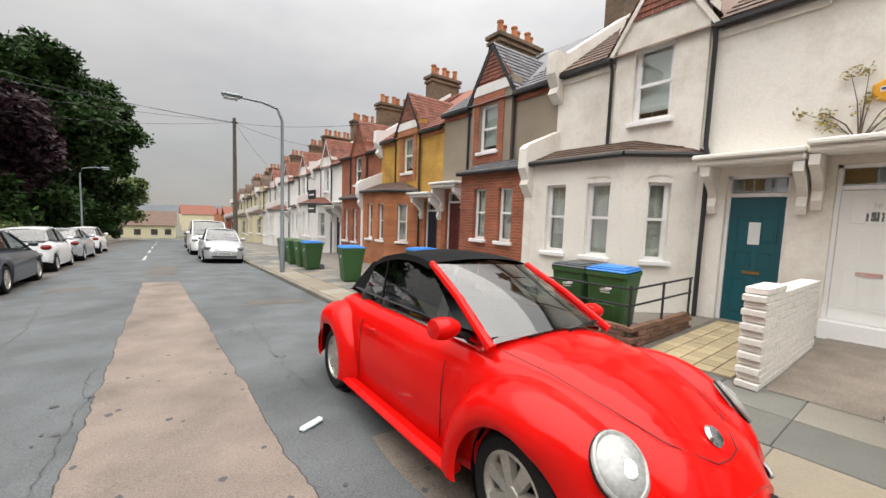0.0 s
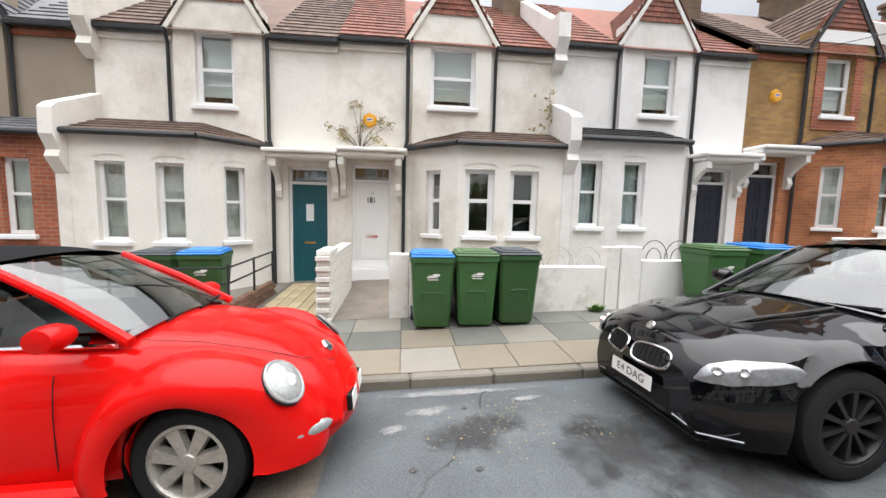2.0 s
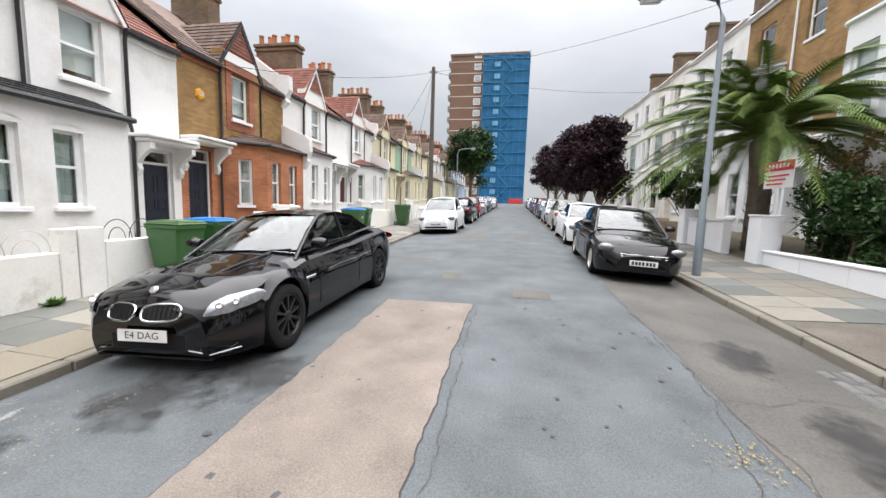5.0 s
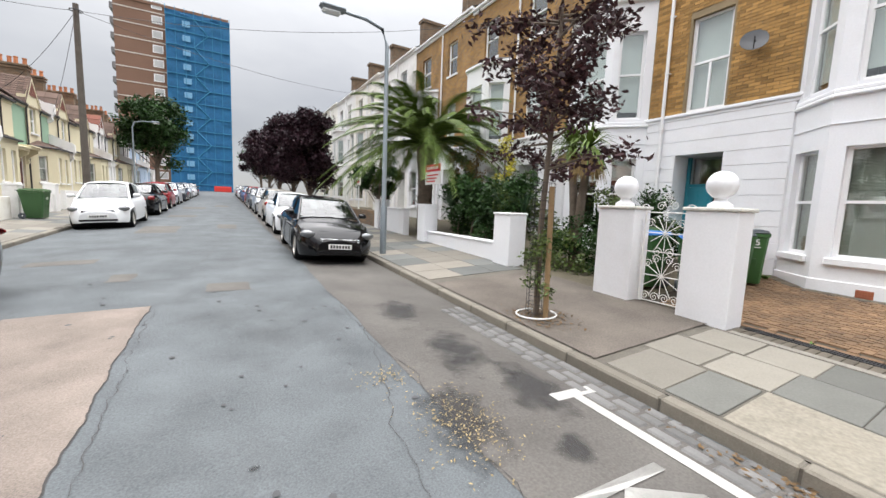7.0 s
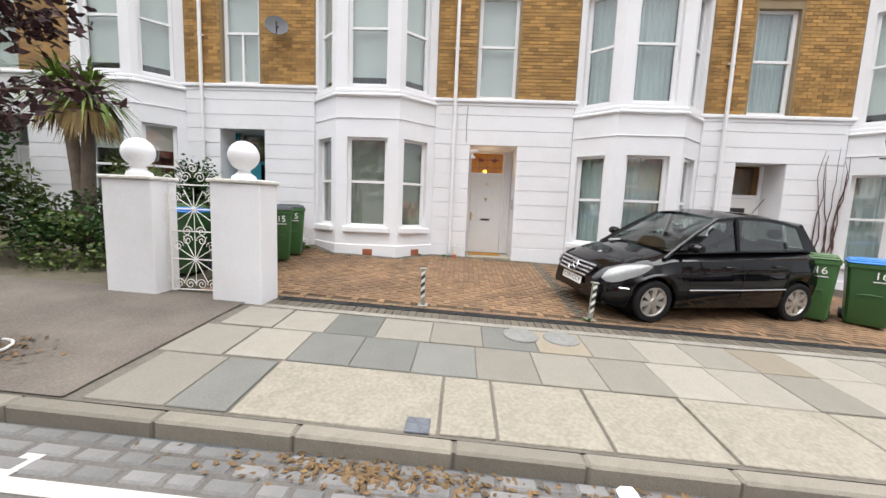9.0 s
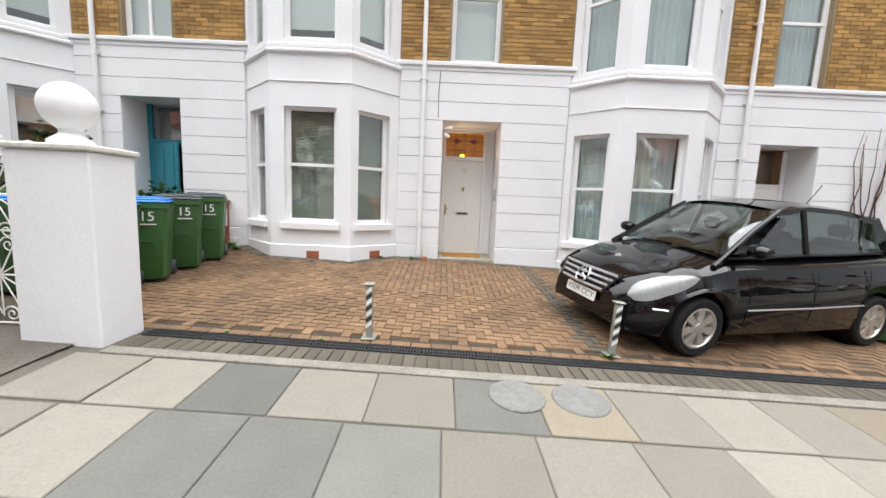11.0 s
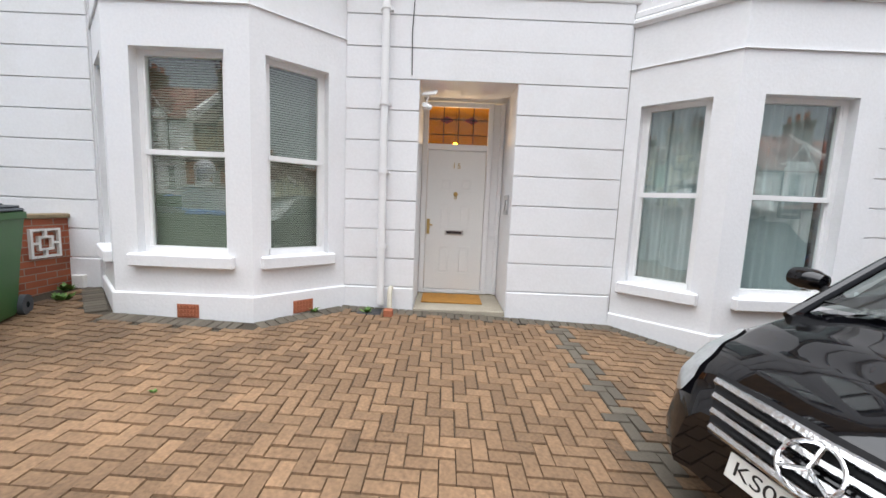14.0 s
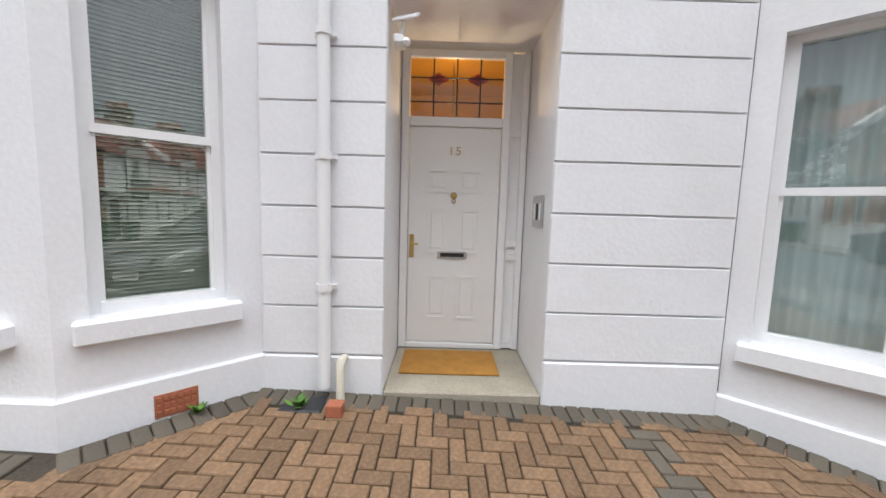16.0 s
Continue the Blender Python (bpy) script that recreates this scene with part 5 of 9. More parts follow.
for y, rx in ((2.78, 0.2), (3.25, 0.2)):
    g = Geo().lathe([(0, 0.012), (rx, 0.012), (rx + 0.01, 0.004), (rx + 0.01, -0.02)], 20)
    o = slab_at(g.mesh("manhole_cover", mat("iron_cover", (0.19, 0.19, 0.18), 0.8, 0.1, var=0.25, scale=12, fine=60, bump=0.6)), None, "manhole_cover", -7.86, y, lift=0.004)
    tagged(o, "round iron manhole cover set in concrete", "cover")
# brown tarmac round the street tree, tree pit
g = Geo().grid([[(x, y, land(x, y) + 0.003) for x in spread(-8.45, -5.9, 0.5)] for y in spread(-4.3, -0.74, 0.5)])
structure("tarmac_infill", g, M_PAVT, "brown tarmac infill in the pavement", pave_w)
# concrete haunch, soldier course, drain
g = Geo()
for y in spread(-0.45, 9, 1.1)[:-1]:
    g.grid([[(x, v, land(-8.1, v) + dz) for x, dz in ((-8.2, -0.05), (-8.198, 0.002), (-8.19, 0.006), (-8.08, 0.006), (-8.072, 0.002), (-8.07, -0.05))]
            for v in spread(y + 0.004, y + 1.08, 0.2)])
structure("haunch", g, mat("cracked_mortar", (0.22, 0.205, 0.175), 0.95, var=0.3, scale=5, fine=40, bump=0.6), "pale cracked mortar edging", pave_w)
for i in range(92):
    slab_at(tile_mesh(0.25, 0.094, 0.05, M_BLOCK_G), forecourt, "edging_block", -8.335, -0.42 + i * 0.103, jit=jit)
M_GRATE = mat("black_plastic_grate", (0.022, 0.023, 0.025), 0.55, var=0.3, scale=6, fine=50, bump=0.2)
drain = thing("channel_drain", "black slotted channel drain across the forecourt edge", "drain")
for y in spread(-0.45, 9.05, 0.5)[:-1]:
    g = Geo()
    lie = Matrix.Translation((0, y, land(-8.57, y) + 0.004)) @ Matrix.Rotation(math.atan2(land(-8.57, y + 0.5) - land(-8.57, y), 0.5), 4, "X")
    for xx in (-8.645, -8.575, -8.505):
        g.box(xx, xx + 0.014, 0.003, 0.497, -0.03, 0, lie)
    for q in range(18):
        g.box(-8.63, -8.506, 0.008 + q * 0.027, 0.021 + q * 0.027, -0.025, -0.002, lie)
    part("grating", g, M_GRATE, drain)
# block paving, herringbone
far_b, far_g = Geo(), Geo()
a = 0.0955
bm_h, bm_v = tile_mesh(2 * a - 0.008, a - 0.008, 0.05, M_BLOCK), tile_mesh(a - 0.008, 2 * a - 0.008, 0.05, M_BLOCK)
gr_h, gr_v = tile_mesh(2 * a - 0.008, a - 0.008, 0.05, M_BLOCK_G), tile_mesh(a - 0.008, 2 * a - 0.008, 0.05, M_BLOCK_G)


def in_bay(x, y):
    for k in range(-1, 3):
        u = abs(y - (-0.14 + 6.04 * k))
        if u < 1.43 and x < FX_W + min(0.73, (1.43 - u) * 0.7 / 0.71):
            return True
    return x < FX_W


for i in range(0, 48):
    for j in range(-18, 103):
        q = (i - j) % 4
        if q not in (0, 3):
            continue
        sx, sy = (2 * a, a) if q == 0 else (a, 2 * a)
        x, y = -8.66 - i * a - sx / 2, j * a + sy / 2
        if in_bay(x - 0.2, y) or in_bay(x - 0.14, y + 0.14) or in_bay(x - 0.14, y - 0.14) or y < -1.75 or x > -8.81:
            continue
        grey = 3.69 < y < 3.9
        if 1.3 < y < 3.85 and -12.6 < x < -10.4:
            slab_at((gr_h if q == 0 else gr_v) if grey else (bm_h if q == 0 else bm_v), forecourt, "block_paver", x, y, jit=jit)
        else:
            z = land(x, y) + jit.uniform(-0.002, 0.003)
            t = 0.034 / 2 * sy
            hx, hy = sx / 2 - 0.004, sy / 2 - 0.004
            gg = far_g if grey else far_b
            gg.add([(x - hx, y - hy, z + t), (x + hx, y - hy, z + t), (x + hx, y + hy, z - t), (x - hx, y + hy, z - t), (x - hx - 0.003, y - hy - 0.003, z - 0.02), (x + hx + 0.003, y - hy - 0.003, z - 0.02), (x + hx + 0.003, y + hy + 0.003, z - 0.02), (x - hx - 0.003, y + hy + 0.003, z - 0.02)], [(0, 1, 2, 3), (0, 1, 5, 4), (1, 2, 6, 5), (2, 3, 7, 6), (3, 0, 4, 7)])
front = []
for k in range(0, 2):
    front += [(FX_W + d, -0.14 + 6.04 * k + u) for u, d in ((-1.425, 0.0), (-0.7, 0.73), (0.7, 0.73), (1.425, 0.0))]
for (xa, ya), (xb, yb) in zip(front, front[1:]):
    ln = math.hypot(xb - xa, yb - ya)
    for q in range(int(ln / 0.0955)):
        t = (q + 0.5) * 0.0955 / ln
        nx, ny = (yb - ya) / ln, -(xb - xa) / ln
        px, py = xa + (xb - xa) * t + nx * 0.13, ya + (yb - ya) * t + ny * 0.13
        b = slab_at(gr_h, forecourt, "border_block", px, py, jit=jit)
        b.matrix_basis = b.matrix_basis @ Matrix.Rotation(math.atan2(ny, nx), 4, "Z")
for q in range(108):
    slab_at(bm_v, forecourt, "edge_block", -8.71, -1.6 + q * 0.191, jit=jit)
tagged(part("block_paver_field", far_b, M_BLOCK_J, forecourt, "herringbone clay block paving"), kind="stuff")
tagged(part("grey_paver_field", far_g, M_BLOCK_GJ, forecourt, "grey border pavers"), kind="stuff")
# east pavement slabs: buff along the kerb, grey behind
for xa, xb, cols in ((2.02, 2.66, "YYYYBYBYYB"), (2.67, 3.3, "GBGYGGBGGB"), (3.31, 3.93, "GGGGBGGGBG")):
    y, i = -9.0 + (0.2 if xa > 2.5 else 0), 0
    while y < 15:
        wd = 0.63 if xa < 2.5 else 0.66
        mm = {"B": M_SLAB, "G": M_SLAB_G, "Y": M_SLAB_Y}[cols[i % 10]]
        slab_at(tile_mesh(xb - xa - 0.006, wd - 0.006, 0.05, mm), pave_e, "paving_slab", (xa + xb) / 2, y + wd / 2, jit=jit)
        y, i = y + wd, i + 1
far1, far2 = Geo(), Geo()
for x0, x1, side in ((-8.3, -5.92, 0), (2.02, 3.93, 1)):
    for ya, yb in ((-90, -9.05 if side else -4.35), (15.05 if side else 9.2, 80)):
        n = 3
        y = ya
        while y < yb - 0.7:
            for r in range(n):
                xa, xb = x0 + (x1 - x0) * r / n, x0 + (x1 - x0) * (r + 1) / n
                gg = far1 if jit.random() < 0.6 else far2
                q = [(xa + 0.007, y + 0.007), (xb - 0.007, y + 0.007), (xb - 0.007, y + 0.69), (xa + 0.007, y + 0.69)]
                gg.add([(px, py, land(px, py)) for px, py in q] + [(px, py, land(px, py) - 0.02) for px, py in q], [(0, 1, 2, 3), (0, 1, 5, 4), (1, 2, 6, 5), (2, 3, 7, 6), (3, 0, 4, 7)])
            y += 0.7
tagged(part("far_slabs", far1, mat("slab_field", (0.2, 0.182, 0.152), 0.9, var=0.15, scale=2, fine=40, isl=0.2), pave_e), kind="stuff")
tagged(part("far_grey_slabs", far2, mat("grey_slab_field", (0.125, 0.128, 0.12), 0.9, var=0.15, scale=2, fine=40, isl=0.2), pave_w), kind="stuff")
# kerb stones
for side, xk, sgn in (("west", KERB_W, -1), ("east", KERB_E, 1)):
    kerb = structure("kerb_" + side, Geo().grid([[(xk + sgn * d, y, land(xk, y) - z) for d, z in ((0.012, 0.2), (0.012, 0.012), (0.13, 0.012))] for y in spread(-160, 100, 2)]), M_JOINT, "granite kerb line")
    y = -14.0
    fk = Geo()
    while y < 16:
        ln = jit.choice((0.85, 0.95, 1.05))
        slab_at(tile_mesh(0.14, ln - 0.008, 0.2, M_KERB, 0.018), kerb, "kerb_stone", xk + sgn * 0.07, y + ln / 2, lambda px, py: land(xk + sgn * 0.02, py), jit=jit)
        y += ln
    for ya, yb in ((-120, -14.5), (16.5, 90)):
        for y in spread(ya, yb, 1.0)[:-1]:
            fk.cbox(xk + sgn * 0.005, xk + sgn * 0.14, y + 0.004, y + 0.99, land(xk, y + 0.5) - 0.2, land(xk, y + 0.5), 0.015)
    tagged(part("far_kerb_stones", fk, M_KERB, kerb), kind="stuff")
# granite setts in the west gutter
for r in range(3):
    y = -3.2 + r * 0.05
    while y < 6.2:
        ln, wd = jit.uniform(0.17, 0.3), jit.uniform(0.115, 0.14)
        x = KERB_W + 0.08 + r * 0.145
        slab_at(tile_mesh(0.13, 0.22, 0.05, M_SETT, 0.018), road, "granite_sett", x + jit.uniform(-0.008, 0.008), y + ln / 2, road_z, 0.014 + jit.uniform(-0.004, 0.006), jit, (wd / 0.14, ln / 0.23, 1))
        y += ln + 0.012

# ---- front walls, gates, bins: east ----
def low_wall(name, x, y0, y1, h, material, label, thick=0.2, cope=0.0):
    g = Geo()
    for a0, b0 in zip(spread(y0, y1, 1.6), spread(y0, y1, 1.6)[1:]):
        z = land(x, (a0 + b0) / 2)
        g.cbox(x - thick / 2, x + thick / 2, a0, b0, z - 0.15, fall((y0 + y1) / 2) + 0.05 + h, 0.012)
    ob = solid(name, g, material, label, "wall")
    if cope:
        gc = Geo().cbox(x - thick / 2 - 0.03, x + thick / 2 + 0.03, y0 - 0.01, y1 + 0.01, fall((y0 + y1) / 2) + 0.05 + h + 0.001, fall((y0 + y1) / 2) + 0.05 + h + cope, 0.012)
        part("coping", gc, material, ob)
    return ob


def hoops(y0, y1, x, z, n, label="bent white wire hoop fencing"):
    h = thing("hoop_fence", label, "fence", "hoop fencing")
    for i in range(n):
        c, r = y0 + (y1 - y0) * (i + 0.5) / n, abs(y1 - y0) / n * 0.56
        g = Geo().tube([(x, c + r * math.cos(t), z + 0.3 * math.sin(t) * 1.05) for t in [math.pi * q / 12 for q in range(13)]], 0.007, 6)
        g.tube([(x, c + r * 0.55 * math.cos(t), z + 0.19 * math.sin(t)) for t in [math.pi * q / 10 for q in range(11)]], 0.006, 6)
        part("hoop", g, M_DARKMETAL if "dark" in label else mat("rusty_white_wire", (0.5, 0.46, 0.4), 0.6, 0.3, var=0.3), h, smooth=40)


low_wall("garden_wall", 3.95, -2.75, 0.32, 0.72, M_PEEL, "white wall with peeling paint and exposed stone")
low_wall("wall_pier", 3.95, 0.33, 0.62, 0.95, M_PEEL, "peeling white pier at the path")
low_wall("wall_pier", 3.95, -2.98, -2.76, 0.98, M_PEEL, "stained white end pier")
hoops(-2.7, -0.3, 3.95, fall(-1.2) + 0.77, 5)
low_wall("garden_wall", 3.95, -3.35, -3.0, 0.98, M_WHITE2, "clean white rendered garden wall")
low_wall("garden_wall", 3.95, -5.6, -3.36, 0.72, M_WHITE2, "clean white rendered garden wall")
hoops(-4.25, -3.4, 3.95, fall(-4.5) + 0.77, 2, "dark wire hoops on the wall")
low_wall("garden_wall", 3.95, -12.0, -7.0, 0.9, M_WHITE2, "white rendered front garden wall", cope=0.06)
for y in (-8.2, -11.9, -14.2, -17.5, -21):
    low_wall("wall_pier", 3.95, y - 0.2, y + 0.2, 1.1, M_WHITE2, "white square garden gate pier", 0.4, 0.08)
for i in range(9):
    low_wall("garden_wall", 3.95, -17 - i * 4.7, -13 - i * 4.7, 0.8, M_WHITE2 if i % 3 else M_CREAM, "pale front garden wall")
# white-painted brick wing wall by the two front doors
pier = thing("brick_wing_wall", "white-painted brick wall between the two front paths", "wall")
zz = land(3.9, 1.55)
k = 0
while zz < 1.08:
    xx = 3.75 if k % 2 else 3.7
    while xx < 5.9:
        top = 1.08 if xx < 4.25 else 0.98
        if zz + 0.06 < top:
            b = part("brick", tile_mesh(0.205, 0.2, 0.066, M_PEEL, 0.006), M_PEEL, pier)
            b.matrix_basis = Matrix.Translation((xx + 0.105 + jit.uniform(-0.003, 0.003), 1.55 + jit.uniform(-0.004, 0.004), zz + 0.07))
        xx += 0.215
    zz, k = zz + 0.075, k + 1
g = Geo().box(3.78, 5.8, 1.47, 1.63, land(3.9, 1.55) - 0.1, 0.93)
part("mortar", g, M_PEEL, pier)
# 36: low dark brick wall and rail
M_WALLBR = mat("old_wall_brick", (0.16, 0.085, 0.055), 0.9, var=0.3, scale=4, fine=50, bump=0.5, per_obj=0.3, stain=(0.07, 0.06, 0.04), stain_amt=0.6)
lw = thing("low_brick_wall", "low mossy dark brick garden wall with iron rail", "wall")
for c in range(5):
    zz = land(4.2, 4.5) - 0.02 + c * 0.075
    for i in range(16):
        b = part("brick", tile_mesh(0.1, 0.205, 0.066, M_WALLBR), M_WALLBR, lw)
        b.matrix_basis = Matrix.Translation((3.95, 2.95 + (i + 0.5 * (c % 2)) * 0.215, zz + 0.07))
    for i in range(8):
        b = part("brick", tile_mesh(0.205, 0.1, 0.066, M_WALLBR), M_WALLBR, lw)
        b.matrix_basis = Matrix.Translation((4.1 + (i + 0.5 * (c % 2)) * 0.215, 2.9, zz + 0.07))
rail = thing("iron_rail", "black iron handrail on the low wall", "railing")
g = Geo()
for z in (0.75, 0.52):
    g.tube([(3.95, 6.3, z - 0.1), (3.95, 2.92, z), (5.7, 2.86, z + 0.05)], 0.016, 8)
part("bar", g, M_DARKMETAL, rail, smooth=40)
for x, y in ((3.95, 2.92), (3.95, 4.5), (3.95, 6.2), (4.8, 2.88), (5.65, 2.86)):
    part("post", Geo().tube([(x, y, 0.2), (x, y, 0.8)], 0.018, 8), M_DARKMETAL, rail, smooth=40)
# buff-tiled path and tan path
g = Geo().grid([[(x, y, land(x, y) + 0.004) for x in spread(3.85, 6.7, 0.6)] for y in (1.68, 2.2, 2.82)])
path1 = structure("path_36", g, M_JOINT, "buff block front path")
pm_ = tile_mesh(0.19, 0.19, 0.03, mat("buff_path_block", (0.34, 0.28, 0.17), 0.9, var=0.15, per_obj=0.15), 0.005)
for i in range(13):
    for j in range(5):
        slab_at(pm_, path1, "path_block", 4.0 + i * 0.2, 1.82 + j * 0.2, land, 0.02, jit)
g = Geo().grid([[(x, y, land(x, y) + 0.006) for x in spread(3.85, 6.7, 0.6)] for y in (0.64, 1.0, 1.42)])
structure("path_38", g, mat("worn_path_concrete", (0.2, 0.17, 0.14), 0.92, var=0.3, scale=3, fine=40, bump=0.4), "worn concrete front path")

M_BIN = mat("green_bin_plastic", (0.035, 0.105, 0.03), 0.45, var=0.12, scale=3, fine=60, bump=0.06, per_obj=0.2)
M_BINBLUE = mat("blue_bin_lid", (0.02, 0.2, 0.6), 0.4, var=0.08)
M_BINLID = mat("green_bin_lid", (0.07, 0.14, 0.05), 0.5, var=0.1)
M_BINDARK = mat("dark_bin_lid", (0.06, 0.07, 0.08), 0.5, var=0.1)
M_STICK = mat("white_sticker", (0.75, 0.75, 0.73), 0.6, var=0.05)


def wheelie_bin(x, y, turn, lid, zf=land, text="", mark=True, label=""):
    """A 240-litre bin; its front faces local -y."""
    z = zf(x, y)
    b = thing("wheelie_bin", label or "green plastic wheelie bin with closed lid", "bin", "wheelie bins")
    g = Geo()
    rows = []
    for zz, wx, yf, yr in ((0.03, 0.22, -0.23, 0.2), (0.06, 0.235, -0.25, 0.22), (0.55, 0.26, -0.29, 0.28), (0.92, 0.285, -0.325, 0.34), (0.925, 0.3, -0.345, 0.35), (0.985, 0.3, -0.345, 0.35)):
        c = 0.035
        rows.append([(-wx + c, yf, zz), (wx - c, yf, zz), (wx, yf + c, zz), (wx, yr - c, zz), (wx - c, yr, zz), (-wx + c, yr, zz), (-wx, yr - c, zz), (-wx, yf + c, zz), (-wx + c, yf, zz)])
    g.grid(rows)
    g.quad(*rows[0][:8])
    body = part("body", g, M_BIN, b, smooth=30)
    g = Geo()
    g.cbox(-0.29, 0.29, -0.355, 0.33, 0.987, 1.02, 0.015)
    g.cbox(-0.27, 0.27, -0.32, 0.3, 1.0205, 1.045, 0.02)
    g.cbox(-0.2, 0.2, -0.26, 0.2, 1.0455, 1.06, 0.012)
    part("lid", g, lid, b, "blue lid" if lid is M_BINBLUE else "")
    g = Geo().tube([(-0.24, 0.39, 0.98), (0.24, 0.39, 0.98)], 0.016, 8)
    part("handle", g, M_BINDARK, b, smooth=40)
    for sx in (-0.25, 0.25):
        g = Geo().lathe([(0.03, -0.025), (0.1, -0.025), (0.1, 0.025), (0.03, 0.025)], 14, Matrix.Translation((sx, 0.27, 0.1)) @ Matrix.Rotation(radians(90), 4, "Y"))
        part("wheel", g, M_BINDARK, b, smooth=40)
    g = Geo()
    g.cbox(-0.12, 0.12, -0.302, -0.292, 0.5, 0.52, 0.004)
    g.tube([(-0.14, -0.285, 0.36), (-0.13, -0.292, 0.5), (0, -0.297, 0.53), (0.13, -0.292, 0.5), (0.14, -0.285, 0.36)], 0.006, 6)
    part("moulding", g, M_BIN, body)
    if mark:
        g = Geo()
        m = Matrix.Translation((0, -0.312, 0.72)) @ Euler((radians(-4.5), 0, 0)).to_matrix().to_4x4()
        for q, (u0, u1, v0, v1) in enumerate(((-0.08, 0.06, 0.0, 0.012), (-0.06, 0.08, 0.02, 0.03), (0.0, 0.09, 0.03, 0.05), (-0.07, 0.07, -0.03, -0.02))):
            g.box(u0, u1, -0.004, -0.001, v0, v1, m)
        part("emblem", g, M_STICK, body)
    if text:
        nm = number(text, body, (0.08, -0.335, 0.82), 0.16, M_STICK, (85, 0, 0), "bin_number", 0.002)
        g = Geo().box(0.0, 0.17, -0.327, -0.322, 0.72, 0.735)
        part("sticker", g, M_STICK, body)
    b.matrix_world = Matrix.Translation((x, y, z)) @ Matrix.Rotation(radians(turn), 4, "Z")
    return b


wheelie_bin(3.5, 0.03, -90, M_BINBLUE, label="green wheelie bin with blue lid at the wall")
wheelie_bin(3.5, -0.58, -93, M_BINLID, label="green wheelie bin with green lid at the wall")
wheelie_bin(3.52, -1.15, -88, M_BINDARK, mark=False, label="green wheelie bin with dark lid at the wall")
wheelie_bin(3.45, -4.2, -92, M_BINLID)
wheelie_bin(3.45, -4.95, -88, M_BINBLUE, label="green wheelie bin with blue lid")
for y, lid in ((-11.2, M_BINBLUE), (-11.9, M_BINLID), (-17.2, M_BINLID), (10.9, M_BINBLUE), (14.6, M_BINBLUE), (15.6, M_BINLID), (17.0, M_BINLID), (18.4, M_BINLID)):
    wheelie_bin(3.3, y, -90 + jit.uniform(-8, 8), lid)
wheelie_bin(4.35, 3.4, -80, M_BINBLUE, label="green wheelie bin with blue lid inside the wall")
wheelie_bin(4.4, 4.05, -85, M_BINDARK)
wheelie_bin(4.3, 8.6, -85, M_BINBLUE)
wheelie_bin(-9.55, -1.62, 122, M_BINBLUE, text="15", mark=False, label="green wheelie bin with blue lid numbered 15")
wheelie_bin(-10.1, -1.62, 118, M_BINBLUE, text="15", mark=False, label="green wheelie bin with blue lid numbered 15")
wheelie_bin(-10.75, -1.62, 120, M_BINDARK, text="15", mark=False, label="green wheelie bin with grey lid numbered 15")
wheelie_bin(-11.35, -1.62, 116, M_BINDARK, text="15", mark=False, label="green wheelie bin with grey lid numbered 15")
wheelie_bin(-9.4, -2.45, 90, M_BINBLUE, mark=False)
wheelie_bin(-9.9, -2.9, 90, M_BINLID, mark=False)
wheelie_bin(-9.9, 7.75, 50, M_BINLID, text="16", mark=False, label="green wheelie bin numbered 16")
wheelie_bin(-9.75, 8.5, 50, M_BINBLUE, text="16", mark=False, label="green wheelie bin with blue lid numbered 16")

# ---- front walls, gate: west ----
def gate_pillar(y0, y1, x0=-8.62, x1=-8.18, top=1.66):
    h = thing("gate_pillar", "white rendered gate pillar with ball finial", "pillar", "gate pillars")
    z = land(-8.4, (y0 + y1) / 2)
    part("shaft", Geo().cbox(x0, x1, y0, y1, z - 0.1, top, 0.012), M_WHITE, h)
    part("cap", Geo().cbox(x0 - 0.03, x1 + 0.03, y0 - 0.03, y1 + 0.03, top + 0.001, top + 0.05, 0.012), mat("weathered_white_cap", (0.66, 0.65, 0.6), 0.85, var=0.12, scale=6, fine=40, stain=(0.3, 0.28, 0.24), stain_amt=0.6), h)
    c = ((x0 + x1) / 2, (y0 + y1) / 2, top + 0.05)
    part("finial_foot", Geo().lathe([(0.15, 0), (0.15, 0.04), (0.11, 0.07), (0.075, 0.1), (0.075, 0.13), (0.1, 0.15), (0.0, 0.15)], 20, Matrix.Translation(c)), M_WHITE, h, smooth=40)
    prof = [(0.19 * math.sin(t), 0.31 - 0.19 * math.cos(t)) for t in [math.pi * i / 12 for i in range(13)]]
    part("ball", Geo().lathe(prof, 24, Matrix.Translation(c)), M_WHITE, h, "weathered white stone ball", 60)


gate_pillar(-2.62, -1.95)
gate_pillar(-1.18, -0.52)
gate = thing("garden_gate", "white wrought-iron gate with scrolls and rays", "gate")
M_GATE = mat("white_gate_paint", (0.78, 0.77, 0.74), 0.5, var=0.08, scale=20, fine=80, bump=0.05)
gx, gy0, gy1, gz0, gz1 = -8.42, -1.9, -1.23, 0.2, 1.62
g = Geo()
for y in (gy0, gy1):
    g.tube([(gx, y, gz0), (gx, y, gz1)], 0.014, 8)
for z in (gz0, 0.62, 1.0, 1.3, gz1):
    g.tube([(gx, gy0, z), (gx, gy1, z)], 0.009, 8)
part("gate_frame", g, M_GATE, gate, smooth=40)
gc = (gy0 + gy1) / 2
for zc, rr in ((0.62, 0.33), (1.3, 0.26)):
    g = Geo()
    for i in range(12):
        t = 2 * math.pi * i / 12
        g.tube([(gx, gc, zc), (gx, gc + rr * math.cos(t), zc + rr * math.sin(t) * 1.1)], 0.006, 6)
    part("rays", g, M_GATE, gate, smooth=40)


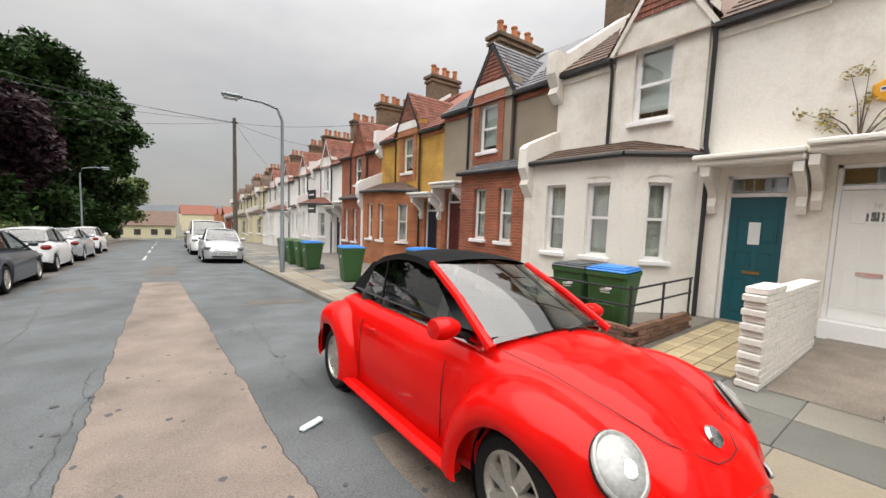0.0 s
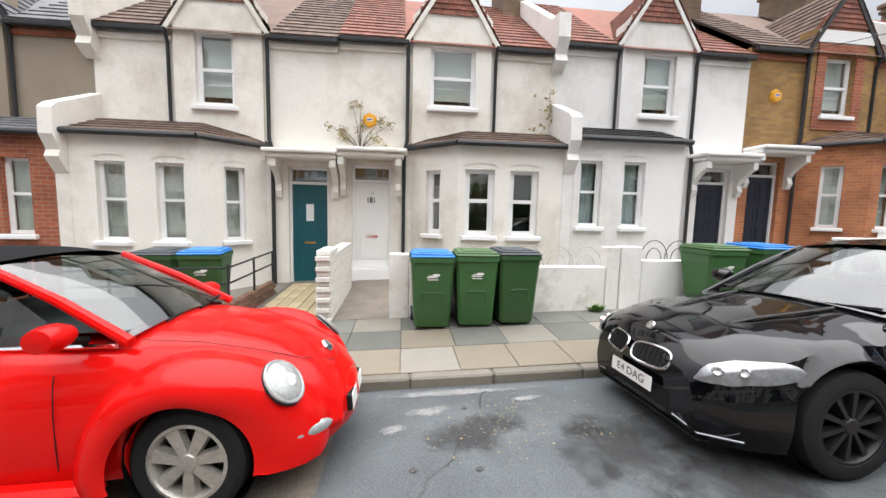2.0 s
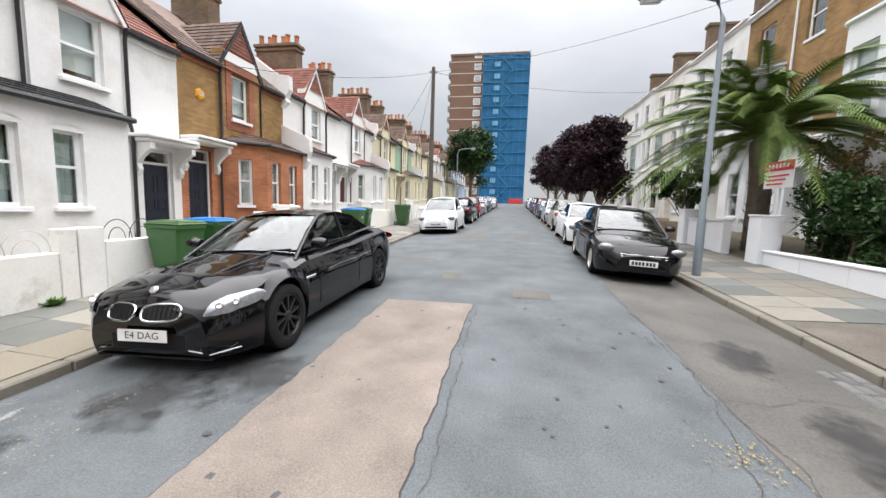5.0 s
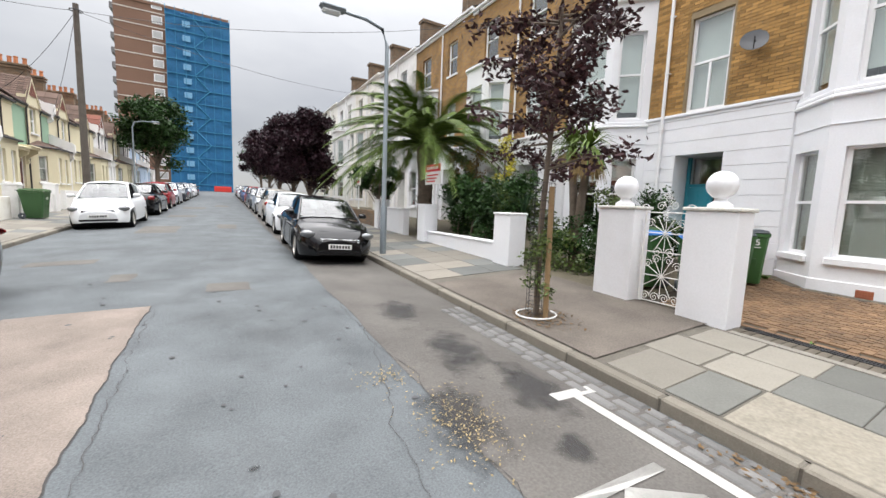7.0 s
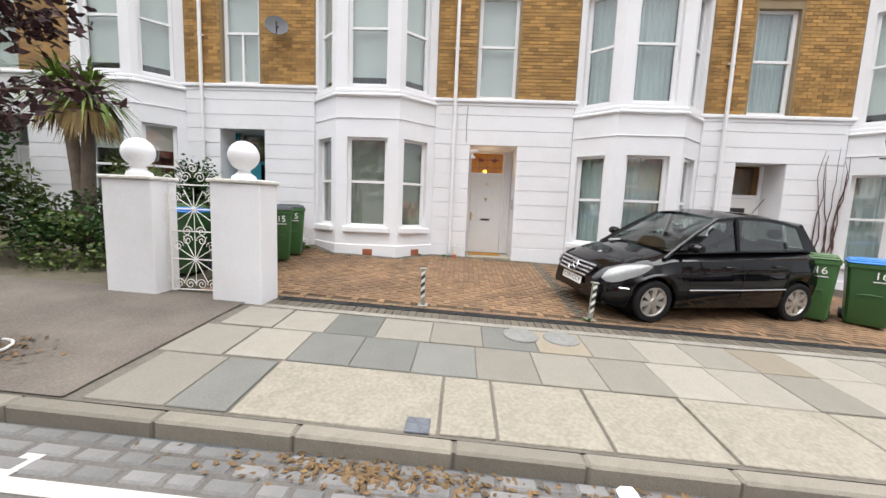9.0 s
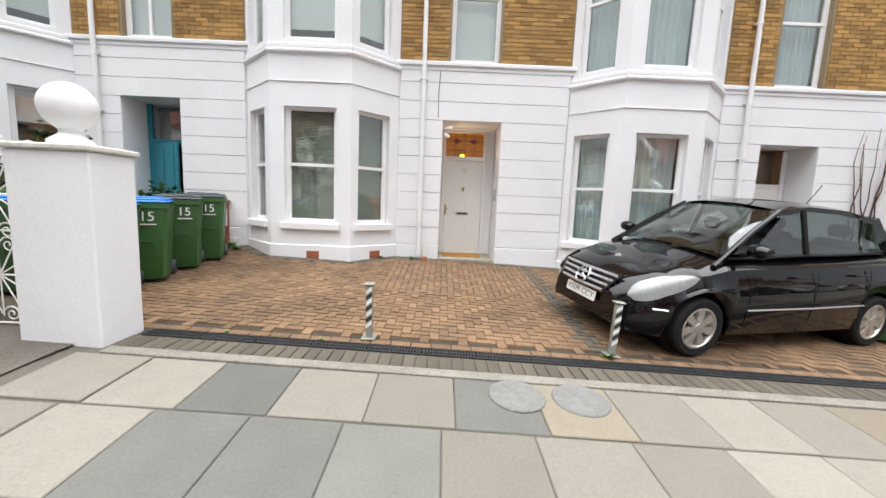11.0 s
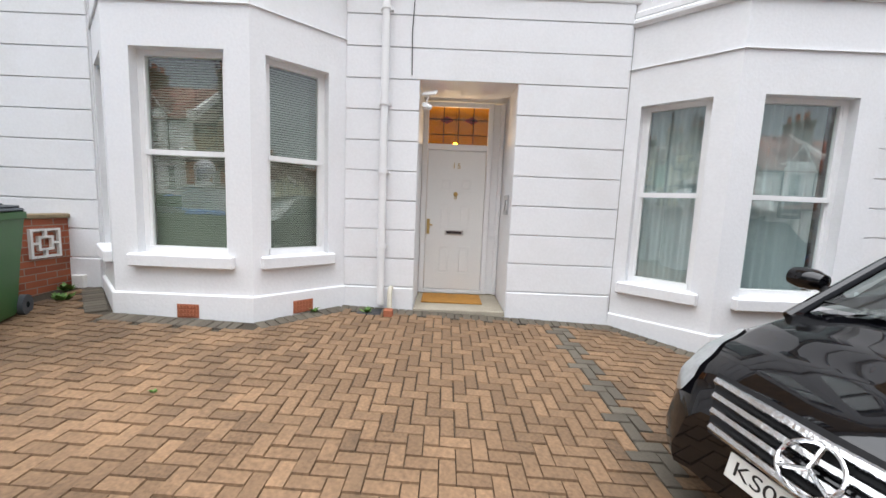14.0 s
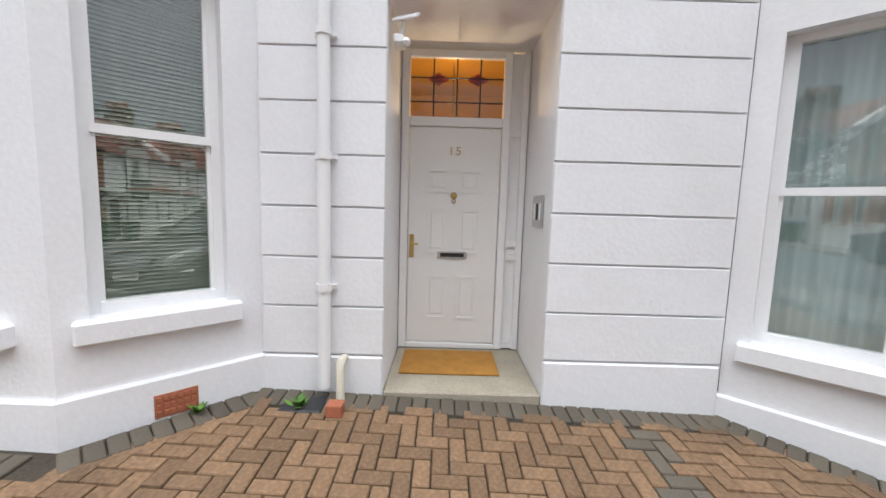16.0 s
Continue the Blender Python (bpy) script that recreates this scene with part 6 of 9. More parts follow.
def scroll(cy, cz, r, sg, n=20):
    return [(gx + 0.006, cy + sg * r * (1 - 0.85 * i / n) * math.cos(i * 0.5), cz + r * (1 - 0.85 * i / n) * math.sin(i * 0.5)) for i in range(n + 1)]


for cy, cz in ((gc - 0.1, 1.0), (gc + 0.1, 1.0), (gc - 0.1, 0.88), (gc + 0.1, 0.88), (gy0 + 0.1, 0.28), (gy1 - 0.1, 0.28), (gc - 0.08, 0.28), (gc + 0.08, 0.28), (gy0 + 0.09, 1.45), (gy1 - 0.09, 1.45), (gc - 0.1, 1.72), (gc + 0.1, 1.72), (gc, 1.84), (gy0 + 0.1, 0.8), (gy1 - 0.1, 0.8), (gy0 - 0.02, 1.68), (gy1 + 0.02, 1.68)):
    g = Geo().tube(scroll(cy, cz, 0.075, 1 if cy < gc else -1), 0.006, 6)
    part("scroll", g, M_GATE, gate, smooth=40)
for i in range(7):
    g = Geo().tube([(gx + 0.02, gy0 - 0.05 + 0.03 * math.cos(q * 0.6), 0.3 + i * 0.19 + 0.06 * math.sin(q * 0.6)) for q in range(10)], 0.006, 6)
    part("side_scroll", g, M_GATE, gate, smooth=40)
# white garden wall and piers of the next garden
for y0, y1 in ((-5.55, -4.95), (-9.75, -9.25), (-14.0, -13.5)):
    low_wall("wall_pier", -8.4, y0, y1, 1.22, M_WHITE, "white square wall pier", 0.5, 0.05)
low_wall("garden_wall", -8.4, -9.24, -5.56, 0.42, M_WHITE, "low white garden wall", 0.24, 0.05)
low_wall("garden_wall", -8.4, -13.49, -11.2, 0.95, M_WHITE, "white garden wall", 0.24, 0.05)
for i in range(12):
    low_wall("garden_wall", -8.4, -18.5 - i * 6, -14.2 - i * 6, 0.7, M_WHITE2 if i % 2 else BR_BROWN, "old front garden wall", 0.24)
fw = thing("brick_side_wall", "red brick boundary wall with pierced screen block", "wall")
part("wall", Geo().box(-12.64, -11.0, -2.05, -1.95, 0.0, 1.2), BR_RED, fw)
part("coping", Geo().cbox(-12.64, -10.98, -2.07, -1.92, 1.201, 1.25, 0.01), M_MORTAR, fw)
g = Geo()
sx, sz = -12.33, 0.93
for u0, u1, v0, v1 in ((-0.16, 0.16, 0.135, 0.16), (-0.16, 0.16, -0.16, -0.135), (-0.16, -0.135, -0.135, 0.135), (0.135, 0.16, -0.135, 0.135),
                       (-0.08, 0.08, 0.055, 0.08), (-0.08, 0.08, -0.08, -0.055), (-0.08, -0.055, -0.055, 0.055), (0.055, 0.08, -0.055, 0.055),
                       (-0.0125, 0.0125, 0.08, 0.135), (-0.0125, 0.0125, -0.135, -0.08), (-0.135, -0.08, -0.0125, 0.0125), (0.08, 0.135, -0.0125, 0.0125)):
    g.box(sx + u0, sx + u1, -1.949, -1.915, sz + v0, sz + v1)
part("screen_block", g, M_WHITE2, fw, "white pierced concrete screen block")
solid("utility_box", Geo().cbox(-12.64, -12.56, -1.9, -1.76, 0.33, 0.53, 0.008), M_WHITE2, "small white plastic service box on the stucco wall", "box")
bw_ = thing("brick_boundary_wall", "red brick wall with white screen blocks", "wall")
part("wall", Geo().box(-12.64, -10.4, 7.78, 7.98, -0.4, 0.62), BR_RED, bw_)
part("coping", Geo().cbox(-12.64, -10.38, 7.74, 8.02, 0.621, 0.67, 0.01), M_MORTAR, bw_)


def bollard(y, hgt, lean):
    b = thing("security_post", "galvanised fold-down parking post with black and white tape", "bollard", "parking posts")
    z = land(-8.78, y)
    m = Matrix.Translation((-8.78, y, z)) @ Euler((radians(lean), radians(-2), 0)).to_matrix().to_4x4()
    mg = mat("galvanised_steel", (0.34, 0.35, 0.31), 0.5, 0.6, var=0.25, scale=12, fine=70, bump=0.2, stain=(0.16, 0.14, 0.08), stain_amt=0.5)
    part("post", Geo().cbox(-0.03, 0.03, -0.03, 0.03, -0.02, hgt, 0.008), mg, b)
    part("cap", Geo().cbox(-0.045, 0.045, -0.05, 0.05, hgt + 0.001, hgt + 0.02, 0.006), mg, b)
    part("base_plate", Geo().cbox(-0.07, 0.07, -0.07, 0.07, 0, 0.015, 0.004), mg, b)
    for i in range(7):
        z0 = 0.1 + i * 0.055
        g = Geo()
        g.add([(0.0315, -0.028, z0), (0.0315, 0.028, z0 + 0.045), (0.0315, 0.028, z0 + 0.085), (0.0315, -0.028, z0 + 0.04)], [(0, 1, 2, 3)])
        part("tape_band", g, M_DARKMETAL if i % 2 else M_STICK, b)
    b.matrix_world = m


bollard(1.52, 0.52, 0.5)
bollard(3.88, 0.52, -4)

# small things at the door
g = Geo().tube([(FX_W + 0.026, 2.03, 2.95), (FX_W + 0.027, 2.02, 3.4), (FX_W + 0.026, 2.04, 3.78)], 0.005, 6)
solid("wall_cable", g, M_DARKMETAL, "thin black cable running down the stucco above the door", "cable", smooth=40)
vine = thing("bare_vine", "leafless reddish-brown vine climbing the white stucco", "plant")
vr = random.Random(23)
for i in range(7):
    pts = [Vector((FX_W + 0.05, 10.25 + vr.uniform(-0.2, 0.2), 0.3))]
    for q in range(9):
        pts.append(pts[-1] + Vector((vr.uniform(-0.004, 0.006), vr.uniform(-0.09, 0.09), vr.uniform(0.18, 0.42))))
    part("vine_stem", Geo().tube(pts, [0.018 - 0.0016 * q for q in range(10)], 6), mat("vine_bark", (0.1, 0.05, 0.035), 0.85, var=0.3), vine, smooth=40)
mat_c = mat("coir_mat", (0.42, 0.2, 0.035), 0.95, var=0.25, scale=12, fine=180, bump=0.8)
solid("doormat", Geo().cbox(-13.38, -12.9, 2.2, 2.98, 0.287, 0.305, 0.006), mat_c, "worn orange coir doormat on the step", "doormat")
g = Geo().tube([(-12.5, 1.86, 0.1), (-12.5, 1.86, 0.5), (-12.52, 1.86, 0.53), (-12.6, 1.86, 0.53)], 0.028, 10)
solid("waste_pipe", g, mat("cream_pipe", (0.6, 0.56, 0.46), 0.5), "short cream waste pipe by the wall", "pipe", smooth=40)
solid("gully", Geo().cbox(-12.56, -12.34, 1.5, 1.78, 0.2, 0.28, 0.01), M_GRATE, "black drain gully with weeds", "drain")
solid("brick_offcut", Geo().cbox(-12.39, -12.3, 1.82, 1.92, 0.26, 0.34, 0.006), M_TERRA, "loose red brick end by the pipe", "brick")
M_WEED = mat("weed_leaf", (0.09, 0.19, 0.03), 0.6, var=0.25, scale=8, fine=40, bump=0, isl=0.3)


def weed(x, y, z, r, n, seed, name="weed", label="small green weed in the joint", m=None):
    rnd = random.Random(seed)
    g = Geo()
    for _ in range(n):
        t, up = rnd.uniform(0, 6.28), rnd.uniform(0.3, 1.0)
        d = Vector((math.cos(t), math.sin(t), up * 1.2)).normalized() * r * rnd.uniform(0.5, 1)
        s = Vector((-math.sin(t), math.cos(t), 0)) * r * 0.22
        o = Vector((x, y, z)) + Vector((rnd.uniform(-r, r), rnd.uniform(-r, r), 0)) * 0.3
        g.add([o, o + d * 0.5 + s, o + d, o + d * 0.5 - s], [(0, 1, 2, 3)])
    return solid(name, g, m or M_WEED, label, "plant", "weeds")


for i, (x, y, r, n) in enumerate([(-12.3, 1.05, 0.09, 14), (-12.42, 1.62, 0.09, 20), (-10.6, 0.55, 0.05, 8), (-8.72, 3.82, 0.09, 16), (-8.65, 1.1, 0.05, 9), (-12.4, -1.8, 0.12, 40), (-12.1, -1.55, 0.12, 40), (-11.8, -1.85, 0.1, 25), (-8.66, 0.2, 0.05, 8)]):
    weed(x, y, land(x, y), r, n, i)
weed(3.8, -2.6, land(3.8, -2.6), 0.17, 60, 77, "wall_weed", "green weed tuft at the wall foot")
M_LITTER = mat("dry_leaf", (0.12, 0.072, 0.03), 0.9, var=0.3, isl=0.4, bump=0)


def litter(name, x0, x1, y0, y1, n, zf, label, seed, m=M_LITTER, size=0.025):
    rnd = random.Random(seed)
    g = Geo()
    for _ in range(n):
        x, y, t, s = rnd.gauss((x0 + x1) / 2, abs(x1 - x0) / 4), rnd.gauss((y0 + y1) / 2, abs(y1 - y0) / 4), rnd.uniform(0, 6.28), size * rnd.uniform(0.5, 1.3)
        c, d = Vector((math.cos(t), math.sin(t), rnd.uniform(-0.3, 0.5))) * s, Vector((-math.sin(t), math.cos(t), rnd.uniform(-0.3, 0.5))) * s * 0.5
        o = Vector((x, y, zf(x, y) + 0.012 + s * 0.3))
        g.add([o - c, o + d, o + c, o - d], [(0, 1, 2, 3)])
    tagged(solid(name, g, m, label, "leaves"), kind="stuff")


litter("fallen_leaves", -5.75, -5.45, 0.6, 2.6, 500, road_z, "dry leaves and moss in the gutter", 1)
litter("fallen_leaves", -5.75, -5.5, 2.6, 5.5, 200, road_z, "dry leaves in the gutter", 2)
litter("fallen_leaves", -4.4, -3.6, -0.9, 0.1, 450, road_z, "yellow leaf litter on the road", 3, mat("straw_litter", (0.26, 0.2, 0.1), 0.9, var=0.3, isl=0.3, bump=0), 0.012)
litter("fallen_leaves", -4.0, -3.5, -1.5, -1.1, 160, road_z, "yellow leaf litter on the road", 4, MATS["straw_litter"], 0.012)
litter("fallen_leaves", 0.6, 1.6, -1.6, 0.6, 320, road_z, "straw-coloured litter by the kerb", 5, MATS["straw_litter"], 0.01)
litter("fallen_leaves", -6.7, -5.95, -2.5, -1.5, 400, land, "brown leaves round the street tree", 6)
litter("gutter_debris", 1.5, 1.85, -3, 8, 350, road_z, "fine pale debris along the kerb", 7, M_CEMENT, 0.014)
g = Geo().cbox(-0.13, 0.09, -0.03, 0.03, 0, 0.04, 0.015, Matrix.Translation((-0.1, 3.42, road_z(-0.1, 3.42) + 0.002)) @ Matrix.Rotation(radians(25), 4, "Z"))
solid("plastic_wrapper", g, mat("pale_blue_plastic", (0.6, 0.72, 0.78), 0.3, var=0.3, scale=20), "crushed pale blue plastic wrapper on the road", "litter")
g = Geo().cbox(-0.07, 0.07, -0.06, 0.06, 0, 0.06, 0.03, Matrix.Translation((-5.62, 3.1, road_z(-5.62, 3.1) + 0.012)))
solid("paper_scrap", g, M_STICK, "crumpled white paper in the gutter", "litter")

# ---- cars ----
def paint_mat(name, col, flake=0.0, coat=0.6, spec=0.1):
    return mat(name, col, 0.35, flake, var=0.03, scale=2, fine=300, bump=0.0, coat=coat, spec=spec)


P_RED = paint_mat("red_car_paint", (0.6, 0.006, 0.005), 0.0, 0.4, 0.02)
P_BLACK = paint_mat("black_car_paint", (0.0025, 0.0025, 0.0035), 0.0, 0.9, 0.01)
P_WHITE = paint_mat("white_car_paint", (0.68, 0.69, 0.7))
P_SILVER = paint_mat("silver_car_paint", (0.45, 0.47, 0.5), 0.5)
P_GREY = paint_mat("grey_car_paint", (0.05, 0.06, 0.075), 0.4)
P_CREAM = paint_mat("champagne_car_paint", (0.5, 0.47, 0.42), 0.4)
P_DRED = paint_mat("dark_red_car_paint", (0.25, 0.015, 0.02))
P_BLUE = paint_mat("blue_car_paint", (0.03, 0.06, 0.16), 0.3)
M_TYRE = mat("tyre_rubber", (0.014, 0.014, 0.015), 0.85, spec=0.2, var=0.2, scale=10, fine=80, bump=0.2)
M_ALLOY = mat("dull_alloy", (0.5, 0.48, 0.44), 0.4, 0.7, var=0.2, scale=14, fine=60, bump=0.05, stain=(0.1, 0.08, 0.06), stain_amt=0.4)
M_BLKALLOY = mat("black_alloy", (0.02, 0.02, 0.02), 0.35, 0.5, var=0.1)
M_CARGLASS = glass_mat("car_glass", (0.36, 0.42, 0.4), 0.0, (0.65, 0.12))
M_CARBLACK = mat("black_trim", (0.009, 0.009, 0.01), 0.5, spec=0.2, var=0.2, scale=10, fine=90, bump=0.1)
M_FABRIC = mat("black_soft_top", (0.01, 0.01, 0.011), 0.95, spec=0.15, var=0.25, scale=6, fine=300, bump=0.4)
M_CHROME = mat("chrome_trim", (0.75, 0.75, 0.76), 0.12, 1.0, var=0.03)
M_LAMP_D = mat("smoked_lamp", (0.14, 0.145, 0.15), 0.2, 0.0, var=0.15, scale=11, fine=30, bump=0.05, coat=1.0)
M_LAMPIN = mat("lamp_reflector", (0.7, 0.7, 0.7), 0.25, 0.6, var=0.1, scale=20)
M_TAIL = mat("tail_lamp_red", (0.2, 0.01, 0.01), 0.2, var=0.1)
M_PLATE = mat("number_plate", (0.75, 0.75, 0.72), 0.4, var=0.03)
M_PLATEY = mat("yellow_number_plate", (0.7, 0.5, 0.03), 0.4, var=0.03)
M_INK = mat("plate_ink", (0.012, 0.012, 0.012), 0.5, var=0.1)
M_SEAT = mat("dark_upholstery", (0.03, 0.03, 0.033), 0.85, var=0.2)


def lerp_at(tab, x):
    for (xa, va), (xb, vb) in zip(tab, tab[1:]):
        if x <= xb:
            t = max(0.0, (x - xa) / (xb - xa))
            t = t * t * (3 - 2 * t) * 0.35 + t * 0.65
            return va + (vb - va) * t
    return tab[-1][1]


def wheel(parent, x, y, r, wd, spokes, rim_mat, side, hub=0.0, wide=0.5, steer=0.0):
    """A wheel at (x, y); side is -1 or 1, the way it faces."""
    m = Matrix.Translation((x, y, r)) @ Matrix.Rotation(radians(steer), 4, "Z") @ Matrix.Rotation(radians(-90 * side), 4, "X")
    rr = r * 0.68
    prof = [(rr, -wd / 2), (r * 0.9, -wd / 2), (r * 0.985, -wd / 2 + 0.02), (r, -wd / 4), (r, wd / 4), (r * 0.985, wd / 2 - 0.02), (r * 0.9, wd / 2), (rr + 0.01, wd / 2 - 0.005), (rr, wd / 2 - 0.02)]
    ty = part("wheel", Geo().lathe(prof, 32, m), M_TYRE, parent, smooth=40)
    g = Geo()
    g.lathe([(rr + 0.008, wd / 2 - 0.012), (rr - 0.012, wd / 2 - 0.008), (rr - 0.025, wd / 2 - 0.03), (rr - 0.03, -wd / 2 + 0.02)], 32, m)
    g.lathe([(0.0, wd / 2 - 0.012), (0.045, wd / 2 - 0.014), (0.062, wd / 2 - 0.03), (0.065, wd / 2 - 0.07)], 16, m)
    for i in range(spokes):
        t = 2 * math.pi * i / spokes + 0.2
        c, s = math.cos(t), math.sin(t)
        ms = m @ Matrix.Rotation(t, 4, "Z")
        w0, w1 = 0.03 * wide * 2, 0.05 * wide * 2
        d = wd / 2 - 0.02
        g.add([ms @ Vector(q) for q in ((0.05, -w0, d), (rr - 0.015, -w1, d), (rr - 0.015, w1, d), (0.05, w0, d), (0.05, -w0 - 0.008, d - 0.04), (rr - 0.015, -w1 - 0.008, d - 0.04), (rr - 0.015, w1 + 0.008, d - 0.04), (0.05, w0 + 0.008, d - 0.04))], [(0, 1, 2, 3), (0, 1, 5, 4), (2, 3, 7, 6), (1, 2, 6, 5)])
    part("rim", g, rim_mat, ty, smooth=30)
    part("brake_disc", Geo().lathe([(0.0, 0.0), (rr - 0.05, 0.0), (rr - 0.05, -0.02)], 24, m), M_CARBLACK, ty)


def plate(parent, x, z, text, tilt, front=True, wide=0.52, yellow=False, yoff=0.0, body_yaw=0):
    """A number plate at the nose (front) or tail."""
    sg = 1 if front else -1
    m = Matrix.Translation((x, yoff, z)) @ Matrix.Rotation(radians(90 * sg), 4, "Z") @ Matrix.Rotation(radians(90 - tilt), 4, "X")
    p = part("number_plate", Geo().cbox(-wide / 2, wide / 2, -0.055, 0.055, -0.004, 0.004, 0.003, m), M_PLATEY if yellow else M_PLATE, parent, "yellow rear plate" if yellow else "white front number plate")
    if text:
        cu = number(text, p, (0, 0, 0), 0.088, M_INK, (0, 0, 0), "plate_letters", 0.0005)
        wdt = max(v.co.x for v in cu.data.vertices) - min(v.co.x for v in cu.data.vertices)
        cu.matrix_basis = m @ Matrix.Translation((0, 0, 0.0055)) @ Matrix.Diagonal((min(1.2, (wide - 0.06) / wdt), 1.0, 1, 1))
    elif text is not None:
        g = Geo()
        for i in range(7):
            g.box(-0.22 + i * 0.063 + (0.01 if i > 3 else 0), -0.175 + i * 0.063 + (0.01 if i > 3 else 0), -0.034, 0.034, 0.0045, 0.006, m)
        part("plate_bars", g, M_INK, p)


def car_place(x, y, heading, zf=road_z, roll_half=0.75, wb=2.6):
    """Pose of a car standing on the slope; heading in degrees, 0 faces +x."""
    f = Vector((math.cos(radians(heading)), math.sin(radians(heading)), 0))
    l = Vector((-f.y, f.x, 0))
    zz = lambda v: zf(v.x, v.y)
    c = Vector((x, y, 0))
    pf, pr, pl, pq = c + f * wb / 2, c - f * wb / 2, c + l * roll_half, c - l * roll_half
    fv = Vector((*(pf - pr).xy, zz(pf) - zz(pr))).normalized()
    lv = Vector((*(pl - pq).xy, zz(pl) - zz(pq))).normalized()
    up = fv.cross(lv).normalized()
    lv = up.cross(fv)
    m = Matrix.Identity(4)
    for i in range(3):
        m[i][0], m[i][1], m[i][2] = fv[i], lv[i], up[i]
    m.translation = (x, y, (zz(pf) + zz(pr) + zz(pl) + zz(pq)) / 4 + 0.002)
    return m


def car_body(spec):
    """Lofted lower body with wheel openings; x forward, y left."""
    g = Geo()
    wb, r = spec["wb"], spec["r"]
    ra = r + spec.get("gap", 0.05)
    xs_ = sorted({*spread(-spec["rear"], spec["front"], 0.09), *[sg * wb / 2 + ra * math.cos(t) for sg in (-1, 1) for t in [math.pi * i / 14 for i in range(15)]]})
    rows = []
    for x in xs_:
        zt, hw, c = lerp_at(spec["deck"], x), lerp_at(spec["half"], x), lerp_at(spec["sill"], x)
        zb = c
        for sg in (-1, 1):
            d = abs(x - sg * wb / 2)
            if d < ra:
                zb = max(zb, r + math.sqrt(ra * ra - d * d))
        zb = min(zb, zt - 0.12)
        sh = spec.get("shoulder", 0.13)
        zs = max(zb + 0.06, zt - sh)
        cr = spec.get("crown", 0.04)
        half = [(hw * 0.8, zb + 0.02), (hw * 0.945, zb), (hw * 0.985, zb + 0.28 * (zs - zb)), (hw, zb + 0.6 * (zs - zb)), (hw * 0.985, zb + 0.86 * (zs - zb)), (hw * 0.965, zs), (hw * 0.92, zs + 0.62 * (zt - zs)), (hw * 0.8, zt - 0.005), (hw * 0.5, zt + cr * 0.6), (hw * 0.2, zt + cr * 0.95), (0, zt + cr)]
        rows.append([(x, y, z) for y, z in half] + [(x, -y, z) for y, z in reversed(half[:-1])])
    g.grid(rows)
    g.quad(*rows[0])
    g.quad(*rows[-1])
    return g


def profile(spec, x):
    """Half section of the body at x, from the sill to the crown, wheel openings left out."""
    zt, hw, zb = lerp_at(spec["deck"], x), lerp_at(spec["half"], x), lerp_at(spec["sill"], x)
    zb = min(zb, zt - 0.12)
    zs, cr = max(zb + 0.06, zt - spec.get("shoulder", 0.13)), spec.get("crown", 0.04)
    return [(hw * 0.8, zb + 0.02), (hw * 0.945, zb), (hw * 0.985, zb + 0.28 * (zs - zb)), (hw, zb + 0.6 * (zs - zb)), (hw * 0.985, zb + 0.86 * (zs - zb)), (hw * 0.965, zs), (hw * 0.92, zs + 0.62 * (zt - zs)), (hw * 0.8, zt - 0.005), (hw * 0.5, zt + cr * 0.6), (hw * 0.2, zt + cr * 0.95), (0, zt + cr)]


def skin_patch(spec, xa, xb, lo, hi, sg, lift=0.008, nx=14, nu=7):
    """An almond-shaped cover lying on the body between xa and xb."""
    rows = []
    for i in range(nx + 1):
        t = i / nx
        x = xa + (xb - xa) * t
        p = profile(spec, x)
        u0, u1 = lo[0] + (lo[1] - lo[0]) * t, hi[0] + (hi[1] - hi[0]) * t
        um, k = (u0 + u1) / 2, (1 - abs(2 * t - 1) ** 3.2) ** 0.6
        row = []
        for j in range(nu + 1):
            u = um + (u1 - u0) * (j / nu - 0.5) * max(k, 0.02)
            a = min(int(u), 9)
            f = u - a
            y, z = p[a][0] + (p[a + 1][0] - p[a][0]) * f, p[a][1] + (p[a + 1][1] - p[a][1]) * f
            e = lift * (1 + 1.5 * (1 - abs(2 * j / nu - 1) ** 2) * k)
            row.append((x + e * 0.9, sg * (y + e * 0.5), z + e * 0.7))
        rows.append(row)
    return Geo().grid(rows)


def patch(g, a, b, c, d, n, mm, bulge):
    """A curved pane between corners a-b (low) and d-c (high)."""
    a, b, c, d = map(Vector, (a, b, c, d))
    nrm = (b - a).cross(d - a).normalized()
    rows = []
    for i in range(n + 1):
        t = i / n
        lo, hi = a.lerp(d, t), b.lerp(c, t)
        rows.append([tuple(lo.lerp(hi, j / mm) + nrm * bulge * (4 * (j / mm) * (1 - j / mm)) * (0.6 + 0.4 * 4 * t * (1 - t))) for j in range(mm + 1)])
    g.grid(rows)


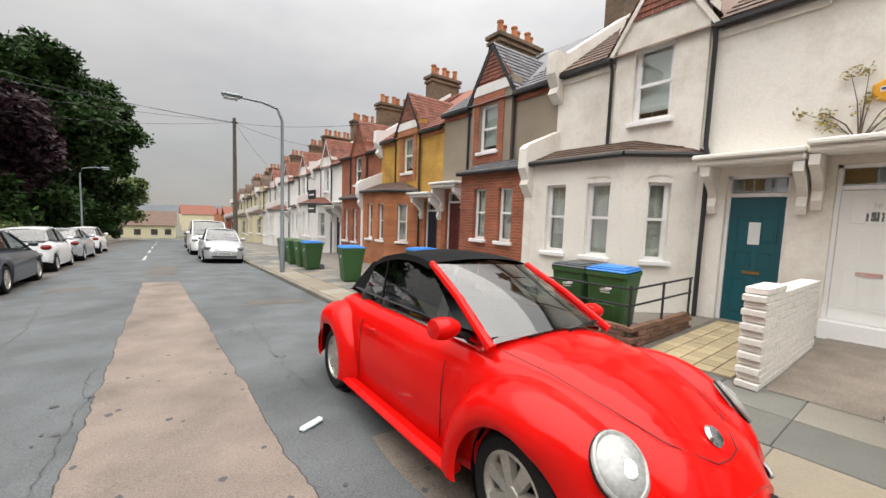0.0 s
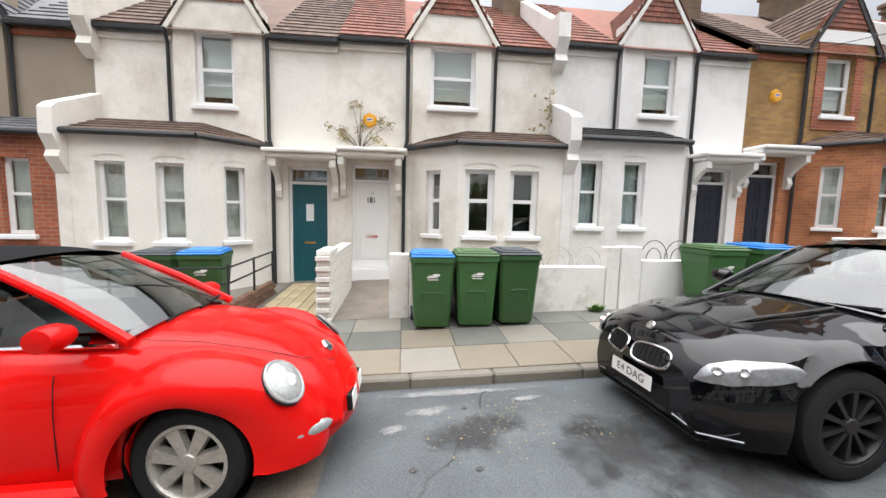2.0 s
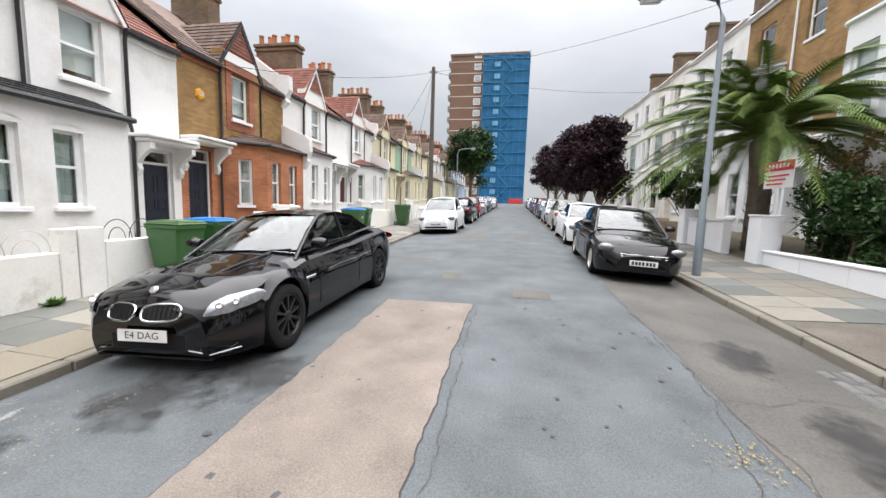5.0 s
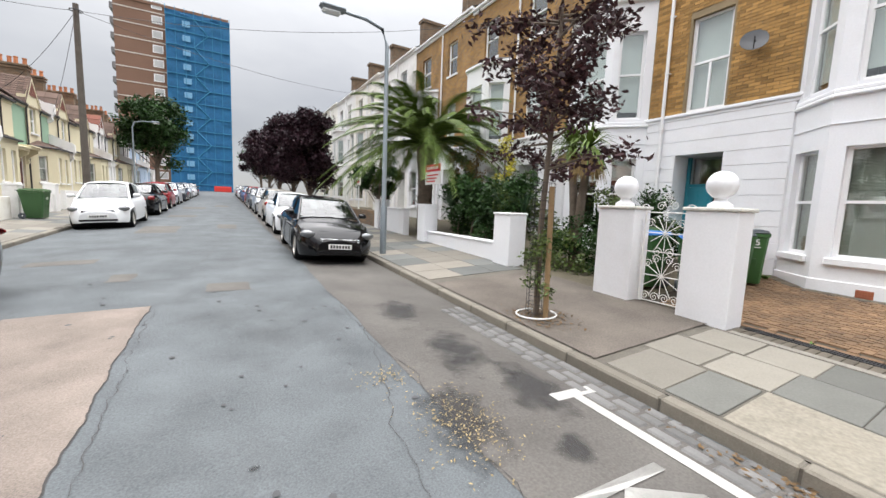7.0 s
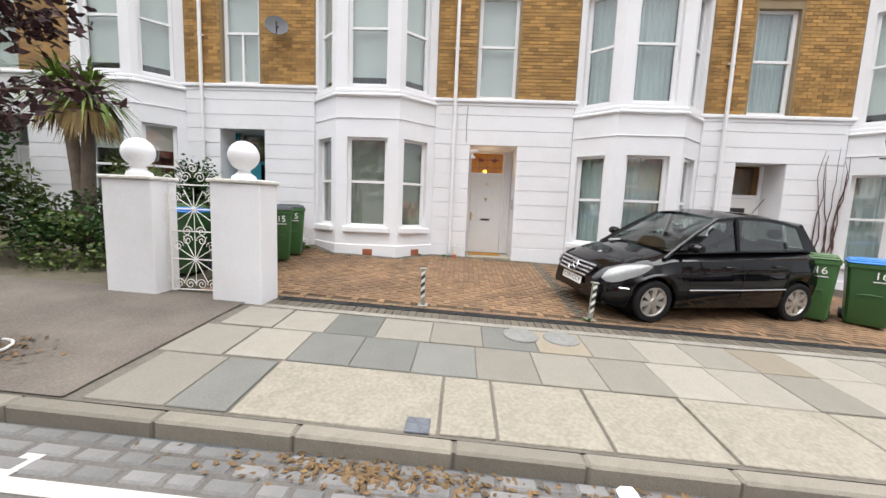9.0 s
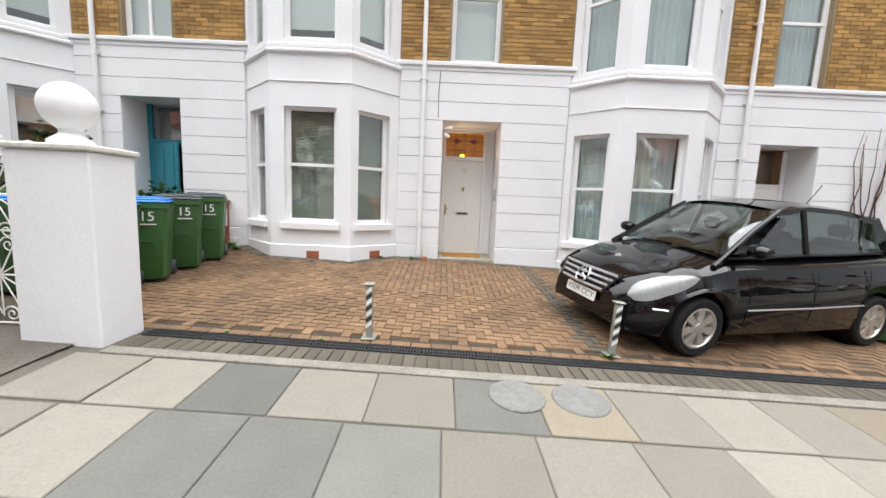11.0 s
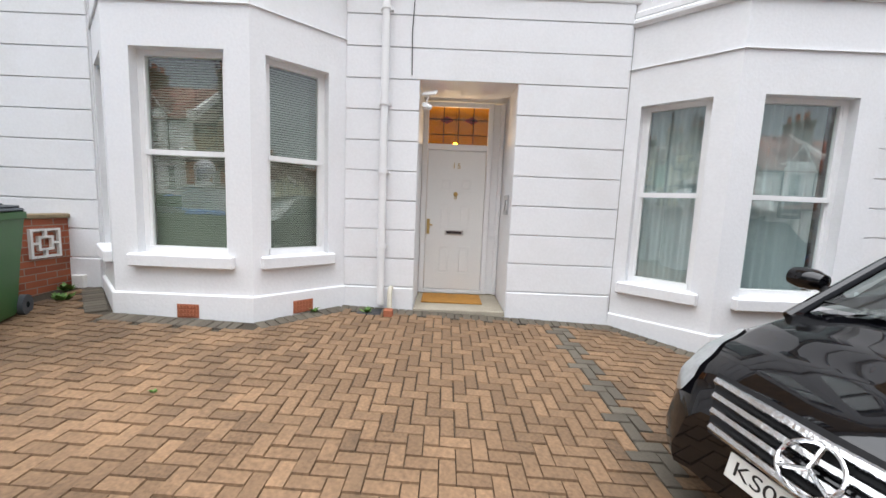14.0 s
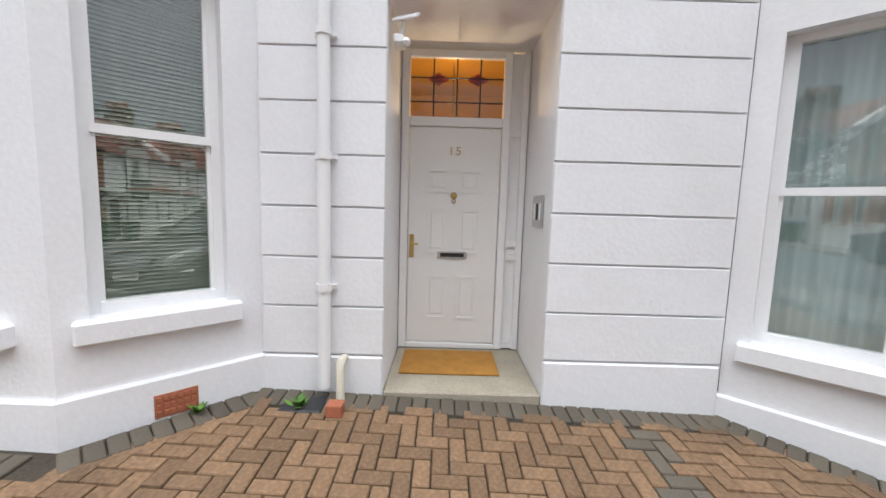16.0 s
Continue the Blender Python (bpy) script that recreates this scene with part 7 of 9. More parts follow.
def car(name, label, spec, place, paint, group="parked cars", detail=2):
    s = spec
    h = thing(name, label, "car", group)
    body = part("body", car_body(s), paint, h, smooth=38)
    wb, r, hw = s["wb"], s["r"], s["hw"]
    # underside and wheel housings
    g = Geo().box(-s["rear"] + 0.25, s["front"] - 0.25, -hw * 0.78, hw * 0.78, 0.2, 0.5)
    for sg in (-1, 1):
        g.lathe([(r + 0.04, -hw * 0.9), (r + 0.045, hw * 0.9)], 20, Matrix.Translation((sg * wb / 2, 0, r)) @ Matrix.Rotation(radians(90), 4, "X"))
    part("underbody", g, M_CARBLACK, h)
    for sx in (-1, 1):
        for sy in (-1, 1):
            wheel(h, sx * wb / 2, sy * (hw * s.get("track", 0.955) - 0.1), r, 0.2, s.get("spokes", 5), s.get("rim", M_ALLOY), sy, wide=s.get("spoke_w", 0.5), steer=s.get("steer", 0) if sx > 0 else 0)
    # glasshouse
    ca, at_, ct, cb = s["cowl"], s["atop"], s["ctop"], s["cbase"]  # (x, half, z)
    bx = s.get("bx", (at_[0] + ct[0]) / 2 + 0.05)
    gl = s.get("glass", M_CARGLASS)
    P = lambda q, sg=1: (q[0], q[1] * sg, q[2])
    g = Geo()
    patch(g, P(ca, -1), P(ca), P(at_), P(at_, -1), 6, 10, 0.09)
    part("windscreen", g, gl, h, smooth=60)
    g = Geo()
    patch(g, P(cb), P(cb, -1), P(ct, -1), P(ct), 6, 10, 0.07)
    part("rear_window", g, s.get("rear_mat", gl), h, smooth=60)
    # roof
    rows = []
    roof = s.get("roof", [(ct[0], ct[2]), ((ct[0] + at_[0]) / 2, max(ct[2], at_[2]) + 0.03), (at_[0], at_[2])])
    for i in range(13):
        x = ct[0] + (at_[0] - ct[0]) * i / 12
        z = lerp_at(roof, x)
        w_ = ct[1] + (at_[1] - ct[1]) * i / 12
        row = [(x + (0.09 if i == 12 else -0.07 if i == 0 else 0) * (1 - u * u), w_ * u, z + 0.05 * (1 - abs(u) ** 2.4)) for u in [-1 + j / 6 for j in range(13)]]
        row = [(row[0][0], row[0][1] * 1.02, row[0][2] - 0.05)] + row + [(row[-1][0], row[-1][1] * 1.02, row[-1][2] - 0.05)]
        rows.append(row)
    part("roof", Geo().grid(rows), s.get("roof_mat", paint), h, s.get("roof_label", ""), smooth=50)
    belt = lambda x: lerp_at([(q[0], q[2]) for q in sorted([ca, cb])], x) if "belt" not in s else lerp_at(s["belt"], x)
    for sg in (-1, 1):
        def top(x):
            t = min(1, max(0, (x - ct[0]) / (at_[0] - ct[0])))
            return (x, (ct[1] + (at_[1] - ct[1]) * t) * sg, lerp_at(roof, x) - 0.03)

        def low(x):
            t = (x - cb[0]) / (ca[0] - cb[0])
            return (x, ((cb[1] + (ca[1] - cb[1]) * t) + 0.03 * 4 * max(0, t) * (1 - t)) * sg, belt(x))
        A, T = P(ca, sg), P(at_, sg)
        wins = s.get("windows", [((ca[0] - 0.12, at_[0] - 0.02), (bx + 0.04, bx + 0.02)), ((bx - 0.05, bx - 0.05), (cb[0] + 0.35, ct[0] + 0.15))])
        for (l0, t0), (l1, t1) in wins:
            g = Geo()
            patch(g, low(l0), low(l1), top(t1), top(t0), 4, 6, 0.0)
            part("side_window", g, gl, h, smooth=60)
        g = Geo()
        g.tube([Vector(A) + (Vector(A) - Vector(T)) * s.get("foot", 0.16), Vector(A).lerp(Vector(T), 0.5) + Vector((0.02, 0, 0.012)), T], [0.034, 0.03, 0.026], 8)
        part("front_pillar", g, paint, h, smooth=40)
        g = Geo()
        g.tube([low(bx), top(bx)], s.get("post", 0.03), 6)
        part("door_pillar", g, M_CARBLACK, h)
        # rear quarter
        (l0, t0), (l1, t1) = wins[-1]
        g = Geo()
        patch(g, low(l1), P(cb, sg), P(ct, sg), top(t1), 4, 3, 0.0)
        part("rear_quarter", g, s.get("quarter_mat", s.get("roof_mat", paint)), h, smooth=60)
        g = Geo()
        g.tube([low(x) for x in spread(l1, ca[0] - 0.05, 0.2)], 0.014, 6)
        part("waist_trim", g, s.get("trim", M_CARBLACK), h, smooth=40)
        # mirror
        mx = ca[0] - 0.28
        q = low(mx)
        g = Geo().lathe([(0.0, -0.1), (0.055, -0.085), (0.08, -0.03), (0.085, 0.03), (0.07, 0.09), (0.0, 0.1)], 12, Matrix.Translation((mx + 0.05, q[1] + sg * 0.17, q[2] + 0.1)) @ Matrix.Rotation(radians(90), 4, "X") @ Matrix.Diagonal((1.0, 0.85, 1, 1)))
        mo = part("door_mirror", g, s.get("mirror_mat", paint), h, smooth=50)
        part("mirror_arm", Geo().tube([(mx + 0.06, q[1] - sg * 0.02, q[2] + 0.03), (mx + 0.05, q[1] + sg * 0.12, q[2] + 0.07)], 0.025, 6), M_CARBLACK, mo)
        if detail > 1:  # door cut lines and handles
            ys_ = lambda x, z: lerp_at(s["half"], x) * sg
            g = Geo()
            for xd in s.get("cuts", (ca[0] - 0.1, bx - 0.05)):
                zt, c = lerp_at(s["deck"], xd), lerp_at(s["sill"], xd) + 0.1
                hwx = lerp_at(s["half"], xd)
                pts = [(xd, sg * (hwx * f + 0.001), z) for f, z in ((0.985, c), (0.996, c + 0.15), (1.0, c + (zt - c) * 0.5), (0.985, zt - 0.17), (0.968, zt - 0.12))]
                g.tube(pts, 0.0035, 4)
            part("door_gap", g, M_CARBLACK, body)
            for xd in s.get("handles", (bx + 0.12,)):
                zt = lerp_at(s["deck"], xd)
                yy = lerp_at(s["half"], xd)
                g = Geo().tube([(xd - 0.09, sg * yy * 0.985, zt - 0.16), (xd - 0.06, sg * (yy + 0.02), zt - 0.155), (xd + 0.06, sg * (yy + 0.02), zt - 0.155), (xd + 0.09, sg * yy * 0.985, zt - 0.16)], 0.013, 6)
                part("door_handle", g, paint, body, smooth=40)
    # seats and dashboard seen through the glass
    g = Geo()
    for sy in (-0.36, 0.36):
        for sx in (bx + 0.1, cb[0] + 0.55):
            g.cbox(sx - 0.1, sx + 0.08, sy - 0.24, sy + 0.24, 0.5, belt(sx) + 0.12, 0.06)
            g.cbox(sx - 0.08, sx + 0.03, sy - 0.12, sy + 0.12, belt(sx) + 0.14, belt(sx) + 0.3, 0.05)
    g.cbox(ca[0] - 0.5, ca[0] - 0.05, -hw * 0.75, hw * 0.75, 0.6, ca[2] - 0.03, 0.05)
    part("seats", g, M_SEAT, h)
    # added dark sheet hides the painted deck and gives the cabin its gloom
    g = Geo().grid([[(x, v * min(hw * 0.8, lerp_at(s["half"], x) * 0.8), lerp_at(s["deck"], x) + s.get("crown", 0.04) + 0.012) for v in (-1, -0.5, 0, 0.5, 1)] for x in spread(cb[0] + 0.02, ca[0] - 0.03, 0.25)])
    part("cabin_trim", g, M_SEAT, h)
    part("cabin_floor", Geo().box(cb[0] + 0.1, ca[0] - 0.1, -hw * 0.82, hw * 0.82, 0.45, 0.52), M_SEAT, h)
    if detail:
        for u in (-0.35, 0.12):  # wipers
            g = Geo().tube([(ca[0] + 0.03, u * hw * 1.1, ca[2] + 0.03), (ca[0] - 0.03, (u + 0.62) * hw * 0.9, ca[2] + 0.055)], 0.009, 6)
            part("wiper", g, M_CARBLACK, h)
    h.matrix_world = place
    return h, body


def lamp_pair(h, x, y, z, sx, sy, sz, yaw, tilt=0, name="headlamp", m2=None, inner=True, label=""):
    """A pair of lamps: reflector bowl under a rounded clear cover."""
    for sg in (-1, 1):
        m = Matrix.Translation((x, y * sg, z)) @ Matrix.Rotation(radians(yaw * sg), 4, "Z") @ Matrix.Rotation(radians(-tilt), 4, "Y") @ Matrix.Diagonal((sx, sy, sz, 1)) @ Matrix.Rotation(radians(90), 4, "Y")
        prof = [(math.sin(t), math.cos(t)) for t in [math.pi / 2 * i / 7 for i in range(8)]] + [(0.97, -0.3)]
        prof[0] = (0.0, 1.0)
        lens = part(name, Geo().lathe(prof, 24, m), m2 or M_LAMPIN, h, label, smooth=60)
        if inner:
            g = Geo()
            for q, rr in (((0.15, 0.35, 0.75), 0.34), ((0.1, -0.35, 0.75), 0.3)):
                g.lathe([(0.0, q[2] + 0.25), (rr * 0.6, q[2] + 0.2), (rr, q[2])], 14, m @ Matrix.Translation((q[0], q[1], 0.06)))
            part("lamp_bowl", g, M_CHROME, lens, smooth=40)


# red convertible with rounded wings
beetle = dict(wb=2.51, r=0.315, hw=0.8, front=2.03, rear=2.02, gap=0.03, shoulder=0.2, crown=0.06,
              deck=[(-2.02, 0.5), (-1.9, 0.7), (-1.65, 0.88), (-1.3, 0.97), (-0.6, 0.96), (0.4, 0.955), (0.92, 0.95), (1.2, 0.915), (1.45, 0.85), (1.65, 0.775), (1.82, 0.68), (1.95, 0.57), (2.03, 0.46)],
              half=[(-2.02, 0.42), (-1.85, 0.58), (-1.5, 0.68), (-0.9, 0.755), (0.3, 0.77), (0.8, 0.73), (1.2, 0.66), (1.6, 0.59), (1.9, 0.5), (2.03, 0.4)],
              sill=[(-2.02, 0.32), (-1.7, 0.26), (-1.0, 0.22), (1.0, 0.22), (1.7, 0.24), (2.03, 0.3)],
              cowl=(0.9, 0.63, 0.985), atop=(0.12, 0.54, 1.415), ctop=(-0.98, 0.51, 1.335), cbase=(-1.52, 0.5, 0.985), bx=-0.62,
              roof=[(-0.98, 1.32), (-0.7, 1.415), (-0.35, 1.465), (-0.1, 1.455), (0.12, 1.415)], roof_mat=M_FABRIC, rear_mat=M_FABRIC, quarter_mat=M_FABRIC, roof_label="black fabric soft top",
              windows=[((0.66, 0.1), (-0.58, -0.54)), ((-0.6, -0.56), (-1.14, -0.9))], trim=M_CHROME, spokes=7, spoke_w=0.4, rim=M_ALLOY, foot=0.03, track=0.955, cuts=(0.6, -0.66), handles=(-0.46,), belt=[(-1.52, 0.985), (-0.6, 0.965), (0.9, 0.955)], steer=-4, post=0.012)
h, body = car("convertible_car", "glossy red rounded convertible with black fabric soft top, parked", beetle, car_place(1.07, 2.84, -90), P_RED)
for sx, stretch in ((1, 1.0), (-1, 0.98)):
    for sy in (-1, 1):
        prof = [(0.355, 0.845), (0.375, 0.862), (0.42, 0.865), (0.475, 0.84), (0.525, 0.79), (0.56, 0.71), (0.57, 0.6), (0.48, 0.5), (0.38, 0.46)]
        g = Geo()
        rows = []
        for i in range(29):
            t = radians(-20 + (216 if sx > 0 else 220) * i / 28)
            ct_ = math.cos(t)
            fx = (1.24 if sx > 0 else 0.98) if ct_ > 0 else (1.05 if sx > 0 else 1.28)
            row = []
            for r_, y_ in prof:
                kx = 1 + (fx - 1) * min(1, max(0, (r_ - 0.36) / 0.2))
                yy = y_ - max(0.0, (ct_ * sx - 0.4)) * 0.16 * (1 if r_ > 0.36 else 0.7)
                zz = 0.315 + r_ * math.sin(t) * (1.0 if r_ < 0.4 else 1.02)
                row.append((sx * 1.255 + r_ * ct_ * kx, sy * yy, max(zz, 0.235)))
            rows.append(row)
        part("wing", Geo().grid(rows), P_RED, h, "rounded red wing", 60)
for sy in (-1, 1):
    g = Geo()
    g.cbox(-0.86, 0.84, sy * 0.72, sy * 0.845, 0.2, 0.275, 0.03)
    part("running_board", g, P_RED, h)
g = Geo()
rows = []
for i in range(17):
    t = radians(-66 + 132 * i / 16)
    row = []
    for q, zz in ((0.0, 0.2), (0.05, 0.24), (0.07, 0.34), (0.06, 0.45), (0.0, 0.52)):
        row.append((1.28 + (0.74 + q) * math.cos(t), (0.8 + q * 0.2) * math.sin(t), zz))
    rows.append(row)
part("front_bumper", Geo().grid(rows), P_RED, h, "red bumper", 60)
rows = [[(-2.05 + abs(u) ** 2.5 * 0.45 - q, u * 0.8, zz) for q, zz in ((0.0, 0.26), (0.06, 0.32), (0.07, 0.44), (0.0, 0.54))] for u in [-1 + i / 8 for i in range(17)]]
part("rear_bumper", Geo().grid(rows), P_RED, h, smooth=60)
lamp_pair(h, 1.74, 0.655, 0.7, 0.05, 0.118, 0.14, 30, 40, inner=False, m2=mat("clear_lamp", (0.3, 0.31, 0.3), 0.12, var=0.3, scale=9, fine=50, bump=0.05, coat=1.0), label="large round clear headlamp")
for sg in (-1, 1):
    m = Matrix.Translation((1.74, 0.655 * sg, 0.7)) @ Matrix.Rotation(radians(30 * sg), 4, "Z") @ Matrix.Rotation(radians(-40), 4, "Y") @ Matrix.Diagonal((0.05, 0.118, 0.14, 1)) @ Matrix.Rotation(radians(90), 4, "Y")
    part("lamp_rim", Geo().tube([m @ Vector((1.0 * math.cos(t), 1.0 * math.sin(t), 0.02)) for t in [2 * math.pi * i / 28 for i in range(29)]], 0.007, 6, False), M_CARBLACK, h, smooth=40)
    part("lamp_bezel", Geo().tube([m @ Vector((0.93 * math.cos(t), 0.93 * math.sin(t), 0.34)) for t in [2 * math.pi * i / 28 for i in range(29)]], 0.012, 6, False), MATS["clear_lamp"], h, smooth=40)
    part("lamp_bulb", Geo().lathe([(0, 0.03), (0.2, 0.02), (0.28, 0), (0.3, -0.06)], 14, m @ Matrix.Translation((0.1, 0.2, 0.975))), M_CHROME, h, smooth=40)
lamp_pair(h, 1.9, 0.63, 0.4, 0.03, 0.13, 0.042, 44, 0, "indicator_lamp", MATS["clear_lamp"], False, "clear oblong front indicator")
g = Geo().lathe([(0, 0.018), (0.045, 0.016), (0.055, 0.0)], 20, Matrix.Translation((1.865, 0, 0.715)) @ Matrix.Rotation(radians(48), 4, "Y"))
part("badge", g, M_CHROME, h, "round chrome badge", 40)
g = Geo().cbox(-0.02, 0.02, -0.27, 0.27, -0.06, 0.06, 0.01, Matrix.Translation((2.055, 0, 0.38)))
part("plate_holder", g, M_CARBLACK, h)
plate(h, 2.079, 0.38, None, 4)
# shadow of the bonnet shut line, drawn as thin dark red tubes
g = Geo()
for sy in (-1, 1):
    g.tube([(0.95, sy * 0.585, 0.972), (1.25, sy * 0.52, 0.925), (1.55, sy * 0.44, 0.835), (1.78, sy * 0.33, 0.735), (1.93, 0.12 * sy, 0.645), (1.94, 0, 0.64)], 0.0035, 4)
part("bonnet_gap", g, mat("painted_gap_shadow", (0.08, 0.004, 0.004), 0.6), body)

# black coupe with wide grille
coupe = dict(wb=2.81, r=0.34, hw=0.925, front=2.22, rear=2.42, gap=0.045, shoulder=0.17, crown=0.045,
             deck=[(-2.42, 0.72), (-2.3, 0.95), (-1.9, 1.0), (-1.2, 0.98), (-0.5, 0.93), (0.5, 0.92), (0.9, 0.91), (1.3, 0.86), (1.7, 0.81), (2.0, 0.745), (2.14, 0.69), (2.22, 0.6)],
             half=[(-2.42, 0.66), (-2.25, 0.8), (-1.9, 0.9), (-1.4, 0.935), (-0.8, 0.9), (0.0, 0.89), (0.8, 0.9), (1.4, 0.92), (1.8, 0.88), (2.05, 0.8), (2.16, 0.72), (2.22, 0.62)],
             sill=[(-2.42, 0.38), (-2.1, 0.27), (-1.2, 0.2), (1.2, 0.19), (1.9, 0.17), (2.22, 0.2)],
             cowl=(0.88, 0.72, 0.925), atop=(0.1, 0.57, 1.335), ctop=(-1.0, 0.56, 1.31), cbase=(-1.75, 0.6, 1.0), bx=-0.42,
             roof=[(-1.0, 1.3), (-0.5, 1.375), (-0.1, 1.375), (0.1, 1.335)], windows=[((0.62, 0.06), (-0.38, -0.38)), ((-0.42, -0.42), (-1.15, -0.9))],
             spokes=10, spoke_w=0.17, rim=M_BLKALLOY, cuts=(0.72, -0.5), handles=(-0.28,), belt=[(-1.75, 1.0), (-0.5, 0.955), (0.88, 0.925)], track=0.97)
h, body = car("coupe_car", "glossy black sports coupe with dark alloy wheels, parked", coupe, car_place(1.0, -3.68, 90), P_BLACK)
for sg in (-1, 1):
    mk = Matrix.Translation((2.235, sg * 0.205, 0.6)) @ Matrix.Rotation(radians(11 * sg), 4, "Z") @ Matrix.Rotation(radians(-30), 4, "Y")
    pts = [mk @ Vector((0.012, 0.175 * math.copysign(abs(math.cos(t)) ** 0.6, math.cos(t)), 0.078 * math.copysign(abs(math.sin(t)) ** 0.7, math.sin(t)))) for t in [2 * math.pi * i / 24 for i in range(25)]]
    kg = part("grille", Geo().quad(*pts[:-1]), M_CARBLACK, h, "kidney-shaped black grille")
    part("grille_rim", Geo().tube(pts, 0.011, 8, False), M_CHROME, kg, "chrome rim", 40)
    for i in range(7):
        yy = -0.13 + i * 0.043
        part("grille_bar", Geo().tube([mk @ Vector((0.018, yy, -0.065)), mk @ Vector((0.018, yy, 0.065))], 0.005, 5), M_BLKALLOY, kg)
    # swept headlamp
    g = skin_patch(coupe, 2.2, 1.68, (5.35, 4.75), (7.1, 5.75), sg)
    hl = part("headlamp", g, mat("dark_lamp_bowl", (0.3, 0.31, 0.33), 0.25, 0.6, var=0.3, scale=18, fine=40, bump=0.0, coat=1.0), h, "swept clear headlamp over dark bowls", 60)
    for xx, u in ((2.11, 6.15), (2.0, 5.75)):
        pr, k = profile(coupe, xx), int(u)
        yy, zz = [pr[k][j] + (pr[k + 1][j] - pr[k][j]) * (u - k) for j in (0, 1)]
        part("lamp_ring", Geo().lathe([(0.0, 0.014), (0.018, 0.016), (0.024, 0.008), (0.03, 0.018), (0.037, 0.0), (0.037, -0.02)], 18, Matrix.Translation((xx + 0.018, sg * (yy + 0.01), zz + 0.012)) @ Matrix.Rotation(radians(sg * 38), 4, "Z") @ Matrix.Rotation(radians(68), 4, "Y")), M_CHROME, hl, smooth=40)
    g = Geo()
    patch(g, (2.17, sg * 0.42, 0.27), (1.95, sg * 0.8, 0.3), (1.93, sg * 0.82, 0.46), (2.14, sg * 0.46, 0.43), 2, 4, 0.02)
    part("air_intake", g, M_CARBLACK, h)
    part("intake_trim", Geo().tube([(2.24, sg * 0.44, 0.27), (2.2, sg * 0.62, 0.225), (2.06, sg * 0.82, 0.26)], 0.007, 6), M_CHROME, h, smooth=40)
    part("side_vent", Geo().cbox(0.86, 1.06, sg * 0.905, sg * 0.922, 0.66, 0.69, 0.006), M_CHROME, h, "chrome side vent")
    part("bonnet_ridge", Geo().tube([(0.95, sg * 0.4, 0.952), (1.5, sg * 0.33, 0.885), (2.0, sg * 0.22, 0.765)], 0.012, 6), P_BLACK, body, smooth=40)
part("badge", Geo().lathe([(0, 0.014), (0.035, 0.012), (0.042, 0)], 18, Matrix.Translation((2.1, 0, 0.775)) @ Matrix.Rotation(radians(50), 4, "Y")), M_CHROME, h, "round badge", 40)
part("splitter", Geo().cbox(1.9, 2.2, -0.62, 0.62, 0.16, 0.18, 0.008), M_CARBLACK, h)
part("lower_grille", Geo().cbox(2.1, 2.225, -0.4, 0.4, 0.24, 0.42, 0.02), M_CARBLACK, h)
plate(h, 2.27, 0.4, "E4 DAG", 6)
lamp_pair(h, -2.33, 0.62, 0.83, 0.05, 0.22, 0.07, 180 - 0, 0, "tail_lamp", M_TAIL, False)

# black compact hatchback on the forecourt
hatch = dict(wb=2.57, r=0.305, hw=0.88, front=2.05, rear=1.82, gap=0.045, shoulder=0.2, crown=0.05,
             deck=[(-1.82, 0.62), (-1.76, 0.95), (-1.5, 1.06), (-0.5, 1.02), (0.6, 0.985), (1.0, 0.965), (1.35, 0.895), (1.65, 0.815), (1.88, 0.725), (1.98, 0.655), (2.05, 0.57)],
             half=[(-1.82, 0.7), (-1.7, 0.8), (-1.4, 0.865), (-0.6, 0.88), (0.6, 0.88), (1.3, 0.87), (1.65, 0.83), (1.88, 0.76), (1.98, 0.68), (2.05, 0.56)],
             sill=[(-1.82, 0.4), (-1.5, 0.28), (-1.0, 0.23), (1.0, 0.22), (1.6, 0.2), (2.05, 0.24)],
             cowl=(1.02, 0.72, 0.99), atop=(0.22, 0.59, 1.5), ctop=(-1.4, 0.58, 1.5), cbase=(-1.72, 0.66, 1.08), bx=-0.12,
             roof=[(-1.4, 1.46), (-0.8, 1.555), (-0.2, 1.565), (0.22, 1.5)], windows=[((0.72, 0.14), (-0.06, -0.06)), ((-0.14, -0.14), (-1.0, -1.0)), ((-1.06, -1.06), (-1.42, -1.28))],
             spokes=7, spoke_w=0.42, rim=M_ALLOY, cuts=(0.76, -0.15, -0.98), handles=(0.1, -0.8), belt=[(-1.72, 1.1), (-0.2, 1.05), (1.02, 0.99)], track=0.965)
h, body = car("hatchback_car", "glossy black compact hatchback parked on the block paving", hatch, car_place(-10.02, 5.78, -75, land), P_BLACK)
part("grille", Geo().add([(2.1, -0.36, 0.53), (2.1, 0.36, 0.53), (1.965, 0.47, 0.75), (1.965, -0.47, 0.75)], [(0, 1, 2, 3)]), M_CARBLACK, h)
for i in range(4):
    z = 0.555 + i * 0.055
    x = 2.13 - (z - 0.53) * 0.6
    part("grille_bar", Geo().tube([(x - 0.03, -0.36 - i * 0.03, z), (x, 0, z), (x - 0.03, 0.36 + i * 0.03, z)], 0.021, 6), M_CHROME, h, smooth=40)
star = Geo().tube([(2.085 - 0.05 * math.sin(t), 0.095 * math.cos(t), 0.64 + 0.085 * math.sin(t)) for t in [2 * math.pi * i / 20 for i in range(21)]], 0.008, 6, False)
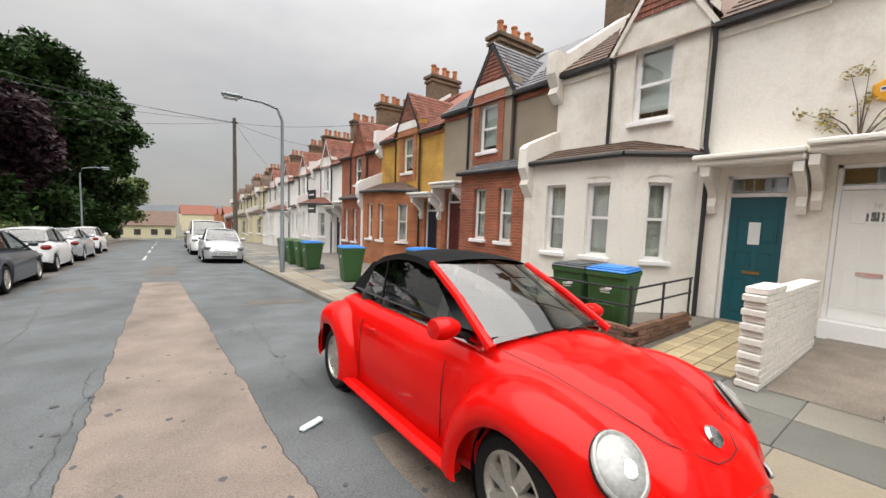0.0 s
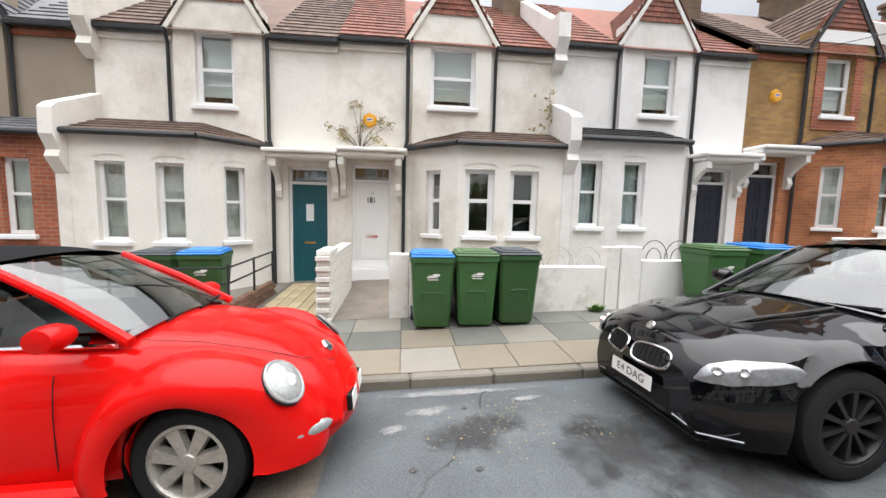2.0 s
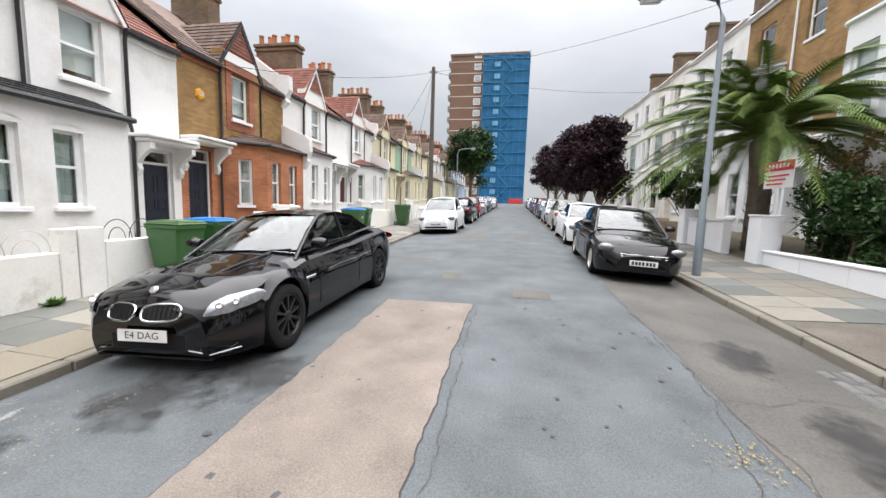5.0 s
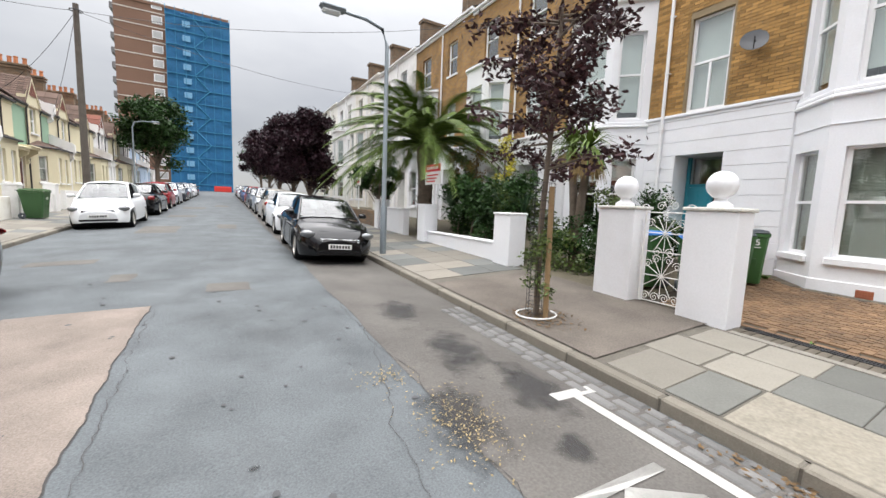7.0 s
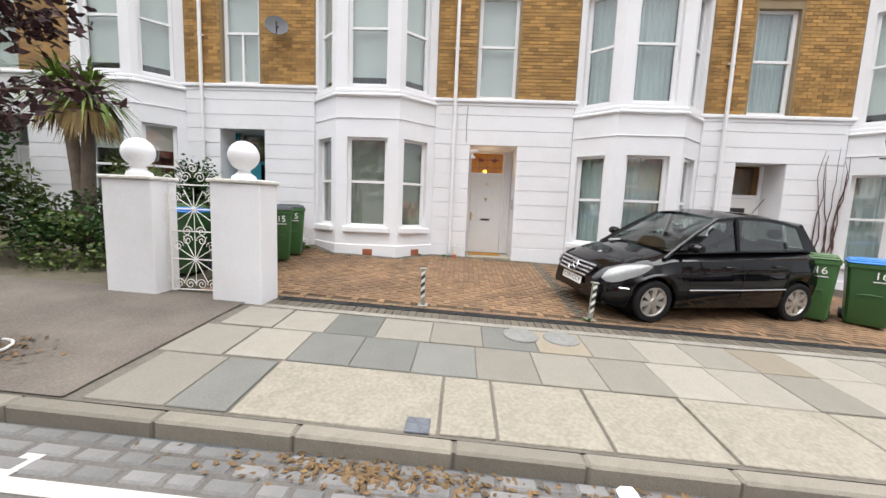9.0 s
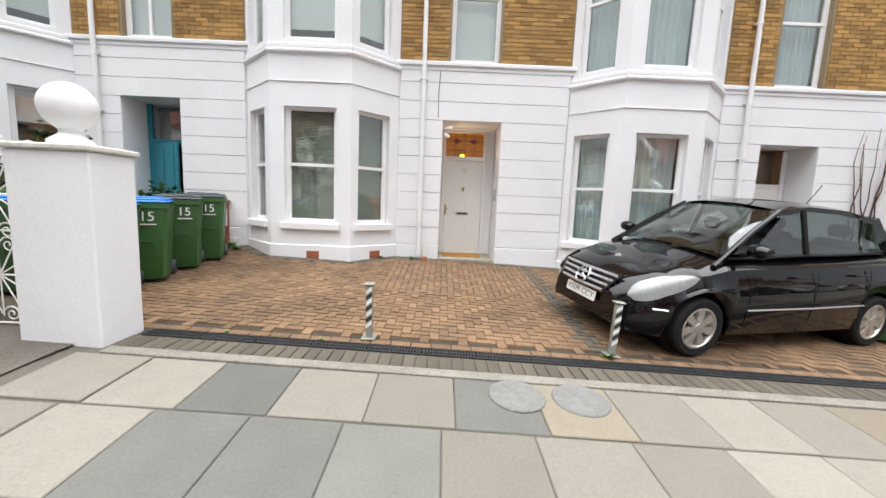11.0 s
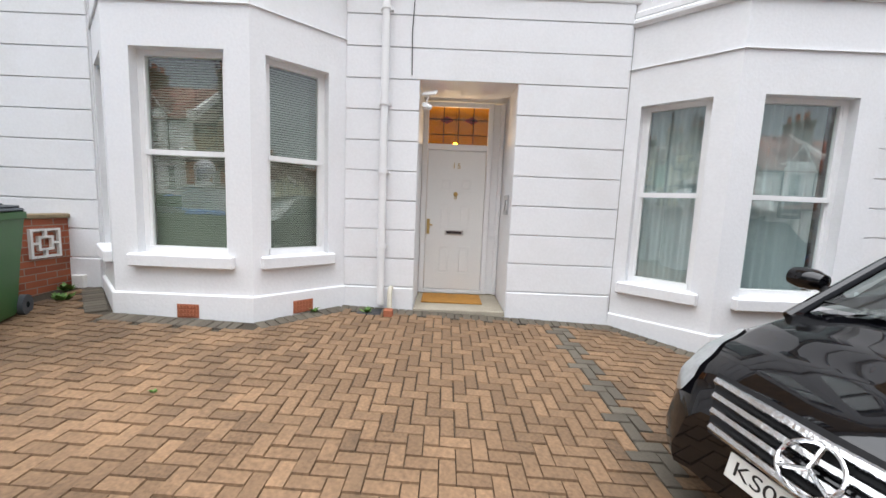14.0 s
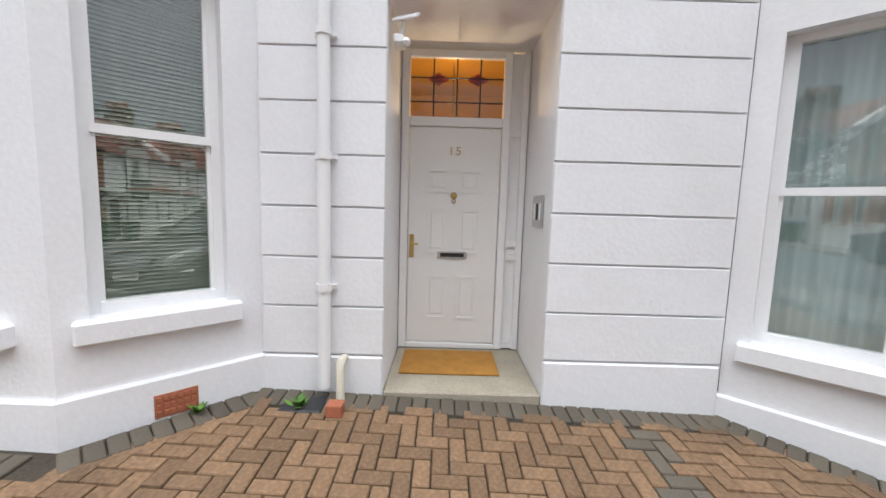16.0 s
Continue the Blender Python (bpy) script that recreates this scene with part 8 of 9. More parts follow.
for i in range(3):
    t = math.pi / 2 + i * 2 * math.pi / 3
    star.tube([(2.09, 0, 0.64), (2.085 - 0.05 * math.sin(t), 0.09 * math.cos(t), 0.64 + 0.083 * math.sin(t))], 0.009, 6)
part("badge", star, M_CHROME, h, "round chrome badge", 40)
for sg in (-1, 1):
    g = skin_patch(hatch, 1.99, 1.36, (5.0, 5.35), (7.3, 6.35), sg, 0.01)
    part("headlamp", g, mat("pale_lamp_cover", (0.27, 0.28, 0.28), 0.3, 0.0, var=0.2, scale=14, fine=40, bump=0.0, coat=0.5), h, "large almond-shaped clear headlamp", 60)
    part("bumper_trim", Geo().tube([(2.03, sg * 0.3, 0.47), (1.9, sg * 0.68, 0.48), (1.72, sg * 0.85, 0.5)], 0.012, 6), M_CHROME, h, smooth=40)
    part("fog_lamp", Geo().lathe([(0, 0.012), (0.04, 0.01), (0.055, 0.0), (0.06, -0.02)], 16, Matrix.Translation((1.97, sg * 0.58, 0.36)) @ Matrix.Rotation(radians(sg * 25), 4, "Z") @ Matrix.Rotation(radians(90), 4, "Y")), M_CHROME, h, smooth=40)
    part("side_strip", Geo().tube([(0.78, sg * 0.885, 0.5), (-0.1, sg * 0.888, 0.51), (-0.95, sg * 0.882, 0.53)], 0.011, 6), M_CHROME, h, smooth=40)
    part("tail_lamp", Geo().cbox(-1.81, -1.62, sg * 0.56, sg * 0.7, 0.85, 1.05, 0.05), M_TAIL, h)
plate(h, 2.085, 0.45, "KS09 CCY", 8)
part("aerial", Geo().tube([(-1.1, 0.0, 1.6), (-1.3, 0.0, 1.85)], 0.006, 5), M_CARBLACK, h)
part("badge_disc", Geo().lathe([(0, 0.01), (0.03, 0.008), (0.035, 0)], 14, Matrix.Translation((1.66, 0, 0.86)) @ Matrix.Rotation(radians(28), 4, "Y")), M_CHROME, h)

SALOON = dict(wb=2.7, r=0.325, hw=0.9, front=2.25, rear=2.4, gap=0.05, shoulder=0.18, crown=0.05,
              deck=[(-2.4, 0.75), (-2.3, 0.98), (-1.7, 1.02), (-0.5, 0.97), (0.6, 0.95), (1.0, 0.94), (1.5, 0.88), (1.95, 0.79), (2.15, 0.66), (2.25, 0.52)],
              half=[(-2.4, 0.62), (-2.2, 0.78), (-1.7, 0.88), (-0.6, 0.9), (0.6, 0.9), (1.4, 0.9), (1.85, 0.84), (2.12, 0.7), (2.25, 0.5)],
              sill=[(-2.4, 0.38), (-2.0, 0.25), (-1.0, 0.2), (1.0, 0.2), (1.9, 0.18), (2.25, 0.22)],
              cowl=(0.98, 0.74, 0.96), atop=(0.2, 0.59, 1.4), ctop=(-1.15, 0.58, 1.39), cbase=(-1.85, 0.62, 1.03), bx=-0.35,
              roof=[(-1.15, 1.37), (-0.6, 1.45), (-0.1, 1.45), (0.2, 1.4)], windows=[((0.72, 0.12), (-0.28, -0.28)), ((-0.38, -0.38), (-1.3, -1.05))], spokes=10, spoke_w=0.3, cuts=(0.75, -0.36), handles=(-0.15, -1.0), belt=[(-1.85, 1.03), (-0.3, 1.0), (0.98, 0.96)])
SMALL = dict(wb=2.45, r=0.295, hw=0.84, front=1.9, rear=1.8, gap=0.05, shoulder=0.2, crown=0.05,
             deck=[(-1.8, 0.6), (-1.74, 0.98), (-1.4, 1.05), (-0.4, 1.0), (0.7, 0.98), (1.1, 0.95), (1.5, 0.84), (1.75, 0.7), (1.9, 0.52)],
             half=[(-1.8, 0.66), (-1.65, 0.77), (-1.2, 0.83), (0.6, 0.84), (1.2, 0.83), (1.55, 0.77), (1.78, 0.66), (1.9, 0.5)],
             sill=[(-1.8, 0.38), (-1.4, 0.25), (-0.9, 0.2), (0.9, 0.2), (1.5, 0.18), (1.9, 0.22)],
             cowl=(0.98, 0.7, 0.97), atop=(0.3, 0.57, 1.46), ctop=(-1.25, 0.56, 1.46), cbase=(-1.68, 0.62, 1.06), bx=-0.15,
             roof=[(-1.25, 1.43), (-0.6, 1.51), (0.0, 1.52), (0.3, 1.46)], windows=[((0.72, 0.22), (-0.1, -0.1)), ((-0.2, -0.2), (-1.25, -1.1))], spokes=6, spoke_w=0.5, cuts=(0.75, -0.18), handles=(0.0,), belt=[(-1.68, 1.06), (-0.2, 1.02), (0.98, 0.97)])
VAN = dict(SMALL, wb=2.9, r=0.33, hw=0.96, front=2.3, rear=2.4, deck=[(-2.4, 0.7), (-2.36, 1.2), (-1.0, 1.2), (0.9, 1.18), (1.5, 1.08), (2.0, 0.95), (2.2, 0.8), (2.3, 0.55)],
           half=[(-2.4, 0.9), (-2.2, 0.95), (0.9, 0.96), (1.7, 0.93), (2.1, 0.84), (2.3, 0.65)], sill=[(-2.4, 0.35), (-2, 0.25), (2, 0.25), (2.3, 0.28)],
           cowl=(1.5, 0.82, 1.12), atop=(0.75, 0.78, 1.9), ctop=(-2.25, 0.8, 1.92), cbase=(-2.36, 0.9, 1.2), bx=0.2, roof=[(-2.25, 1.9), (-1, 1.95), (0.4, 1.95), (0.75, 1.9)],
           windows=[((1.2, 0.65), (0.3, 0.3)), ((0.25, 0.25), (0.22, 0.22))], belt=[(-2.36, 1.2), (1.5, 1.12)], cuts=(1.2, 0.25), handles=(0.35,))


def road_car(spec, x, y, heading, paint, label, detail=1, name="parked_car", text=None):
    h, body = car(name, label, spec, car_place(x, y, heading), paint, detail=detail)
    f, r = spec["front"], spec["rear"]
    zf = lerp_at(spec["deck"], f - 0.25)
    lamp_pair(h, f - 0.24, spec["hw"] * 0.74, zf - 0.1, 0.16, 0.17, 0.09, 28, 15, "headlamp", M_LAMP_D, False)
    part("grille", Geo().cbox(f - 0.12, f - 0.03, -0.42, 0.42, 0.5, 0.62, 0.02), M_CARBLACK, h)
    for i in range(2):
        part("grille_bar", Geo().cbox(f - 0.04, f - 0.015, -0.44, 0.44, 0.535 + i * 0.045, 0.55 + i * 0.045, 0.004), M_CHROME, h)
    part("lower_grille", Geo().cbox(f - 0.1, f + 0.003, -0.5, 0.5, 0.25, 0.35, 0.02), M_CARBLACK, h)
    plate(h, f + 0.02, 0.43, "" if text is None else text, 4)
    lamp_pair(h, -r + 0.12, spec["hw"] * 0.76, lerp_at(spec["deck"], -r + 0.2) - 0.16, 0.1, 0.14, 0.1, 155, 0, "tail_lamp", M_TAIL, False)
    plate(h, -r - 0.02, 0.72, "", 6, False, yellow=True)
    return h


road_car(dict(SALOON, rim=M_ALLOY), -4.78, -8.95, 88.5, P_BLACK, "glossy black saloon parked at the kerb", 2, "saloon_car")
road_car(SMALL, 1.0, -16.3, 90, P_WHITE, "pale silver-white small hatchback parked facing up the street", 1, "small_car")
for i, (spec, y, pt, lab) in enumerate([(SALOON, -22.3, P_BLACK, "black saloon"), (SMALL, -27.5, P_DRED, "dark red hatchback"), (SMALL, -32.4, P_SILVER, "silver hatchback"), (SALOON, -38, P_GREY, "grey saloon"), (SMALL, -44, P_SILVER, "silver hatchback"), (SALOON, -50, P_WHITE, "white saloon"), (SMALL, -56, P_BLACK, "black hatchback")]):
    road_car(spec, 1.0, y, -90 if i < 2 else 90, pt, lab + " parked by the terrace", 0, "parked_car")
for i, (spec, y, pt, lab) in enumerate([(SALOON, -14.2, P_WHITE, "white estate-like saloon"), (SMALL, -19.3, P_CREAM, "champagne hatchback"), (SMALL, -24.2, P_SILVER, "silver hatchback"), (SALOON, -29.5, P_GREY, "dark grey saloon"), (SMALL, -34.5, P_DRED, "dark red hatchback"), (SALOON, -40, P_BLUE, "navy saloon"), (SMALL, -45.5, P_BLACK, "black hatchback"), (SALOON, -51, P_WHITE, "white saloon"), (SMALL, -57, P_GREY, "grey hatchback"), (SMALL, -63, P_SILVER, "silver hatchback")]):
    road_car(spec, -4.85, y, 90 if i not in (1, 4) else -90, pt, lab + " parked by the front gardens", 0, "parked_car")
road_car(SMALL, 0.95, 21.3, -90, P_SILVER, "silver hatchback parked facing up the street", 1, "small_car")
road_car(VAN, 0.85, 27.3, -90, P_WHITE, "white panel van parked at the kerb", 0, "van")
road_car(SALOON, 0.9, 36, -90, P_GREY, "dark grey car parked down the street", 0)
for y, spec, pt, lab in ((14.6, SALOON, P_GREY, "dark grey hatchback"), (19.8, SMALL, P_WHITE, "white hatchback"), (24.8, SALOON, P_SILVER, "silver saloon"), (30.5, SMALL, P_WHITE, "white hatchback")):
    road_car(spec, -4.9, y, 90, pt, lab + " parked with its tail uphill", 1 if y < 20 else 0)

# ---- trees and planting ----
M_BARK = mat("tree_bark", (0.13, 0.1, 0.075), 0.9, var=0.3, scale=8, fine=60, bump=0.6)
L_PURPLE = mat("purple_leaf", (0.026, 0.011, 0.016), 0.55, spec=0.15, var=0.3, scale=2, fine=20, bump=0, isl=0.5)
L_PURPLE2 = mat("bronze_leaf", (0.055, 0.028, 0.03), 0.55, spec=0.15, var=0.3, scale=2, fine=20, bump=0, isl=0.5)
L_GREEN = mat("dark_green_leaf", (0.024, 0.055, 0.014), 0.5, spec=0.15, var=0.3, scale=2, fine=20, bump=0, isl=0.5)
L_FRESH = mat("yellow_green_leaf", (0.085, 0.125, 0.025), 0.5, var=0.3, scale=2, fine=20, bump=0, isl=0.5)
L_PALM = mat("palm_frond", (0.1, 0.15, 0.03), 0.6, spec=0.2, var=0.25, scale=2, fine=20, bump=0, isl=0.35)
L_DRY = mat("dry_frond", (0.2, 0.13, 0.04), 0.7, var=0.3, scale=2, fine=20, bump=0, isl=0.4)
L_YELLOW = mat("yellow_blossom", (0.5, 0.45, 0.05), 0.7, var=0.2, scale=4, fine=30, bump=0, isl=0.3)


def leaves(g, c, rad, n, size, rnd, shell=0.55):
    """Leaves in an uneven ellipsoid clump."""
    for _ in range(n):
        v = Vector((rnd.gauss(0, 1), rnd.gauss(0, 1), rnd.gauss(0, 1))).normalized() * (shell + (1 - shell) * rnd.random()) * rnd.uniform(0.75, 1.08)
        o = Vector((c[0] + v.x * rad[0], c[1] + v.y * rad[1], c[2] + v.z * rad[2]))
        a = Vector((rnd.gauss(0, 1), rnd.gauss(0, 1), rnd.gauss(0, 0.6))).normalized()
        b = a.cross(Vector((rnd.gauss(0, 1), rnd.gauss(0, 1), rnd.gauss(0, 1)))).normalized()
        s = size * rnd.uniform(0.6, 1.3)
        g.add([o - a * s, o + b * s * 0.45, o + a * s, o - b * s * 0.45], [(0, 1, 2, 3)])


def tree(x, y, z, h, rad, leaf_mat, label, seed, clumps=26, per=260, size=0.16, trunk=0.2, bare=0.3, name="tree"):
    rnd = random.Random(seed)
    t = thing(name, label, "tree", "", (0, 0, 0))
    g = Geo()
    top = Vector((x + rnd.uniform(-0.3, 0.3), y, z + h * 0.85))
    base = Vector((x, y, z - 0.1))
    g.tube([base, base.lerp(top, 0.3), base.lerp(top, 0.65) + Vector((rnd.uniform(-0.2, 0.2), rnd.uniform(-0.2, 0.2), 0)), top], [trunk, trunk * 0.8, trunk * 0.5, trunk * 0.12], 10)
    gl = Geo()
    zc, rz = z + h * (bare + 1) / 2, h * (1 - bare) / 2
    for i in range(clumps):
        v = Vector((rnd.gauss(0, 1), rnd.gauss(0, 1), rnd.gauss(0, 1))).normalized() * rnd.uniform(0.25, 0.85)
        c = Vector((x + v.x * rad, y + v.y * rad, zc + v.z * rz))
        st = base.lerp(top, min(0.95, max(bare * 0.8, (c.z - z) / h - 0.2)))
        g.tube([st, st.lerp(c, 0.55) + Vector((0, 0, 0.1)), c], [trunk * 0.28, trunk * 0.16, 0.012], 6)
        k = rnd.uniform(0.24, 0.42) * rad
        leaves(gl, c, (k, k, k * 0.75), int(per * rnd.uniform(0.6, 1.3)), size, rnd, 0.3)
    part("trunk", g, M_BARK, t, smooth=50)
    part("crown", gl, leaf_mat, t)
    return t


def frond(g, o, ang, ln, rise, droop, n=46, leaf=0.55, rnd=random):
    """One pinnate palm frond."""
    d = Vector((math.cos(ang), math.sin(ang), 0))
    s = Vector((-d.y, d.x, 0))
    pts = [Vector(o) + d * ln * t + Vector((0, 0, rise * t - droop * t * t)) for t in [i / n for i in range(n + 1)]]
    g.tube(pts, [0.022 * (1 - i / n) + 0.004 for i in range(n + 1)], 4)
    for i in range(3, n + 1):
        f = (pts[i] - pts[i - 1]).normalized()
        w = leaf * (0.45 + 0.55 * math.sin(math.pi * min(1, i / n * 1.05)))
        for sg in (-1, 1):
            tip = pts[i] + (s * sg * 0.8 + f * 0.75 + Vector((0, 0, -0.12 - 0.25 * i / n))).normalized() * w
            wd = f * 0.034
            g.add([pts[i] - wd, pts[i] + wd, tip], [(0, 1, 2)])


def palm(x, y, z, trunk_h, ln, n, label, seed):
    rnd = random.Random(seed)
    t = thing("palm_tree", label, "palm")
    g = Geo()
    g.lathe([(0.32, 0), (0.3, 0.3), (0.28, trunk_h * 0.6), (0.38, trunk_h), (0.2, trunk_h + 0.3)], 14, Matrix.Translation((x, y, z)))
    for i in range(60):
        a, zz = i * 2.4, z + 0.2 + (trunk_h) * i / 60
        p = Vector((x + 0.3 * math.cos(a), y + 0.3 * math.sin(a), zz))
        g.add([p + Vector((-0.06 * math.sin(a), 0.06 * math.cos(a), 0)), p - Vector((-0.06 * math.sin(a), 0.06 * math.cos(a), 0)), p + Vector((0.12 * math.cos(a), 0.12 * math.sin(a), 0.16))], [(0, 1, 2)])
    part("trunk", g, M_BARK, t)
    for i in range(n):
        g = Geo()
        e = rnd.random()
        frond(g, (x, y, z + trunk_h + 0.15), i * 2.399 + rnd.uniform(-0.2, 0.2), ln * rnd.uniform(0.8, 1.1) * (0.75 + 0.25 * e), 4.4 - 3.7 * e, 2.5 + 0.2 * e, rnd=rnd)
        part("frond", g, L_PALM, t)


def sword_head(g, c, n, ln, rnd, droop=0.6, wd=0.022):
    for _ in range(n):
        a, el = rnd.uniform(0, 6.283), rnd.uniform(-0.5, 1.4)
        d = Vector((math.cos(a) * math.cos(el), math.sin(a) * math.cos(el), math.sin(el)))
        s = d.cross(Vector((0, 0, 1))).normalized() * wd
        l2 = ln * rnd.uniform(0.7, 1.15)
        p0, p1, p2 = Vector(c), Vector(c) + d * l2 * 0.55, Vector(c) + d * l2 + Vector((0, 0, -droop * l2 * 0.5))
        g.add([p0 - s, p0 + s, p1 + s, p1 - s, p2], [(0, 1, 2, 3), (3, 2, 4)])


def cordyline(x, y, z, heads, label, seed):
    rnd = random.Random(seed)
    t = thing("cabbage_palm", label, "palm")
    for dx, dy, hh in heads:
        g = Geo().tube([(x, y, z - 0.05), (x + dx * 0.4, y + dy * 0.4, z + hh * 0.5), (x + dx, y + dy, z + hh)], [0.13, 0.1, 0.08], 9)
        part("trunk", g, M_BARK, t, smooth=50)
        g, g2 = Geo(), Geo()
        c = (x + dx, y + dy, z + hh)
        sword_head(g, c, 150, 0.85, rnd, 0.7)
        for _ in range(150):
            a = rnd.uniform(0, 6.283)
            d = Vector((math.cos(a), math.sin(a), -0.9))
            s = Vector((-d.y, d.x, 0)) * 0.022
            p0 = Vector(c) + Vector((0, 0, -0.1))
            p1 = p0 + d.normalized() * 0.4 + Vector((0, 0, 0.08))
            p2 = p1 + Vector((d.x * 0.15, d.y * 0.15, -0.5)) * rnd.uniform(0.6, 1.1)
            g2.add([p0 - s, p0 + s, p1 + s, p1 - s, p2], [(0, 1, 2, 3), (3, 2, 4)])
        part("leaf_head", g, L_PALM, t)
        part("dry_skirt", g2, L_DRY, t, "dry brown hanging leaves")


# street tree with stake and guard
rnd = random.Random(5)
st = thing("street_tree", "young purple-leaved street tree with stake and wire guard", "tree")
bx_, by_ = -6.32, -2.08
bz_ = land(bx_, by_)
g = Geo().tube([(bx_, by_, bz_ - 0.05), (bx_ + 0.02, by_, 1.4), (bx_ - 0.02, by_ + 0.03, 2.6), (bx_, by_ + 0.1, 3.7), (bx_, by_ + 0.1, 4.8)], [0.048, 0.04, 0.036, 0.026, 0.01], 10)
gl = Geo()
for i in range(26):
    a, el = rnd.uniform(0, 6.28), rnd.uniform(-0.1, 0.9)
    o = Vector((bx_, by_ + 0.05, rnd.uniform(2.1, 4.2)))
    ln = rnd.uniform(0.5, 1.25)
    e = o + Vector((math.cos(a) * math.cos(el), math.sin(a) * math.cos(el), math.sin(el))) * ln
    g.tube([o, o.lerp(e, 0.5) + Vector((0, 0, 0.05)), e], [0.02, 0.012, 0.004], 6)
    for q in (0.45, 0.75, 1.0):
        leaves(gl, o.lerp(e, q), (0.26, 0.26, 0.22), 54, 0.05, rnd, 0.2)
for a, ln, zo in ((0.6, 1.6, 2.9), (1.1, 1.5, 3.4), (0.2, 1.5, 2.5), (-2.2, 1.4, 2.8)):
    o = Vector((bx_, by_ + 0.05, zo))
    e = o + Vector((math.cos(a), math.sin(a), 0.1)) * ln
    g.tube([o, o.lerp(e, 0.5) + Vector((0, 0, 0.15)), e], [0.018, 0.01, 0.004], 6)
    for q in (0.5, 0.65, 0.8, 0.9, 1.0):
        leaves(gl, o.lerp(e, q), (0.14, 0.14, 0.16), 16, 0.05, rnd, 0.2)
part("trunk", g, M_BARK, st, smooth=50)
part("crown", gl, L_PURPLE2, st)
part("stake", Geo().tube([(bx_ + 0.02, by_ + 0.2, bz_ - 0.1), (bx_ + 0.04, by_ + 0.18, 1.9)], 0.036, 10), mat("timber_stake", (0.26, 0.17, 0.085), 0.85, var=0.2, scale=10, fine=60, bump=0.3), st, "round timber stake", 50)
g = Geo()
for i in range(9):
    a = 2 * math.pi * i / 9
    g.tube([(bx_ + 0.15 * math.cos(a), by_ + 0.15 * math.sin(a), bz_ + 0.02), (bx_ + 0.15 * math.cos(a), by_ + 0.15 * math.sin(a), 1.95)], 0.004, 4)
for i in range(16):
    zz = bz_ + 0.06 + i * 0.12
    g.tube([(bx_ + 0.15 * math.cos(q * 0.5236), by_ + 0.15 * math.sin(q * 0.5236), zz) for q in range(13)], 0.0035, 4, False)
part("wire_guard", g, M_DARKMETAL, st)
gl = Geo()
for i in range(26):
    leaves(gl, (bx_ + rnd.uniform(-0.12, 0.15), by_ + rnd.uniform(-0.15, 0.2), rnd.uniform(0.2, 1.35)), (0.12, 0.12, 0.14), 26, 0.035, rnd, 0.2)
part("ivy", gl, L_FRESH, st, "green ivy climbing the guard")
g = Geo().tube([(bx_ + 0.3 * math.cos(q * 0.3927), by_ + 0.26 * math.sin(q * 0.3927), bz_ + 0.02) for q in range(17)], 0.012, 6, False)
part("pit_edge", g, M_STICK, st, "white ring round the tree pit")

palm(-9.4, -11.7, land(-9.4, -11.7), 3.2, 4.0, 100, "large date palm with arching green fronds in the front garden", 8)
cordyline(-9.6, -4.3, land(-9.6, -4.3), [(0.1, 0.25, 2.7), (-0.3, -0.6, 2.9)], "twin-headed cabbage palm with dry skirts", 9)
t = thing("shrub_bed", "dense dark green shrubs and spiky yuccas behind the low wall", "shrubs")
rnd = random.Random(12)
gl, gs, gf = Geo(), Geo(), Geo()
for i in range(40):
    c = (rnd.uniform(-9.8, -8.8), rnd.uniform(-9.2, -5.1), rnd.uniform(0.7, 2.35))
    leaves(gl if i % 4 else gf, c, (0.45, 0.5, 0.45), 360, 0.065, rnd, 0.3)
for i in range(7):
    sword_head(gs, (rnd.uniform(-9.3, -8.8), -8.9 + i * 0.55, rnd.uniform(1.2, 1.9)), 90, 0.75, rnd, 0.15, 0.02)
part("laurel", gl, L_GREEN, t)
part("variegated_shrub", gf, L_FRESH, t)
part("yucca", gs, mat("yucca_leaf", (0.05, 0.1, 0.045), 0.45, var=0.2, bump=0, isl=0.3), t)
g = Geo()
for i in range(5):
    g.tube([(-9.1, -8.8 + i * 0.8, 0.1), (-9.15, -8.7 + i * 0.8, 1.2)], [0.05, 0.03], 7)
part("stem", g, M_BARK, t)
t = thing("garden_shrubs", "low green shrubs and weeds in the shady front garden", "shrubs")
gl, gf = Geo(), Geo()
for i in range(48):
    c = (rnd.uniform(-12.3, -9.0), rnd.uniform(-5.0, -2.9), 0)
    c = (c[0], c[1], land(c[0], c[1]) + rnd.uniform(0.1, 1.0) * (1.9 if i % 4 == 1 else 1.0))
    leaves(gl if i % 3 else gf, c, (0.42, 0.42, 0.36), 240, 0.05, rnd, 0.3)
sword_head(gl, (-11.0, -3.4, 1.5), 120, 0.8, rnd, 0.3)
sword_head(gl, (-10.5, -4.4, 1.1), 120, 0.8, rnd, 0.3)
part("dark_leaves", gl, L_GREEN, t)
part("pale_leaves", gf, L_FRESH, t)
t = thing("yellow_climber", "tall yellow-green flowering climber in a front garden", "shrub")
gl = Geo()
for i in range(12):
    leaves(gl, (-10.6 + rnd.uniform(-0.2, 0.2), -8.3 + rnd.uniform(-0.25, 0.25), 2.3 + i * 0.14), (0.22, 0.25, 0.2), 90, 0.05, rnd, 0.3)
part("blossom", gl, L_YELLOW, t)
part("stem", Geo().tube([(-10.6, -8.3, 0.2), (-10.6, -8.3, 3.6)], [0.05, 0.02], 7), M_BARK, t)
